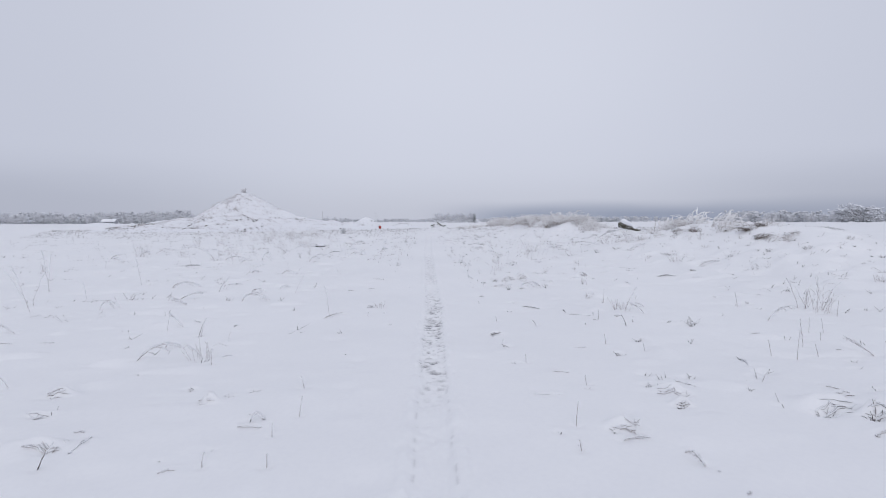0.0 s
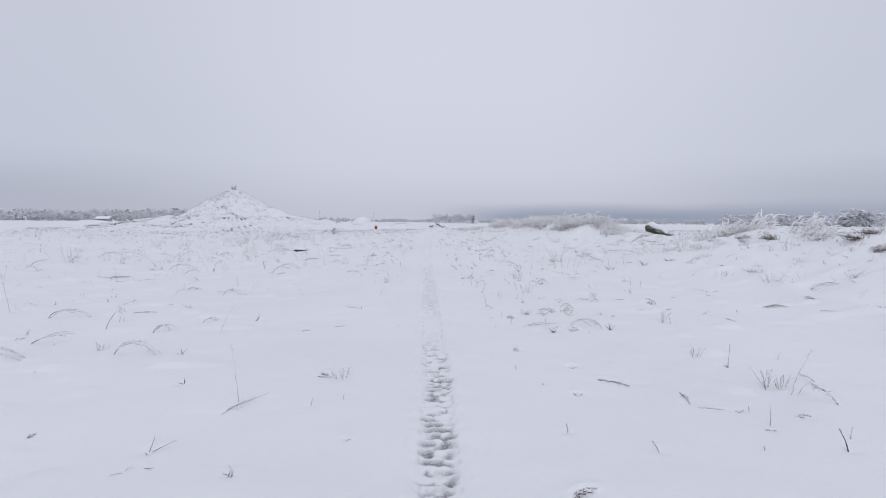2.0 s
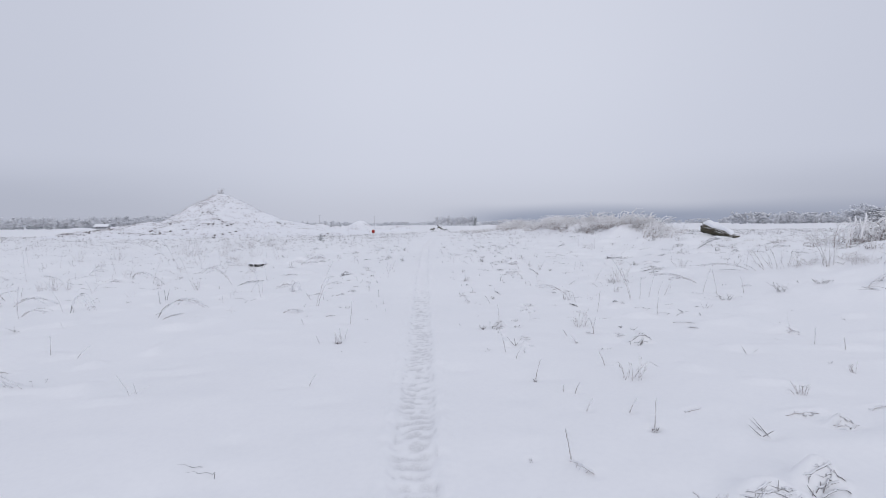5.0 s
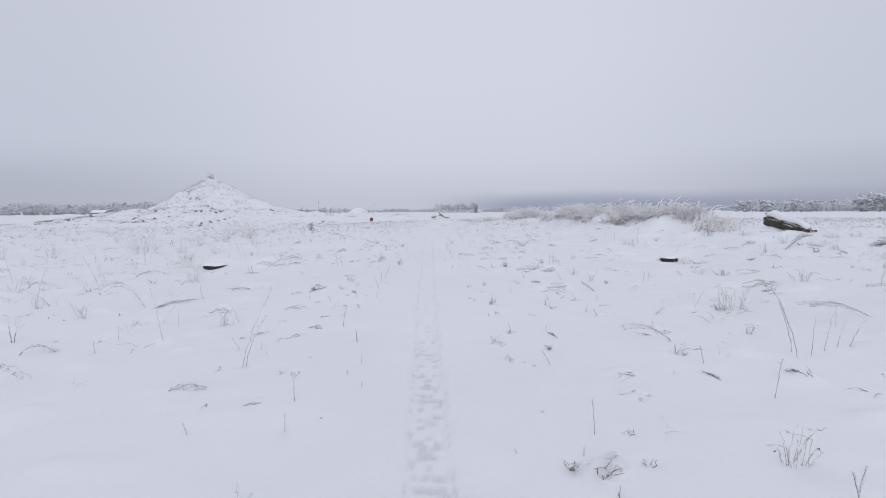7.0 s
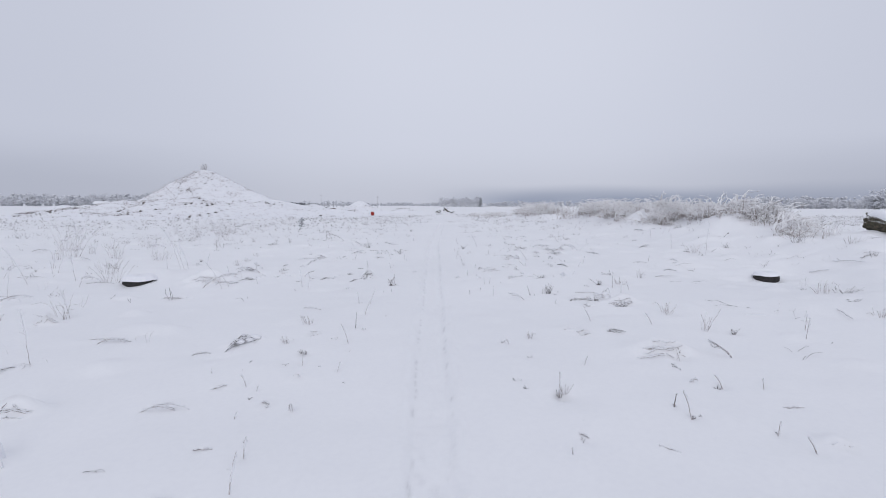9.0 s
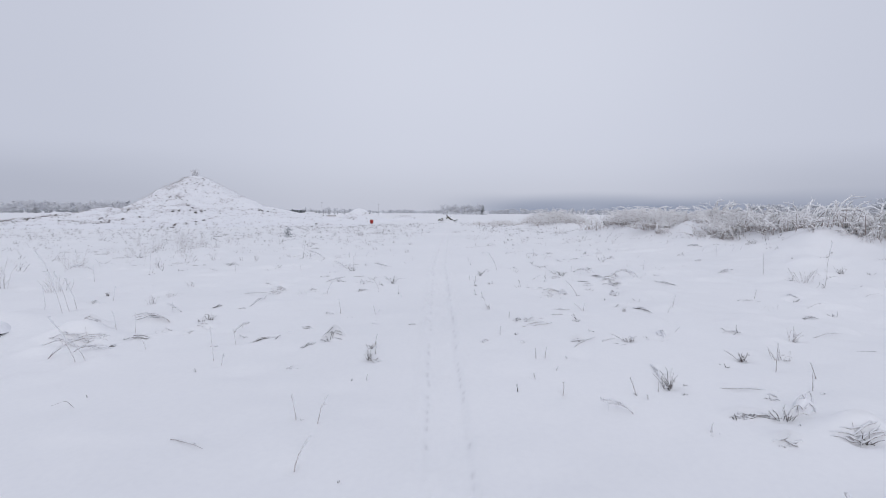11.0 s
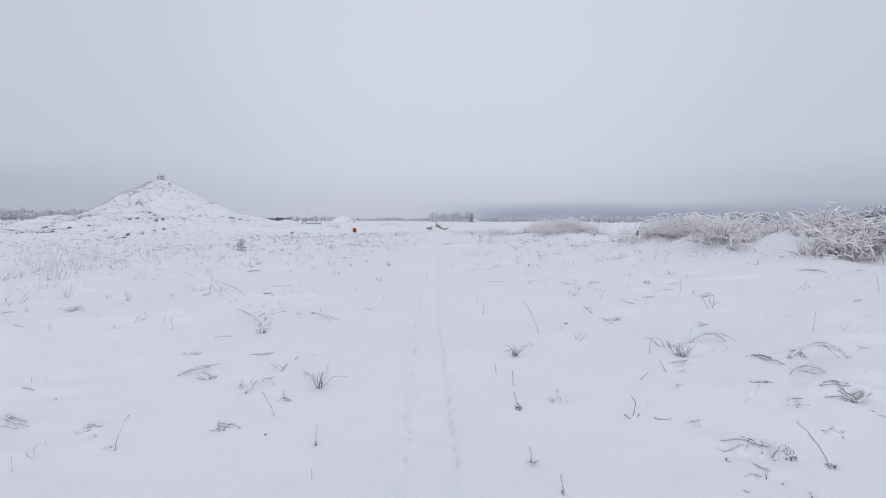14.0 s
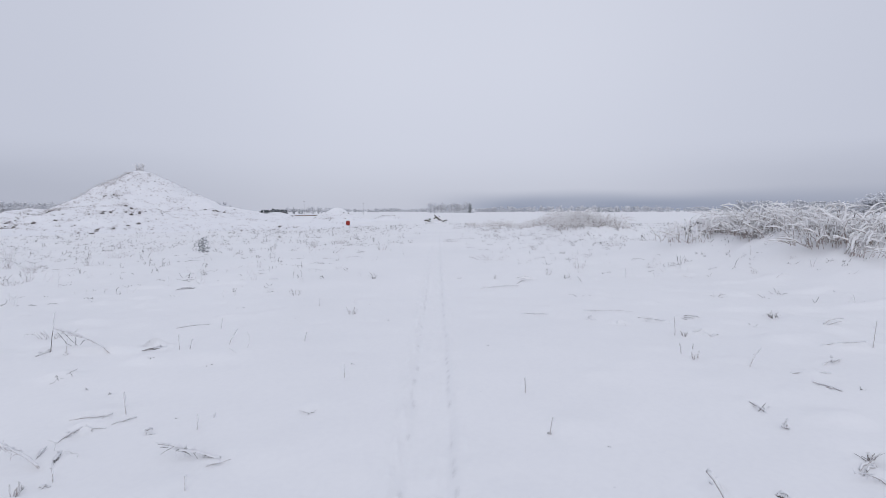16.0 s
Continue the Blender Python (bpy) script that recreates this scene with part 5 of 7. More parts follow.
for row in (
    (-1.33, 14.39, -0.01, 0.1, 0), (5.57, 14.51, 0.11, 0.11, 0), (0.49, 14.76, 0, 0.05, 0), (0.12, 14.81, -0.02, 0.03, 0), (0.64, 15.05, -0.02, 0.2, 0), (-1.99, 15.16, -0.03, 0.06, 0),
    (-1.36, 15.18, 0, 0.1, 0), (2.82, 15.22, 0.01, 0.23, 0), (2.11, 15.53, 0.02, 0.29, 0), (-1.42, 15.6, 0, 0.19, 0), (-0.97, 15.88, 0, 0.04, 0), (6.93, 16.11, 0.03, 0.23, 0),
    (-1.13, 16.15, -0.01, 0.04, 0), (2, 16.29, -0.05, 0.14, 0), (0.65, 16.34, -0.08, 0.11, 0), (-2.14, 16.39, 0.26, 0.68, 0), (-2.11, 16.4, 0.21, 0.45, 0), (2.92, 16.42, -0.32, 0.65, 0),
):
    weed_stalk(*row)
for row in (
    (4.77, 16.45, -0.05, 0.25, 0), (-1.07, 16.46, 0.01, 0.08, 0), (3.1, 16.49, 0, 0.33, 0), (-6.29, 16.5, -0.32, 0.5, 0), (3.28, 16.56, 0.11, 0.39, 0), (2.99, 16.59, -0.17, 0.47, 0),
    (4.42, 16.61, -0.07, 0.37, 0), (3.56, 16.62, 0.17, 0.29, 0), (3.45, 16.63, 0.09, 0.23, 0), (4.26, 16.73, 0.12, 0.37, 0), (-2.13, 16.84, 0, 0.08, 0), (-2.35, 16.86, -0.08, 0.1, 0),
    (-4.95, 16.91, -0.02, 0.2, 1), (6.54, 16.97, -0.29, 0.58, 0), (-3.91, 16.99, -0.01, 0.11, 0), (-1.23, 17.15, -0.01, 0.11, 1), (-3.34, 17.23, -0.14, 0.55, 0), (3.97, 17.28, 0, 0.16, 0),
):
    weed_stalk(*row)
for row in (
    (0.82, 17.33, 0, 0.08, 0), (-5.12, 17.42, 0.05, 0.17, 1), (-5.15, 17.42, -0.02, 0.19, 1), (0.45, 17.44, -0.03, 0.08, 0), (-3.98, 17.46, 0, 0.13, 0), (2.12, 17.61, -0.01, 0.05, 0),
    (5.8, 17.74, -0.23, 0.11, 0), (-1.5, 17.74, 0.05, 0.21, 0), (5.95, 17.75, -0.23, 0.15, 0), (-3.61, 18.02, 0, 0.19, 0), (-1.55, 18.03, 0.02, 0.11, 0), (0.26, 18.06, -0.01, 0.04, 0),
    (1.63, 18.1, -0.06, 0.08, 0), (-3.89, 18.16, 0.17, 0.21, 0), (2.95, 18.29, 0.14, 0.24, 0), (1.55, 18.31, 0.01, 0.07, 0), (-1.8, 18.47, 0.02, 0.04, 0), (1.13, 18.5, -0.07, 0.17, 0),
):
    weed_stalk(*row)
for row in (
    (6.11, 18.52, 0.04, 0.33, 0), (1.09, 18.66, 0.01, 0.08, 1), (0.37, 18.86, -0.01, 0.15, 0), (-1.82, 18.89, 0.02, 0.04, 0), (5.95, 18.95, 0.08, 0.3, 0), (-1.93, 19, -0.04, 0.08, 0),
    (1.92, 19.01, -0.01, 0.06, 0), (1.62, 19.02, -0.07, 0.08, 0), (-12.51, 19.16, -0.33, 0.41, 0), (-12.13, 19.16, -0.24, 0.81, 0), (-2.3, 19.23, -0.01, 0.04, 0), (-6.23, 19.29, -0.3, 0.21, 1),
    (-1.32, 19.3, 0.02, 0.06, 0), (0.71, 19.44, 0.02, 0.06, 0), (-1.65, 19.46, 0, 0.08, 0), (-4.1, 19.63, -0.09, 0.47, 0), (0.16, 19.96, -0.04, 0.05, 0), (-1.38, 20.05, -0.06, 0.17, 0),
):
    weed_stalk(*row)
for row in (
    (3.02, 20.09, 0.02, 0.19, 0), (-8.43, 20.26, 0, 0.46, 0), (3.23, 20.39, 0.01, 0.15, 0), (-1.41, 20.57, 0.01, 0.16, 1), (1.81, 20.72, -0.08, 0.1, 0), (1.17, 20.81, -0.07, 0.11, 0),
    (-10.62, 20.84, 0, 0.71, 0), (-4.94, 21.16, -0.12, 0.32, 0), (-7.02, 21.18, -0.33, 0.12, 0), (-1.42, 21.22, 0.09, 0.18, 0), (-6.96, 21.32, -0.5, 0.92, 0), (-6.88, 21.45, -0.17, 0.42, 0),
    (0.94, 21.57, 0.01, 0.05, 0), (-8.96, 21.74, -0.23, 0.8, 0), (-1.44, 21.75, 0.07, 0.17, 0), (-1.6, 21.83, -0.03, 0.14, 0), (0.76, 22.02, -0.01, 0.03, 0), (0.72, 22.13, -0.05, 0.11, 0),
):
    weed_stalk(*row)
for row in (
    (0.21, 22.15, 0, 0.08, 0), (-0.11, 22.17, -0.01, 0.05, 1), (1.99, 22.18, 0, 0.12, 0), (0.9, 22.19, 0, 0.06, 0), (2.19, 22.41, -0.05, 0.11, 0), (0.06, 22.45, -0.01, 0.03, 0),
    (-1.25, 22.46, 0.01, 0.05, 0), (0.24, 22.55, 0.02, 0.03, 0), (2.01, 22.6, -0.01, 0.22, 0), (0.14, 22.84, -0.01, 0.08, 0), (0.22, 22.86, 0.01, 0.08, 0), (-2.59, 22.9, 0.02, 0.09, 0),
    (-3.85, 22.99, -0.11, 0.15, 0), (-2.71, 23.01, -0.04, 0.28, 0), (-4, 23.06, -0.26, 0.39, 0), (-1.27, 23.09, 0.01, 0.1, 0), (-1.31, 23.33, 0.02, 0.09, 0), (-3.55, 23.38, -0.04, 0.09, 0),
):
    weed_stalk(*row)
for row in (
    (-2.71, 23.47, -0.03, 0.15, 0), (-0.09, 23.56, 0, 0.07, 0), (1.69, 23.66, 0.05, 0.05, 0), (-7.8, 23.86, -0.41, 0.62, 0), (-8.81, 24.07, -0.39, 0.55, 0), (-4.12, 24.09, 0.03, 0.23, 0),
    (-4.34, 24.11, -0.06, 0.23, 0), (0.07, 24.15, 0.01, 0.07, 0), (-12.46, 24.26, 0.07, 0.52, 0), (-7.32, 24.35, -0.03, 0.47, 0), (2.04, 24.59, 0.05, 0.08, 0), (-1.5, 24.63, -0.03, 0.09, 0),
    (1.05, 24.72, -0.1, 0.07, 0), (-1.49, 24.72, 0.03, 0.03, 0), (-13.87, 24.73, -0.27, 1.01, 0), (-1.95, 24.74, -0.02, 0.17, 0), (1.07, 24.74, 0.01, 0.07, 0), (2.18, 24.76, 0.03, 0.13, 0),
):
    weed_stalk(*row)
for row in (
    (-4.18, 24.92, 0, 0.11, 0), (-5.78, 25.14, -0.39, 0.85, 0), (-0.11, 25.19, -0.04, 0.05, 0), (-5.8, 25.28, -0.2, 0.53, 0), (-6.17, 25.32, -0.03, 0.31, 0), (-5.75, 25.36, -0.13, 0.43, 0),
    (-0.13, 25.48, -0.02, 0.07, 0), (-1.29, 25.67, 0, 0.04, 0), (1.26, 25.73, -0.17, 0.2, 0), (-0.21, 25.78, -0.02, 0.06, 0), (3.9, 25.88, 0.02, 0.12, 0), (-5.65, 25.94, 0.06, 0.21, 0),
    (-2.45, 26.01, 0.1, 0.19, 0), (-1.36, 26.04, 0, 0.1, 0), (-0.18, 26.41, -0.03, 0.08, 0), (-1.72, 26.44, -0.08, 0.14, 0), (0.1, 26.56, 0, 0.03, 0), (-1.74, 26.7, -0.01, 0.04, 0),
):
    weed_stalk(*row)
for row in (
    (5.57, 26.71, 0.04, 0.72, 0), (-0.15, 26.79, -0.01, 0.08, 0), (0.79, 26.88, 0.15, 0.08, 0), (2.45, 26.9, 0.08, 0.04, 0), (-0.24, 27.03, -0.01, 0.06, 0), (-1.58, 27.25, 0.03, 0.07, 0),
    (2.84, 27.47, 0.11, 0.07, 0), (1.17, 27.58, 0.01, 0.14, 0), (5.31, 27.88, -0.04, 0.38, 0), (1.73, 27.97, 0.01, 0.13, 0), (0.37, 28.39, -0.17, 0.32, 0), (3.28, 28.42, 0.02, 0.19, 0),
    (-1.92, 28.9, 0, 0.06, 0), (-5.13, 28.96, -0.01, 0.15, 0), (-3.74, 28.98, -0.02, 0.12, 0), (-2.64, 29.05, 0, 0.09, 0), (-0.12, 29.39, 0.01, 0.09, 0), (1.23, 29.4, 0.01, 0.06, 0),
):
    weed_stalk(*row)
for row in (
    (-4.08, 29.4, 0.02, 0.07, 0), (-2.18, 29.55, 0, 0.08, 0), (-2.15, 29.69, 0.01, 0.02, 0), (-2.78, 29.84, -0.01, 0.13, 0), (-0.14, 30.01, -0.01, 0.09, 0), (6.35, 30.35, 0.1, 0.19, 0),
    (-1.46, 30.37, 0, 0.09, 0), (1.71, 30.44, 0.08, 0.13, 0), (6.23, 30.5, 0.08, 0.13, 0), (5.89, 30.5, -0.04, 0.24, 0), (1.36, 30.81, -0.02, 0.08, 0), (3.11, 30.89, 0, 0.21, 0),
    (1.52, 30.93, 0, 0.05, 0), (-4.18, 31.2, 0.01, 0.12, 0), (-3.06, 31.22, 0.03, 0.08, 0), (-3.17, 31.25, -0.01, 0.13, 0), (-4.38, 31.26, 0.02, 0.35, 1), (5.94, 31.32, 0.1, 0.13, 0),
):
    weed_stalk(*row)
for row in (
    (4.29, 31.33, 0.12, 0.12, 0), (-2.76, 31.37, 0.08, 0.13, 0), (-2.05, 31.43, 0.02, 0.07, 0), (1.63, 31.46, -0.02, 0.17, 0), (-3.21, 32.22, 0.02, 0.1, 0), (-2.36, 33.38, 0, 0.09, 0),
    (4.96, 34.73, 0.12, 0.08, 0), (5.73, 34.9, 0.04, 0.12, 0), (5.72, 34.93, -0.03, 0.12, 0), (1.79, 35.05, -0.09, 0.09, 0), (2.8, 35.69, 0, 0.16, 0), (-5.79, 35.85, 0.02, 0.17, 0),
    (-8.03, 36.1, 0.03, 0.2, 0), (5.56, 36.3, 0, 0.17, 0), (-6.22, 38.29, -0.02, 0.37, 0), (-1.95, 43.05, 0, 0.27, 0),
):
    weed_stalk(*row)
for row in (
    (-2.76, 3.26, 0.26, 0.07, 0), (1.32, 3.43, 0.23, 0.1, 0), (3.35, 3.65, 0.21, 0.13, 1), (3.11, 3.83, 0.49, 0.11, 1), (1.96, 3.85, 0.17, 0.08, 0), (-3.34, 3.87, 0.18, 0.04, 0),
    (-1.99, 4.05, 0.16, 0.12, 0), (3.46, 4.09, 0.18, 0.04, 0), (2, 4.14, 0.3, 0.09, 0), (-3.49, 4.34, 0.26, 0.1, 0), (2.66, 7.28, 0.14, 0.03, 0), (1.68, 10.06, 0.2, 0.04, 0),
    (2.38, 10.59, 0.17, 0.1, 0), (1.5, 11.01, 0.34, 0.1, 1), (1.83, 11.09, 0.27, 0.18, 1), (3.59, 11.47, 0.19, 0.04, 1), (2.47, 11.74, 0.17, 0.11, 0), (3.43, 11.85, 0.29, 0.14, 1),
):
    snow_tussock(*row)
for row in (
    (0.77, 13.69, 0.16, 0.05, 0), (2.04, 13.85, 0.25, 0.15, 1), (0.77, 14, 0.17, 0.03, 0), (1.88, 14.15, 0.17, 0.04, 0), (3.92, 14.27, 0.26, 0.08, 0), (0.48, 14.44, 0.06, 0.03, 0),
    (0.59, 14.6, 0.2, 0.13, 1), (1.1, 15.61, 0.25, 0.05, 0), (1.18, 16.03, 0.3, 0.07, 0), (-2.28, 16.27, 0.07, 0.04, 0), (0.29, 16.45, 0.1, 0.08, 0), (0.25, 16.96, 0.15, 0.04, 0),
    (1.98, 17.35, 0.35, 0.09, 0), (-2.96, 18.01, 0.25, 0.28, 0), (1.8, 18.19, 0.19, 0.08, 0), (4.52, 18.23, 0.44, 0.07, 0), (-1.47, 18.57, 0.05, 0.08, 0), (-3.36, 18.64, 0.39, 0.15, 0),
):
    snow_tussock(*row)
for row in (
    (-1.67, 18.66, 0.08, 0.04, 0), (1.44, 19.08, 0.08, 0.05, 0), (-1.59, 19.11, 0.09, 0.05, 0), (4.49, 19.16, 0.24, 0.06, 1), (3.86, 19.29, 0.26, 0.15, 0), (4.62, 19.63, 0.58, 0.12, 1),
    (1.47, 19.77, 0.56, 0.11, 0), (-7.96, 20.22, 0.8, 0.12, 0), (0.97, 20.32, 0.2, 0.06, 0), (-1.79, 20.32, 0.16, 0.05, 0), (4.95, 20.56, 0.43, 0.11, 0), (-4.95, 20.86, 0.23, 0.14, 0),
    (1.33, 21.46, 0.21, 0.05, 0), (1.81, 21.56, 0.41, 0.11, 0), (1.23, 21.77, 0.14, 0.06, 1), (1.66, 21.81, 0.18, 0.15, 0), (-1.92, 22.76, 0.13, 0.03, 0), (0.38, 22.81, 0.03, 0.02, 0),
):
    snow_tussock(*row)
for row in (
    (-1.22, 22.89, 0.13, 0.03, 0), (0.08, 23.28, 0.11, 0.03, 0), (-0.26, 23.32, 0.1, 0.02, 0), (0.61, 23.32, 0.16, 0.05, 0), (-1.75, 23.56, 0.23, 0.17, 1), (-4.64, 23.88, 0.78, 0.23, 0),
    (-3.48, 23.95, 0.19, 0.04, 0), (0.31, 23.98, 0.16, 0.07, 0), (-3.72, 23.98, 0.19, 0.06, 0), (0.15, 23.99, 0.08, 0.05, 1), (-3.32, 24.08, 0.21, 0.03, 0), (-1.45, 24.12, 0.11, 0.02, 0),
    (-4.93, 24.48, 0.34, 0.17, 0), (-5.68, 25.61, 0.2, 0.07, 0), (0.8, 25.65, 0.19, 0.07, 0), (1.76, 25.7, 0.13, 0.11, 1), (1.05, 25.79, 0.13, 0.12, 1), (0.88, 25.87, 0.31, 0.08, 0),
):
    snow_tussock(*row)
for row in (
    (-3.23, 26.03, 0.24, 0.06, 0), (1.56, 26.07, 0.18, 0.04, 0), (0.8, 26.15, 0.16, 0.03, 0), (-2.73, 26.24, 0.18, 0.05, 0), (-3.27, 26.32, 0.27, 0.07, 0), (1.6, 26.43, 0.19, 0.05, 0),
    (1.97, 26.58, 0.35, 0.09, 1), (-1.72, 26.61, 0.09, 0.07, 1), (0.96, 26.69, 0.09, 0.03, 0), (-2.05, 26.76, 0.08, 0.09, 1), (2.15, 27.11, 0.24, 0.07, 0), (1.3, 27.24, 0.26, 0.04, 0),
    (2.34, 27.44, 0.21, 0.09, 1), (2, 27.45, 0.2, 0.04, 0), (-2.9, 27.85, 0.21, 0.06, 0), (2.29, 28.79, 0.21, 0.05, 1), (0.49, 28.8, 0.09, 0.06, 0), (1.23, 29.4, 0.05, 0.03, 0),
):
    snow_tussock(*row)
for row in (
    (-2.44, 29.53, 0.09, 0.04, 0), (-2.91, 29.63, 0.22, 0.05, 0), (-5.7, 30.24, 0.42, 0.08, 1), (3.31, 30.48, 0.2, 0.05, 0), (-3.54, 31.49, 0.23, 0.12, 0), (1.96, 31.54, 0.28, 0.06, 0),
    (1.26, 32, 0.24, 0.06, 0), (1.03, 32.23, 0.12, 0.05, 0), (-3.46, 34.72, 0.21, 0.06, 0), (0.87, 35.48, 0.37, 0.1, 0), (-3.84, 39.47, 0.54, 0.06, 0),
):
    snow_tussock(*row)
for row in (
    (1.4, 3.47, 0.05, 0.07, 1), (-2.76, 5.45, 0.36, 0.23, 0), (2.42, 5.9, 0.12, 0.05, 1), (3.55, 6.8, 0.18, 0.14, 1), (5.89, 7.48, 0.48, 0.55, 0), (5.96, 7.85, 0.11, 0.45, 0),
    (3.02, 8.01, 0.14, 0.14, 0), (2.91, 8.04, 0.14, 0.2, 0), (-1.05, 8.2, 0.2, 0.1, 0), (2.7, 8.93, 0.14, 0.1, 0), (-4.19, 9.41, 0.17, 0.09, 0), (-6.4, 9.82, 0.24, 0.18, 0),
    (1.37, 9.97, 0.09, 0.12, 1), (2.17, 10.08, 0.08, 0.12, 1), (3.04, 10.45, 0.08, 0.18, 0), (1.2, 10.96, 0.12, 0.12, 1), (2.65, 12.35, 0.14, 0.12, 0), (1.49, 12.7, 0.26, 0.19, 0),
):
    grass_tuft(*row)
for row in (
    (6.24, 12.87, 0.46, 0.23, 0), (3.57, 12.93, 0.08, 0.1, 0), (6.47, 13.64, 0.59, 0.1, 1), (5.95, 13.87, 0.12, 0.11, 0), (-1.3, 14.12, 0.15, 0.12, 0), (1.6, 14.63, 0.25, 0.22, 0),
    (0.39, 14.64, 0.05, 0.07, 1), (8.01, 14.94, 0.23, 0.34, 0), (4.3, 16.15, 0.26, 0.15, 1), (5.21, 16.23, 0.15, 0.21, 1), (5.88, 16.26, 0.35, 0.09, 1), (1.92, 16.59, 0.14, 0.11, 0),
    (0.75, 16.83, 0.07, 0.05, 1), (8.15, 16.86, 0.21, 0.36, 1), (-7.91, 16.98, 0.41, 0.21, 1), (6.52, 16.99, 0.38, 0.58, 0), (0.22, 17.05, 0.07, 0.09, 0), (2.95, 17.16, 0.15, 0.09, 0),
):
    grass_tuft(*row)
for row in (
    (6.19, 17.63, 0.99, 0.35, 0), (3.26, 18.25, 0.19, 0.1, 1), (3.41, 18.26, 0.59, 0.37, 0), (-5.06, 18.4, 0.22, 0.21, 0), (0.41, 18.88, 0.08, 0.06, 0), (-11.77, 18.95, 0.79, 0.63, 0),
    (-6.26, 19.11, 0.21, 0.25, 0), (5.3, 19.6, 0.3, 0.26, 0), (-1.71, 19.75, 0.12, 0.04, 1), (-2, 20.12, 0.12, 0.05, 0), (0.39, 20.19, 0.08, 0.09, 0), (2.51, 20.39, 0.05, 0.07, 1),
    (2.26, 20.48, 0.14, 0.23, 0), (4.63, 20.58, 0.35, 0.13, 1), (4.31, 20.74, 0.21, 0.1, 0), (-1.95, 20.74, 0.22, 0.09, 0), (2.15, 21.09, 0.2, 0.15, 0), (-5.75, 21.09, 0.19, 0.11, 0),
):
    grass_tuft(*row)
for row in (
    (-5, 21.12, 0.15, 0.32, 0), (1.49, 21.74, 0.17, 0.12, 1), (4.88, 21.92, 0.4, 0.13, 1), (4.62, 21.95, 0.4, 0.16, 0), (1.01, 22.28, 0.15, 0.18, 1), (1.9, 22.86, 0.11, 0.11, 1),
    (2.23, 22.86, 0.2, 0.1, 0), (-1.3, 22.93, 0.07, 0.11, 1), (-1.34, 23.24, 0.06, 0.06, 1), (1.11, 23.37, 0.1, 0.06, 1), (2.74, 23.47, 0.09, 0.14, 0), (-3.46, 24.28, 0.08, 0.07, 1),
    (-6.6, 24.28, 0.49, 0.37, 0), (-3.49, 24.52, 0.11, 0.1, 1), (-0.11, 24.7, 0.05, 0.06, 0), (1.57, 24.74, 0.06, 0.04, 0), (-7.2, 25.1, 0.66, 0.38, 0), (-4.84, 25.56, 0.19, 0.13, 0),
):
    grass_tuft(*row)
for row in (
    (-4.78, 25.94, 0.16, 0.1, 0), (-13.27, 26.15, 0.5, 0.41, 0), (-5.92, 26.19, 0.07, 0.06, 1), (0.07, 26.43, 0.14, 0.05, 0), (-7.12, 26.67, 0.57, 0.28, 0), (-4.92, 26.79, 0.12, 0.1, 0),
    (-1.54, 26.87, 0.08, 0.18, 1), (7.85, 26.88, 0.57, 0.51, 1), (-12.32, 26.89, 0.57, 0.57, 0), (5.45, 27.03, 0.49, 0.25, 0), (-8.39, 27.03, 0.53, 0.53, 0), (-0.03, 27.47, 0.06, 0.19, 1),
    (1.44, 27.54, 0.16, 0.14, 1), (-9.98, 27.66, 0.74, 1.12, 0), (9.19, 27.69, 0.56, 0.56, 0), (6.62, 27.71, 0.15, 0.18, 1), (1.49, 27.85, 0.36, 0.09, 1), (-2.58, 28.57, 0.16, 0.14, 1),
):
    grass_tuft(*row)
for row in (
    (-2.75, 28.96, 0.08, 0.08, 0), (1.45, 29.09, 0.09, 0.04, 1), (-11.41, 29.43, 0.47, 0.55, 0), (-9.54, 30.18, 0.77, 0.46, 0), (6.76, 30.54, 0.25, 0.15, 1), (1.39, 30.63, 0.08, 0.05, 0),
    (-5.46, 30.88, 0.11, 0.15, 0), (1.69, 31.37, 0.13, 0.05, 0), (-6.85, 31.51, 0.17, 0.25, 0), (-4.86, 31.9, 0.47, 0.08, 0), (3.22, 32.29, 0.16, 0.11, 1), (-1.81, 32.77, 0.13, 0.09, 0),
    (-9.69, 32.84, 0.74, 0.18, 1), (-8.38, 33.01, 0.61, 0.12, 0), (-10.12, 33.05, 0.28, 0.17, 0), (-11.68, 34.06, 0.92, 0.23, 0), (-10.44, 34.06, 0.88, 0.29, 0), (-9.2, 34.33, 0.69, 0.91, 0),
):
    grass_tuft(*row)
for row in (
    (-2.98, 34.43, 0.27, 0.09, 0), (5.05, 35.38, 0.12, 0.12, 0), (0.33, 35.57, 0.07, 0.07, 0), (-1.92, 35.84, 0.11, 0.15, 1), (1.41, 35.94, 0.16, 0.16, 0), (-11.25, 36.27, 0.46, 0.61, 0),
    (-9.21, 36.46, 0.64, 0.15, 0), (-10.02, 36.55, 0.8, 0.27, 0), (2.2, 36.62, 0.29, 0.17, 0), (-10.55, 36.74, 0.31, 0.61, 0), (3.9, 37.11, 0.19, 0.11, 0), (-9.45, 37.12, 0.22, 0.22, 0),
    (-5.83, 37.4, 0.2, 0.2, 1), (-13.24, 38.36, 0.32, 0.8, 0), (-5.13, 38.72, 0.11, 0.21, 0), (-10.74, 38.8, 0.61, 0.23, 0), (0.63, 38.93, 0.98, 0.16, 0), (-11.32, 39.41, 0.7, 0.21, 0),
):
    grass_tuft(*row)
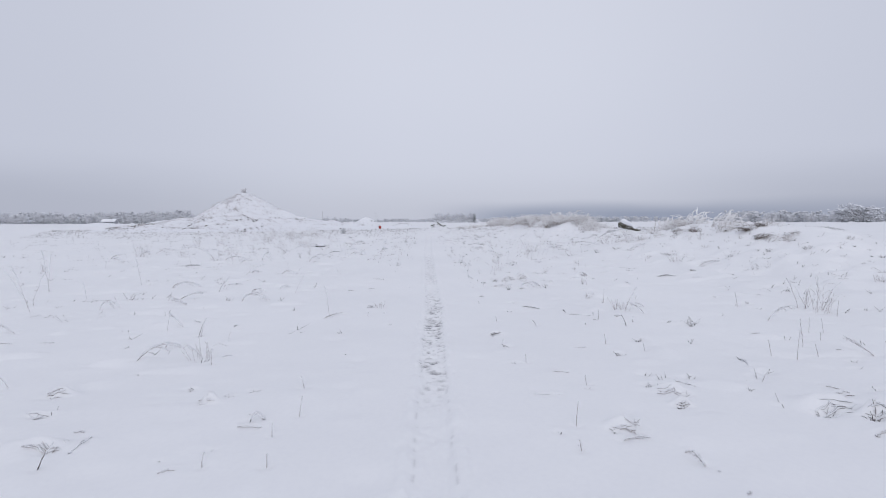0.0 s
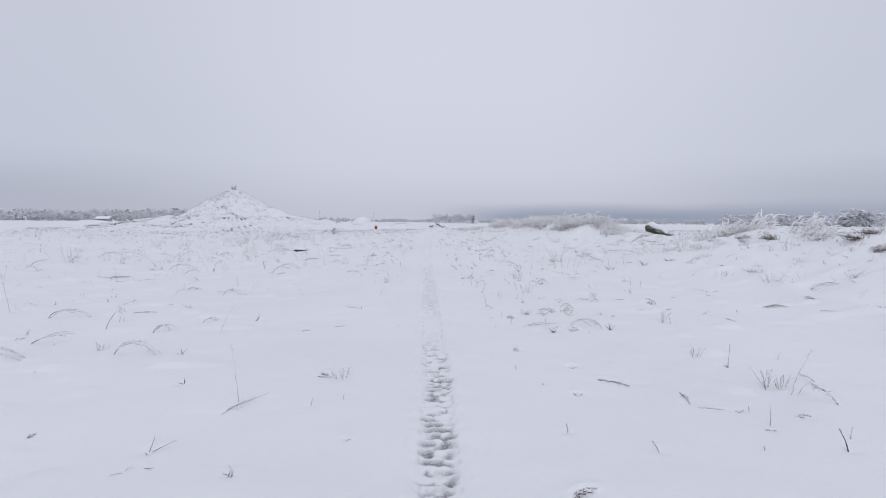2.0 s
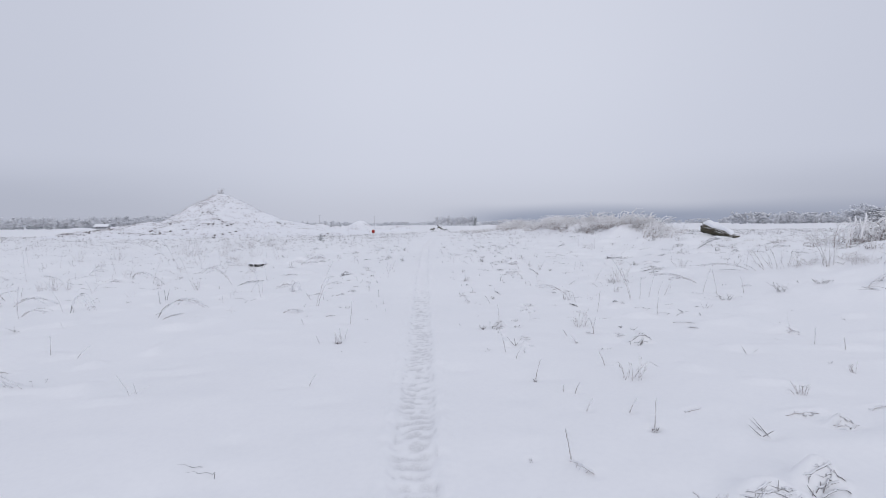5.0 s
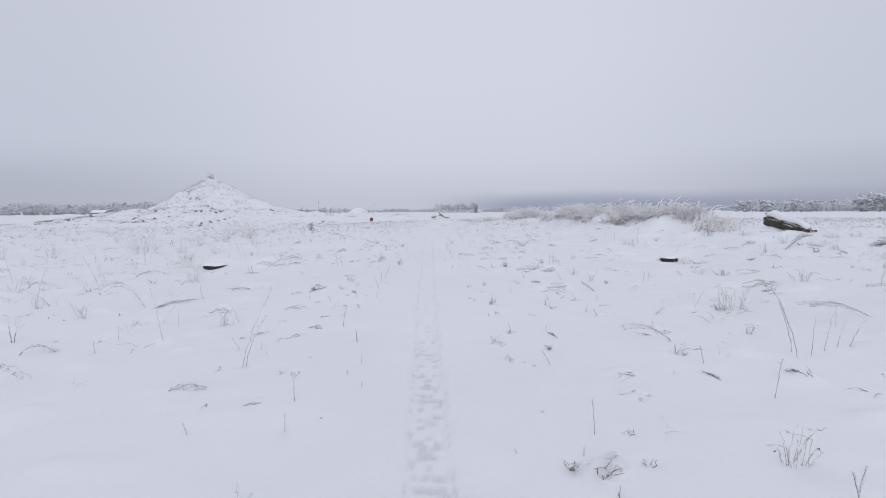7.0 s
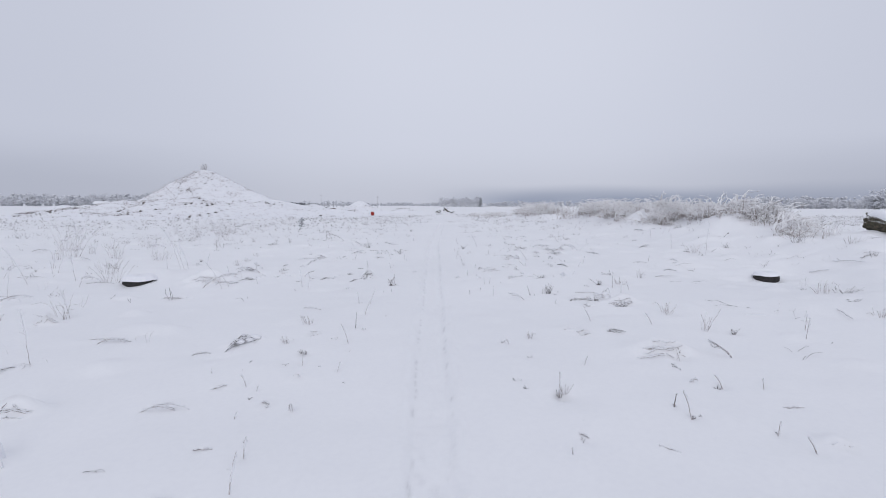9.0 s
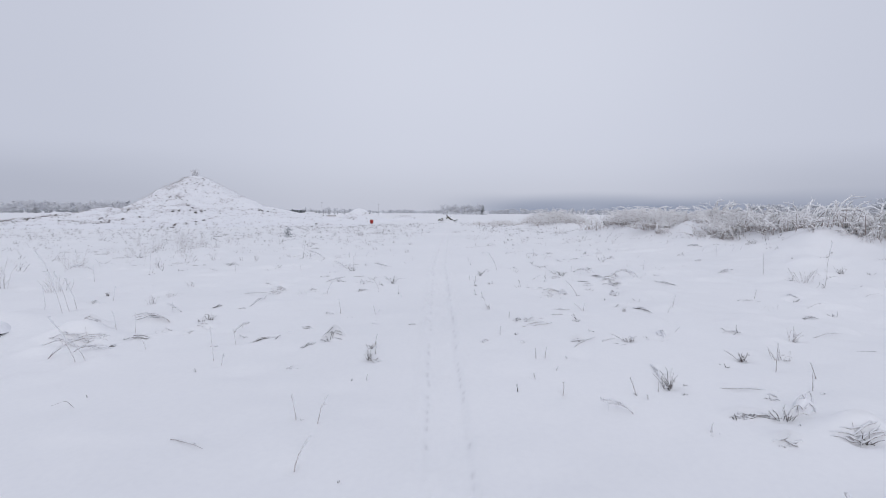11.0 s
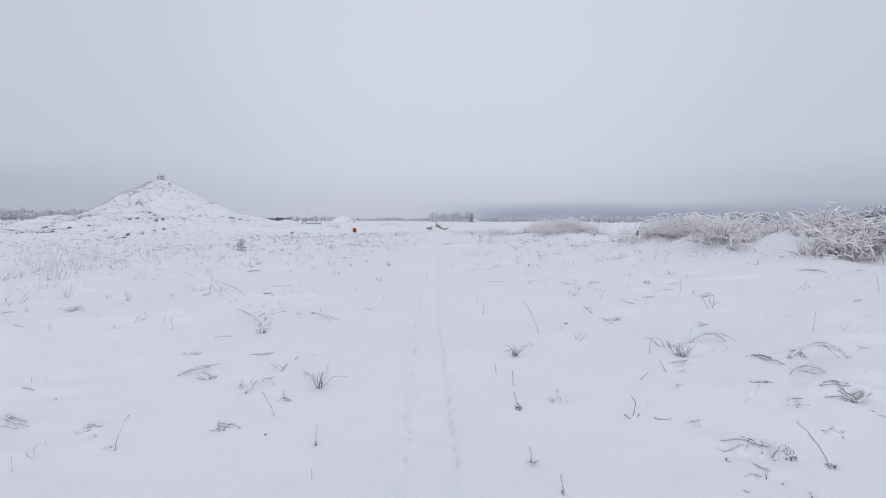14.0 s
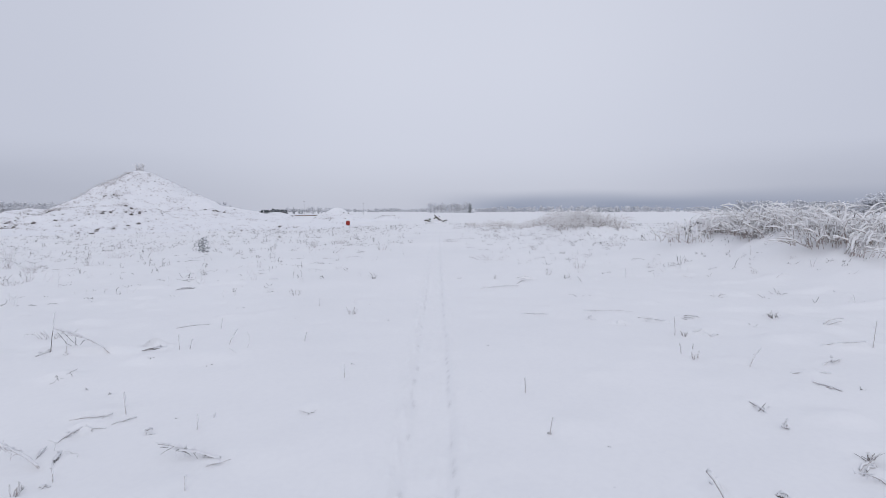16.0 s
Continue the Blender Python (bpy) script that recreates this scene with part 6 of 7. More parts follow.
for row in (
    (-12.42, 39.96, 0.59, 0.69, 0), (-10.42, 40.27, 0.27, 0.34, 0), (4.77, 41.24, 0.77, 0.13, 0), (2.42, 42.11, 0.26, 0.19, 0), (-11.21, 42.86, 0.95, 0.24, 0), (-2.59, 43.41, 0.41, 0.28, 0),
    (-6.62, 44.44, 0.15, 0.38, 0), (-5.39, 45.32, 0.47, 0.32, 0), (-0.13, 45.94, 0.63, 0.16, 0), (-11.74, 45.96, 0.55, 0.27, 0), (-4.82, 47.46, 0.52, 0.26, 0),
):
    grass_tuft(*row)
for row in (
    (1.64, 2.93, -0.09, 0.08, 0.01, 0), (1.25, 3.26, 0.19, 0, 0.02, 0), (-1.5, 3.68, 0.12, 0, 0.07, 1), (4.85, 5.34, -0.36, 0.21, 0.02, 0), (-3.42, 5.34, 0.51, 0.13, 0.11, 0), (-2.84, 5.64, -0.21, 0.11, 0.02, 0),
    (-3.46, 5.95, 0.2, 0, 0.07, 0), (-6.19, 6.93, -0.29, 0.14, 0.03, 0), (4.76, 7, 0.42, 0.18, 0.11, 0), (-3.8, 7.01, -0.21, 0.19, 0.03, 0), (3.21, 7.59, -0.27, 0.17, 0.04, 0), (3.43, 8.13, -0.16, 0.05, 0.02, 0),
    (-4.76, 8.97, -0.33, 0.09, 0.02, 0), (-3.75, 8.98, 0.52, 0, 0.15, 0), (-6.43, 8.99, 0.39, 0, 0.18, 0),
):
    arching_grass(*row)
for row in (
    (-4.84, 9.11, -0.39, 0.12, 0.04, 0), (-5.28, 9.69, 0.53, 0.13, 0.05, 0), (1.66, 10.24, 0.42, 0, 0.11, 0), (-4.13, 10.35, 0.37, 0, 0.11, 0), (-3.68, 10.86, 0.26, 0, 0.07, 0), (0.72, 11.25, -0.14, 0.06, 0.01, 0),
    (-6.33, 11.27, 0.74, 0, 0.15, 0), (-5.18, 11.53, 0.43, 0, 0.03, 0), (6.58, 12.35, 0.91, 0, 0.14, 0), (-4.32, 12.96, 0.44, 0, 0.13, 0), (-5.52, 13.94, 0.32, 0, 0.07, 0), (6.08, 15.69, 0.98, 0, 0.21, 0),
    (-2.49, 15.82, 0.3, 0, 0.04, 0), (-4.41, 15.92, 0.74, 0.16, 0.2, 0), (-6.17, 16.49, 0.44, 0, 0.32, 1),
):
    arching_grass(*row)
for row in (
    (4.92, 16.8, 0.23, 0, 0.05, 0), (-4.7, 16.99, 0.44, 0, 0.11, 0), (2.05, 17, -0.54, 0.14, 0.09, 0), (-7.77, 17.25, 0.88, 0, 0.17, 0), (4.61, 17.59, -0.93, 0.14, 0.08, 0), (-1.89, 17.63, 0.16, 0, 0.02, 0),
    (-8.42, 17.81, -1.33, 0.39, 0.31, 0), (5.79, 17.96, -0.97, 0.08, 0.09, 0), (2.39, 18.2, 0.13, 0.07, 0.01, 0), (-2.5, 18.61, 0.34, 0, 0.05, 0), (-4.62, 19.02, -0.71, 0.28, 0.23, 0), (2.1, 19.72, -0.24, 0.14, 0.03, 0),
    (-2.77, 19.79, 0.18, 0, 0.02, 0), (-3.86, 20.11, 0.37, 0, 0.05, 0), (-8.08, 21.06, 0.58, 0, 0.13, 0),
):
    arching_grass(*row)
for row in (
    (-12.57, 21.23, 1.24, 0, 0.21, 0), (0.6, 21.87, -0.21, 0.07, 0.03, 0), (-4.39, 23.22, 0.6, 0.21, 0.09, 0), (-4.28, 23.39, 0.42, 0, 0.07, 0), (-2.96, 23.98, 0.19, 0.1, 0.03, 0), (-5.03, 24.38, 0.46, 0, 0.11, 0),
    (-3.91, 24.41, -0.44, 0.05, 0.08, 0), (-4.03, 24.89, -0.19, 0.09, 0.02, 1), (0.8, 25.91, 0.26, 0, 0.03, 0), (-1.56, 26.96, -0.14, 0.09, 0.01, 0), (1.99, 27.01, 0.29, 0, 0.08, 0), (-2.78, 27.26, 0.34, 0.08, 0.02, 0),
    (2.24, 27.4, 0.54, 0, 0.15, 0), (1.75, 28, 0.44, 0, 0.1, 0), (-3.03, 28.44, 0.21, 0, 0.01, 0),
):
    arching_grass(*row)
for row in (
    (1.33, 28.87, -0.16, 0.04, 0.02, 0), (-2.82, 29.2, -0.26, 0.14, 0.03, 0), (-1.87, 29.2, -0.34, 0.06, 0.01, 1), (-3.8, 31.22, -0.5, 0.21, 0.05, 0),
):
    arching_grass(*row)
for row in (
    (1.68, 2.57, 1.71, 2.58, 1), (-1.76, 2.91, -1.67, 2.94, 1), (1.58, 3.06, 1.65, 3.07, 1), (-2.53, 3.2, -2.51, 3.38, 2), (-2.7, 3.25, -2.64, 3.33, 3), (3.03, 3.3, 3.17, 3.35, 2),
    (-2.74, 3.51, -2.65, 3.51, 1), (-1.55, 3.58, -1.36, 3.56, 1), (2.96, 3.84, 3.05, 3.83, 1), (3.22, 3.88, 3.3, 3.79, 2), (0.79, 4.1, 1.03, 4.09, 1), (3.46, 4.29, 3.54, 4.23, 2),
    (2.16, 4.44, 2.32, 4.27, 2), (1.08, 4.68, 1.23, 4.65, 1), (3.21, 5.18, 3.17, 4.93, 3), (-2.5, 5.42, -2.41, 5.63, 1), (4.49, 5.44, 4.54, 5.4, 1), (1.54, 5.55, 1.67, 5.55, 1),
):
    lying_grass(*row)
for row in (
    (0.63, 6.26, 0.77, 6.29, 3), (-5.3, 6.3, -5.12, 6.3, 1), (-5.88, 6.35, -5.69, 6.32, 1), (4.09, 6.36, 4.29, 6.35, 1), (2.22, 7.04, 2.3, 7.03, 1), (-3.07, 7.04, -3.04, 7.08, 3),
    (-1.84, 7.41, -1.59, 7.76, 2), (1.96, 7.47, 2.17, 7.45, 1), (1.95, 7.75, 1.94, 7.55, 3), (1.36, 8.16, 1.63, 8.02, 3), (-1.3, 8.28, -1.16, 8.25, 3), (5.7, 8.84, 5.92, 8.9, 1),
    (-1.99, 10.12, -1.87, 10.15, 1), (1.59, 10.14, 1.74, 10.02, 2), (1.01, 10.21, 1.49, 10.29, 2), (-1.59, 10.35, -1.46, 10.39, 1), (4.06, 10.64, 4.05, 10.3, 2), (0.85, 10.74, 0.98, 10.71, 3),
):
    lying_grass(*row)
for row in (
    (2.23, 10.97, 2.34, 10.93, 2), (5.72, 10.98, 5.97, 10.77, 1), (2.94, 11.08, 3.19, 11.15, 1), (5.08, 11.4, 5.64, 11.45, 3), (6.03, 11.77, 6.15, 11.66, 3), (2.2, 11.87, 2.55, 11.96, 2),
    (1.57, 11.97, 1.71, 12.02, 1), (2.91, 12.04, 3.14, 12.15, 1), (4.08, 12.42, 4.28, 12.47, 1), (-4.68, 13.53, -4.41, 13.47, 2), (1.57, 14.3, 1.64, 14.24, 2), (2.86, 14.45, 2.93, 14.35, 2),
    (6.33, 14.78, 6.36, 14.31, 3), (2.84, 14.8, 3.16, 14.68, 1), (1.96, 15.01, 2.17, 15.02, 1), (-7.94, 15.27, -7.09, 15.29, 1), (3.21, 15.43, 3.23, 15.34, 3), (-1.78, 15.55, -1.63, 15.58, 2),
):
    lying_grass(*row)
for row in (
    (-7.43, 15.56, -6.7, 15.4, 1), (-4.21, 15.66, -4.08, 16.11, 2), (3.57, 15.67, 3.62, 15.66, 1), (6.01, 15.69, 6.13, 15.44, 2), (-8.44, 15.72, -7.84, 15.87, 3), (2.45, 15.92, 2.48, 15.77, 3),
    (1.83, 16, 1.92, 15.87, 3), (4.21, 16.34, 4.33, 16.32, 1), (-7.67, 16.5, -8.27, 17.94, 2), (4.06, 16.72, 4.28, 16.51, 2), (-2, 17.2, -1.85, 17.33, 2), (-2.51, 17.21, -2.44, 17.21, 1),
    (1.78, 17.26, 1.91, 17.19, 2), (0.83, 17.27, 0.91, 17.13, 3), (-2.45, 17.41, -2.2, 17.47, 2), (-1.85, 18.08, -1.74, 18.08, 1), (2.78, 18.08, 2.91, 18.15, 1), (0.78, 18.18, 0.87, 18.1, 1),
):
    lying_grass(*row)
for row in (
    (0.36, 18.31, 0.41, 18.28, 2), (5.44, 18.33, 5.57, 17.83, 2), (1.83, 18.68, 1.98, 18.69, 1), (-4.46, 18.9, -4.14, 19.5, 3), (-2.17, 18.93, -2.07, 18.98, 2), (4.29, 19.01, 4.59, 18.95, 2),
    (-9.04, 19.32, -8.5, 19.24, 1), (1.42, 19.42, 1.46, 19.35, 3), (-2.5, 19.89, -2.29, 20.2, 4), (-4.02, 20.19, -3.68, 20.16, 1), (0.71, 20.38, 0.98, 20.4, 2), (1.2, 20.39, 1.4, 20.36, 3),
    (4, 20.96, 3.98, 20.72, 2), (2.97, 20.97, 3.4, 20.99, 1), (-6.62, 21.22, -6.38, 21.28, 2), (1.26, 21.48, 1.33, 21.4, 2), (-2.26, 21.54, -1.87, 21.35, 1), (-9.77, 21.56, -9.04, 21.33, 1),
):
    lying_grass(*row)
for row in (
    (5.67, 21.59, 5.89, 21.63, 3), (1.18, 21.78, 1.47, 21.74, 3), (1.97, 22.08, 2, 22.07, 1), (1.61, 22.11, 1.66, 22.07, 2), (1.36, 22.23, 1.76, 22.16, 1), (-4.63, 22.36, -4.03, 22.29, 2),
    (1.04, 22.65, 1, 22.4, 3), (2.23, 22.83, 2.3, 22.85, 1), (7.5, 23.08, 8.74, 23.97, 4), (0.54, 23.12, 0.82, 23.43, 1), (-2.01, 23.28, -1.9, 23.39, 3), (0.85, 23.31, 1, 23.41, 1),
    (-3, 23.38, -2.84, 23.36, 1), (1.15, 23.41, 1.15, 23.31, 2), (-2.61, 23.47, -2.35, 23.67, 3), (-4.01, 23.53, -3.94, 23.53, 3), (-2.36, 23.54, -2.33, 23.65, 3), (3.07, 23.62, 3.59, 23.9, 1),
):
    lying_grass(*row)
for row in (
    (1.53, 23.64, 1.51, 23.49, 4), (2.25, 23.74, 2.37, 23.74, 1), (-4.04, 23.79, -3.77, 23.76, 3), (0.17, 23.81, 0.5, 23.92, 2), (-2.32, 23.85, -2.22, 23.83, 1), (-2.21, 23.99, -2.07, 23.95, 3),
    (-1.05, 24, -0.97, 24, 1), (0.15, 24.04, 0.46, 24.13, 2), (-3.32, 24.06, -3.3, 24.11, 1), (-6.92, 24.06, -6.54, 24.28, 1), (0.79, 24.2, 0.83, 24.1, 2), (0.53, 24.25, 0.71, 24.32, 1),
    (-8.42, 24.35, -7.96, 24.45, 1), (-1.81, 24.44, -1.72, 24.43, 1), (3.62, 24.51, 4.01, 24.79, 3), (-4.42, 24.61, -3.98, 24.43, 3), (0.63, 24.62, 0.86, 24.59, 2), (-2.14, 24.74, -2.03, 24.69, 3),
):
    lying_grass(*row)
for row in (
    (1.69, 24.78, 1.84, 24.55, 3), (4.75, 24.91, 5.14, 24.96, 1), (-3.33, 24.96, -3.23, 24.96, 1), (6.67, 24.97, 6.94, 24.72, 2), (-3.22, 25.03, -3.11, 25.38, 3), (1.65, 25.04, 1.79, 25.03, 1),
    (-3.72, 25.06, -3.62, 25.11, 3), (4.15, 25.17, 4.61, 25.47, 1), (-5.8, 25.28, -5.67, 25.27, 1), (7.39, 25.32, 7.54, 24.71, 2), (-11.28, 25.87, -10.58, 25.76, 1), (4.42, 25.97, 4.48, 25.83, 3),
    (-3.69, 25.99, -3.02, 25.75, 1), (6.95, 25.99, 7.45, 26.17, 1), (-2.5, 26, -2.46, 26.03, 2), (0.6, 26.23, 0.77, 26.19, 1), (-2.08, 26.33, -1.85, 26.24, 2), (0.13, 26.44, 0.26, 26.47, 1),
):
    lying_grass(*row)
for row in (
    (2.34, 26.77, 2.43, 26.69, 2), (-2.02, 26.82, -2.02, 26.97, 2), (1.55, 26.82, 1.77, 26.81, 3), (-3.72, 26.94, -3.62, 26.91, 1), (2.87, 26.94, 3.1, 26.5, 3), (-2.57, 27.26, -2.42, 27.15, 2),
    (1.92, 27.52, 2.14, 27.28, 3), (-0.12, 27.54, -0.06, 27.53, 1), (-2.39, 27.74, -2.18, 27.77, 2), (3.14, 27.85, 3.4, 27.81, 2), (4.51, 27.97, 4.79, 27.98, 3), (1.34, 28.13, 1.51, 28.15, 1),
    (0.56, 28.5, 0.75, 28.58, 1), (-2.12, 28.68, -1.96, 28.65, 1), (0.72, 28.76, 0.78, 28.74, 3), (0.5, 28.88, 0.49, 28.74, 1), (1.28, 28.96, 1.43, 29.04, 2), (-2.66, 29, -2.6, 28.99, 2),
):
    lying_grass(*row)
for row in (
    (-2, 29.05, -1.82, 29.17, 1), (-2.75, 29.19, -2.79, 29.31, 3), (-5.82, 29.22, -5.2, 29.3, 1), (-2.91, 29.29, -2.92, 29.37, 3), (-2.94, 29.46, -2.86, 29.74, 2), (-2.79, 29.64, -2.67, 29.76, 1),
    (1.25, 29.74, 1.28, 29.59, 2), (-3.1, 29.79, -2.84, 29.8, 1), (-7.11, 29.89, -6.66, 29.87, 2), (-8.1, 29.98, -7.51, 29.89, 1), (-6.63, 30.01, -6.53, 30.28, 2), (1.9, 30.04, 2, 29.91, 2),
    (5.14, 30.05, 5.32, 30.13, 2), (1.92, 30.31, 2.17, 30.22, 1), (2.31, 30.47, 2.57, 30.59, 2), (-7.41, 30.48, -7.07, 30.7, 2), (2.71, 30.98, 3, 30.84, 1), (-4.45, 31.18, -4.38, 31.24, 2),
):
    lying_grass(*row)
for row in (
    (-3.54, 31.3, -3.39, 31.47, 3), (3.3, 31.65, 3.61, 31.77, 2), (-3.78, 32.23, -3.4, 32.4, 1), (1.58, 32.23, 1.93, 32.01, 1), (2.09, 32.23, 2.32, 32.27, 3), (6.07, 32.37, 6.19, 31.79, 3),
    (0.26, 32.58, 0.64, 32.6, 1), (1.08, 32.69, 1.66, 32.58, 1), (-10.46, 32.78, -9.92, 32.83, 2), (-12.59, 32.96, -11.66, 32.67, 1), (-3.49, 33.35, -3.37, 33.33, 1), (5.05, 33.65, 5.12, 33.27, 3),
    (-0.03, 34.46, 0.62, 34.7, 1), (0.58, 34.87, 0.93, 35.24, 2), (-5.33, 35.23, -5.03, 35.47, 3), (3.98, 35.86, 4.46, 35.63, 1), (4.71, 36.31, 5.03, 36.25, 2), (-6.71, 36.35, -6.54, 36.34, 1),
):
    lying_grass(*row)
for row in (
    (-4.23, 36.44, -3.89, 36.38, 1), (-4.55, 37.09, -3.98, 37.22, 1), (2.69, 37.27, 3.08, 37.26, 1), (-6.51, 37.65, -6.03, 37.6, 1), (-4.54, 39.04, -3.91, 38.94, 1), (-10.03, 39.88, -9.43, 39.93, 1),
    (0.64, 40.36, 0.96, 40.35, 1), (-4.11, 40.54, -3.6, 40.4, 1), (-3.33, 40.67, -2.69, 40.19, 1), (1.85, 42.05, 2.65, 42.21, 1), (0.32, 43.14, 0.83, 42.87, 1), (2.37, 44.8, 2.97, 44.82, 1),
):
    lying_grass(*row)
for row in (
    (1.68, 2.85, 0.02), (-1.84, 3.06, 0.03), (0.92, 3.14, 0.02), (-1.56, 3.2, 0.03), (0.82, 3.33, 0.04), (1.23, 3.39, 0.05),
    (3.27, 3.59, 0.08), (1.91, 3.83, 0.04), (3.88, 4.2, 0.1), (2.72, 4.21, 0.06), (-1.88, 4.21, 0.05), (1.29, 4.24, 0.05),
    (1.89, 4.32, 0.11), (-1.73, 4.35, 0.06), (-2.34, 4.42, 0.09), (2.85, 4.47, 0.02), (-3.15, 4.92, 0.04), (0.76, 5.03, 0.04),
    (4.45, 5.15, 0.08), (1.98, 5.37, 0.1), (-2.69, 5.39, 0.1), (-1.12, 5.5, 0.03), (-3.99, 6.05, 0.04), (0.66, 6.26, 0.06),
    (-1.39, 6.53, 0.05), (3.5, 6.75, 0.09), (-0.77, 6.97, 0.03), (2.78, 6.98, 0.02), (2.26, 7.43, 0.05), (-1.12, 7.47, 0.02),
):
    stubble(*row)
for row in (
    (-1.77, 7.56, 0.06), (1.09, 7.81, 0.07), (0.83, 8.02, 0.02), (-4.23, 8.52, 0.03), (1.25, 8.59, 0.1), (2.88, 8.65, 0.05),
    (0.76, 9.15, 0.08), (-3.52, 9.29, 0.06), (2.02, 9.42, 0.04), (-5.02, 9.77, 0.05), (8.13, 9.81, 0.23), (1.85, 9.94, 0.03),
    (8.98, 9.94, 0.33), (2.08, 10.2, 0.02), (0.66, 10.29, 0.03), (-0.69, 10.38, 0.02), (0.93, 10.71, 0.06), (0.65, 10.72, 0.04),
    (2.29, 10.9, 0.07), (1.59, 10.97, 0.05), (3.99, 11.11, 0.09), (0.4, 11.42, 0.03), (2.86, 11.62, 0.03), (1.27, 11.76, 0.04),
    (4.85, 12.52, 0.1), (-6.9, 12.57, 0.05), (0.68, 12.71, 0.05), (8.26, 13.01, 0.14), (3.53, 13.17, 0.05), (-0.89, 13.22, 0.02),
):
    stubble(*row)
for row in (
    (0.34, 13.55, 0.05), (1.53, 13.62, 0.04), (1.62, 13.64, 0.04), (-1.17, 13.66, 0.03), (1.35, 13.87, 0.03), (3.61, 14.01, 0.05),
    (-0.97, 14.05, 0.03), (-1.3, 14.14, 0.07), (2.19, 14.46, 0.08), (2.09, 14.59, 0.08), (0.82, 14.69, 0.1), (0.84, 15.04, 0.09),
    (3.39, 15.21, 0.1), (4.72, 15.26, 0.06), (-1.16, 15.33, 0.02), (0.37, 15.37, 0.05), (8.38, 15.47, 0.29), (-2.32, 15.48, 0.05),
    (-2.07, 15.53, 0.05), (3.3, 15.97, 0.08), (1.64, 16.07, 0.06), (-1.59, 16.17, 0.07), (-1.72, 16.21, 0.07), (4.08, 16.29, 0.06),
    (0.49, 16.33, 0.04), (0.4, 16.42, 0.04), (1.98, 16.6, 0.05), (-1.29, 16.61, 0.02), (-1.58, 16.62, 0.04), (-2.03, 16.73, 0.06),
):
    stubble(*row)
for row in (
    (2.56, 16.93, 0.05), (4.85, 17.17, 0.08), (2.78, 17.18, 0.06), (-6.36, 17.25, 0.12), (0.43, 17.42, 0.07), (-1.76, 17.64, 0.05),
    (-3.05, 17.66, 0.03), (-1.6, 18.18, 0.03), (0.38, 18.28, 0.07), (-5.24, 18.3, 0.04), (1.57, 18.33, 0.03), (0.43, 18.48, 0.02),
    (3.99, 18.52, 0.08), (1.15, 18.52, 0.04), (1.2, 18.53, 0.02), (-1.19, 18.66, 0.02), (1.1, 18.67, 0.03), (2.77, 18.77, 0.06),
    (-1.83, 18.79, 0.03), (0.37, 18.87, 0.08), (0.14, 18.96, 0.03), (1.59, 19.02, 0.06), (-1.22, 19.07, 0.02), (0.11, 19.11, 0.07),
    (-1.56, 19.11, 0.03), (-2.08, 19.27, 0.03), (-1.49, 19.39, 0.03), (-1.8, 19.42, 0.05), (0.09, 19.49, 0.06), (-2.1, 19.49, 0.04),
):
    stubble(*row)
for row in (
    (0.28, 19.62, 0.04), (1.64, 19.74, 0.08), (-3.4, 19.75, 0.02), (-1.33, 19.8, 0.03), (1.51, 19.81, 0.11), (2.06, 19.99, 0.07),
    (3.17, 19.99, 0.06), (0.1, 20.05, 0.06), (-1.54, 20.18, 0.04), (-3.68, 20.18, 0.04), (-1.31, 20.48, 0.06), (-6.57, 20.54, 0.15),
    (5.6, 20.68, 0.15), (-3.7, 20.8, 0.03), (-1.16, 21.1, 0.03), (4.57, 21.47, 0.13), (1.79, 21.51, 0.14), (0.95, 21.57, 0.05),
    (1.51, 21.64, 0.03), (-1.55, 21.8, 0.03), (1.64, 22.06, 0.08), (0.72, 22.14, 0.03), (1.07, 22.15, 0.04), (1.02, 22.31, 0.09),
    (1.14, 22.31, 0.04), (4.64, 22.37, 0.1), (0.05, 22.44, 0.03), (-1.36, 22.48, 0.03), (-2.62, 22.51, 0.02), (1.67, 22.72, 0.06),
):
    stubble(*row)
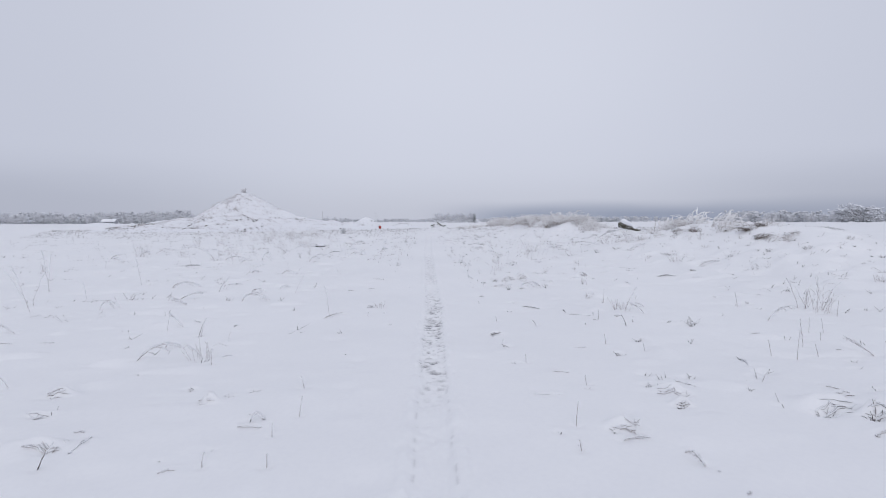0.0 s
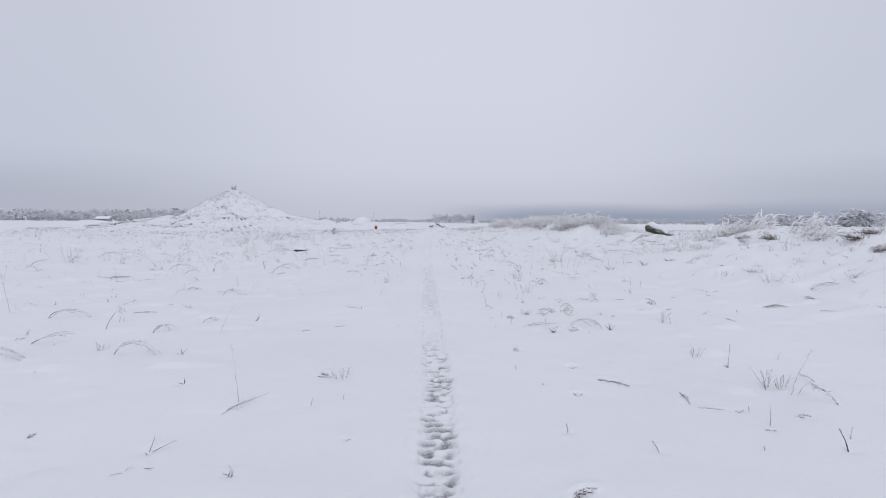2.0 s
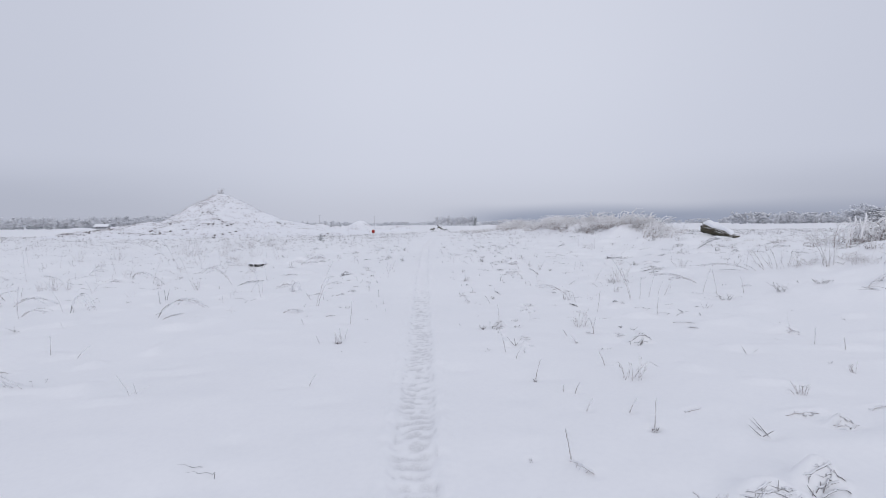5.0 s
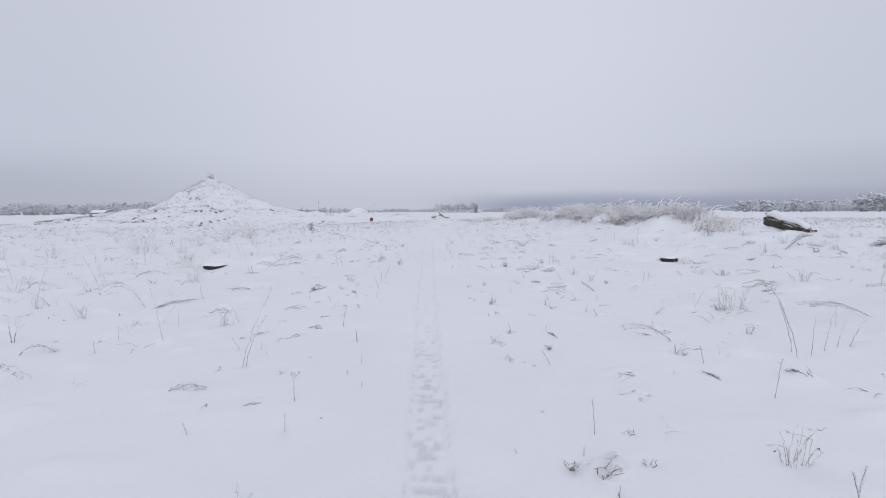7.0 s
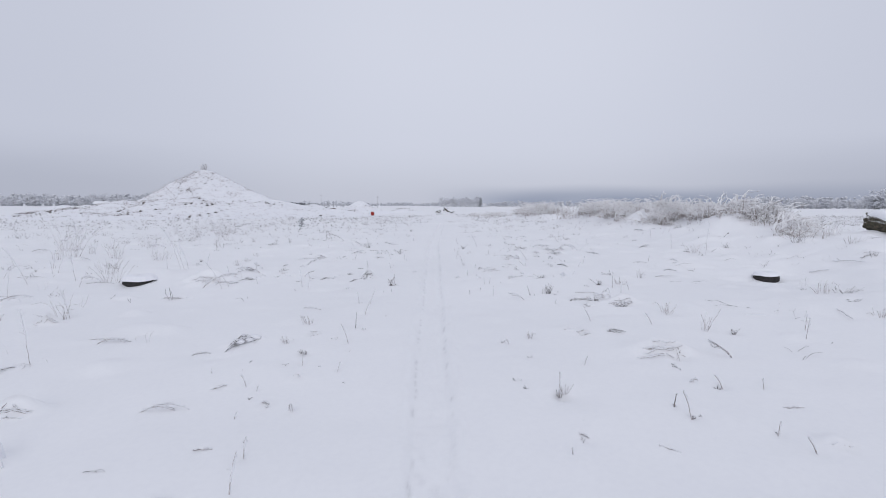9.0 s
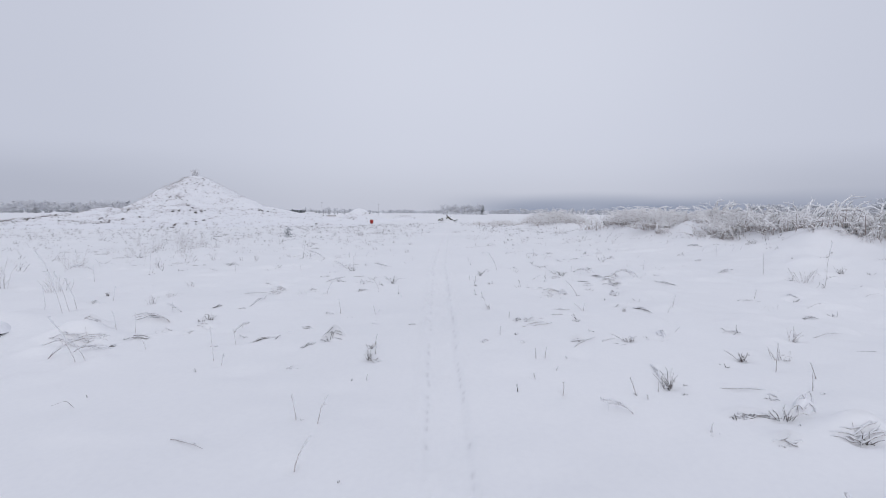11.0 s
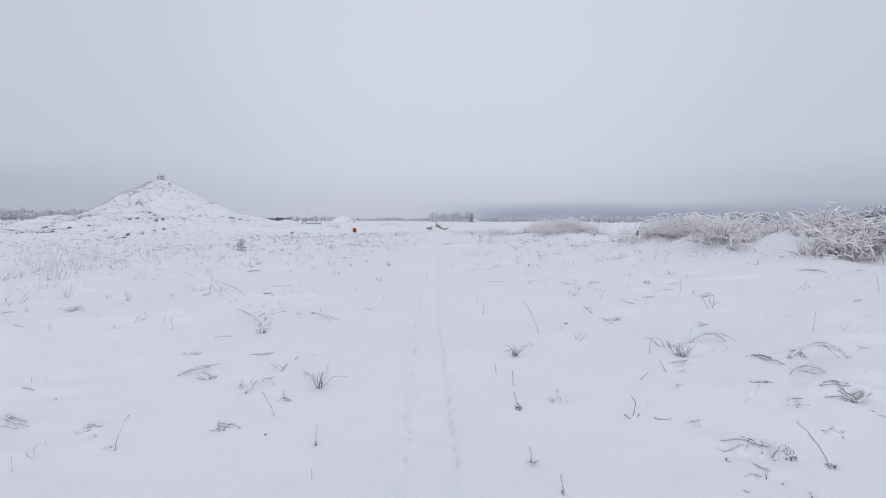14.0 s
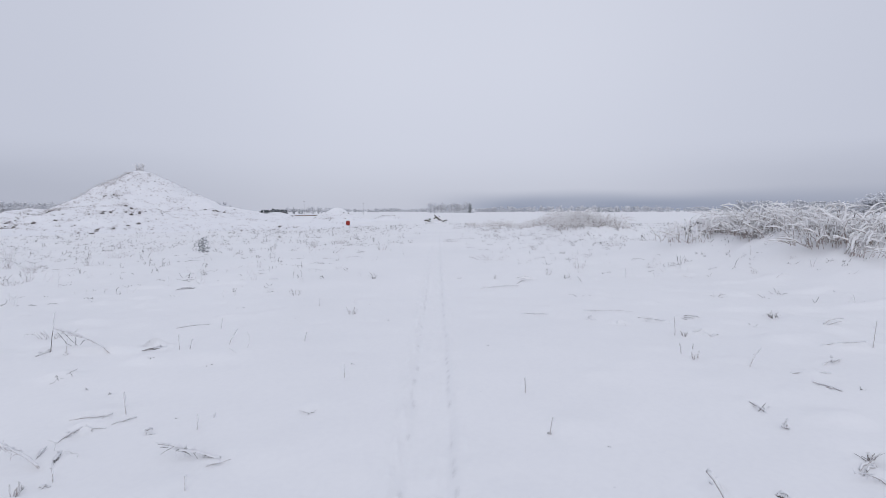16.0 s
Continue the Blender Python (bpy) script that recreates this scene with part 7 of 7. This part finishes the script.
for row in (
    (-2.74, 22.75, 0.04), (1.91, 22.89, 0.07), (-1.91, 23.06, 0.03), (0.61, 23.32, 0.05), (-1, 23.4, 0.02), (1.49, 23.44, 0.06),
    (1.35, 23.48, 0.06), (2.79, 23.5, 0.1), (-1.85, 23.55, 0.05), (0.06, 23.58, 0.05), (1.54, 23.63, 0.05), (0.87, 23.68, 0.06),
    (2.31, 23.73, 0.13), (-2.74, 23.76, 0.08), (-2.79, 23.97, 0.03), (1.79, 24.1, 0.05), (0.82, 24.13, 0.09), (-1.45, 24.28, 0.03),
    (-1.32, 24.94, 0.02), (1.55, 25.03, 0.09), (4.44, 25.12, 0.13), (1.56, 25.45, 0.05), (0.95, 25.46, 0.06), (-0.13, 25.5, 0.03),
    (0.69, 25.5, 0.03), (0.9, 25.58, 0.05), (1.27, 25.74, 0.04), (4.38, 25.78, 0.16), (0.77, 25.78, 0.04), (-0.21, 25.79, 0.03),
):
    stubble(*row)
for row in (
    (1.56, 26.01, 0.02), (-1.36, 26.05, 0.02), (-2.65, 26.16, 0.05), (-1.68, 26.16, 0.02), (-2.01, 26.27, 0.1), (2.03, 26.29, 0.05),
    (-3.15, 26.33, 0.03), (-0.18, 26.4, 0.05), (0.66, 26.45, 0.04), (1.6, 26.48, 0.05), (1.97, 26.51, 0.04), (5.96, 26.57, 0.1),
    (-3.18, 26.64, 0.02), (-3.42, 26.84, 0.04), (-2.21, 27.08, 0.05), (-2.44, 27.15, 0.1), (-1.3, 27.18, 0.02), (5.4, 27.26, 0.13),
    (-0.18, 27.35, 0.03), (-0.03, 27.49, 0.05), (1.44, 27.54, 0.09), (-1.92, 27.65, 0.09), (-1.78, 27.68, 0.05), (-7.69, 27.99, 0.07),
    (-6.76, 28.73, 0.15), (0.06, 28.87, 0.01), (2.84, 28.9, 0.05), (-4.49, 29.15, 0.09), (0.17, 29.24, 0.02), (-0.12, 29.4, 0.02),
):
    stubble(*row)
for row in (
    (1.28, 29.71, 0.09), (-2.39, 29.73, 0.02), (-1.57, 29.77, 0.07), (2.18, 29.96, 0.04), (-0.44, 29.99, 0.03), (-3.13, 30.22, 0.04),
    (-3.37, 30.33, 0.04), (-1.45, 30.67, 0.03), (2.56, 30.68, 0.05), (-2.69, 30.8, 0.04), (-3.25, 30.93, 0.04), (-2.51, 31.04, 0.05),
    (-0.27, 31.16, 0.04), (-4.18, 31.2, 0.05), (-4.43, 31.29, 0.07), (1.64, 32.16, 0.06), (-1.31, 32.29, 0.03), (-2.47, 32.56, 0.03),
    (3.42, 33.82, 0.15), (5.76, 34.18, 0.11), (-5, 34.62, 0.09), (-0.33, 35.62, 0.07), (-4.34, 35.63, 0.1), (5.31, 35.94, 0.09),
    (0.81, 40.33, 0.18),
):
    stubble(*row)

dimples()
build_ground()
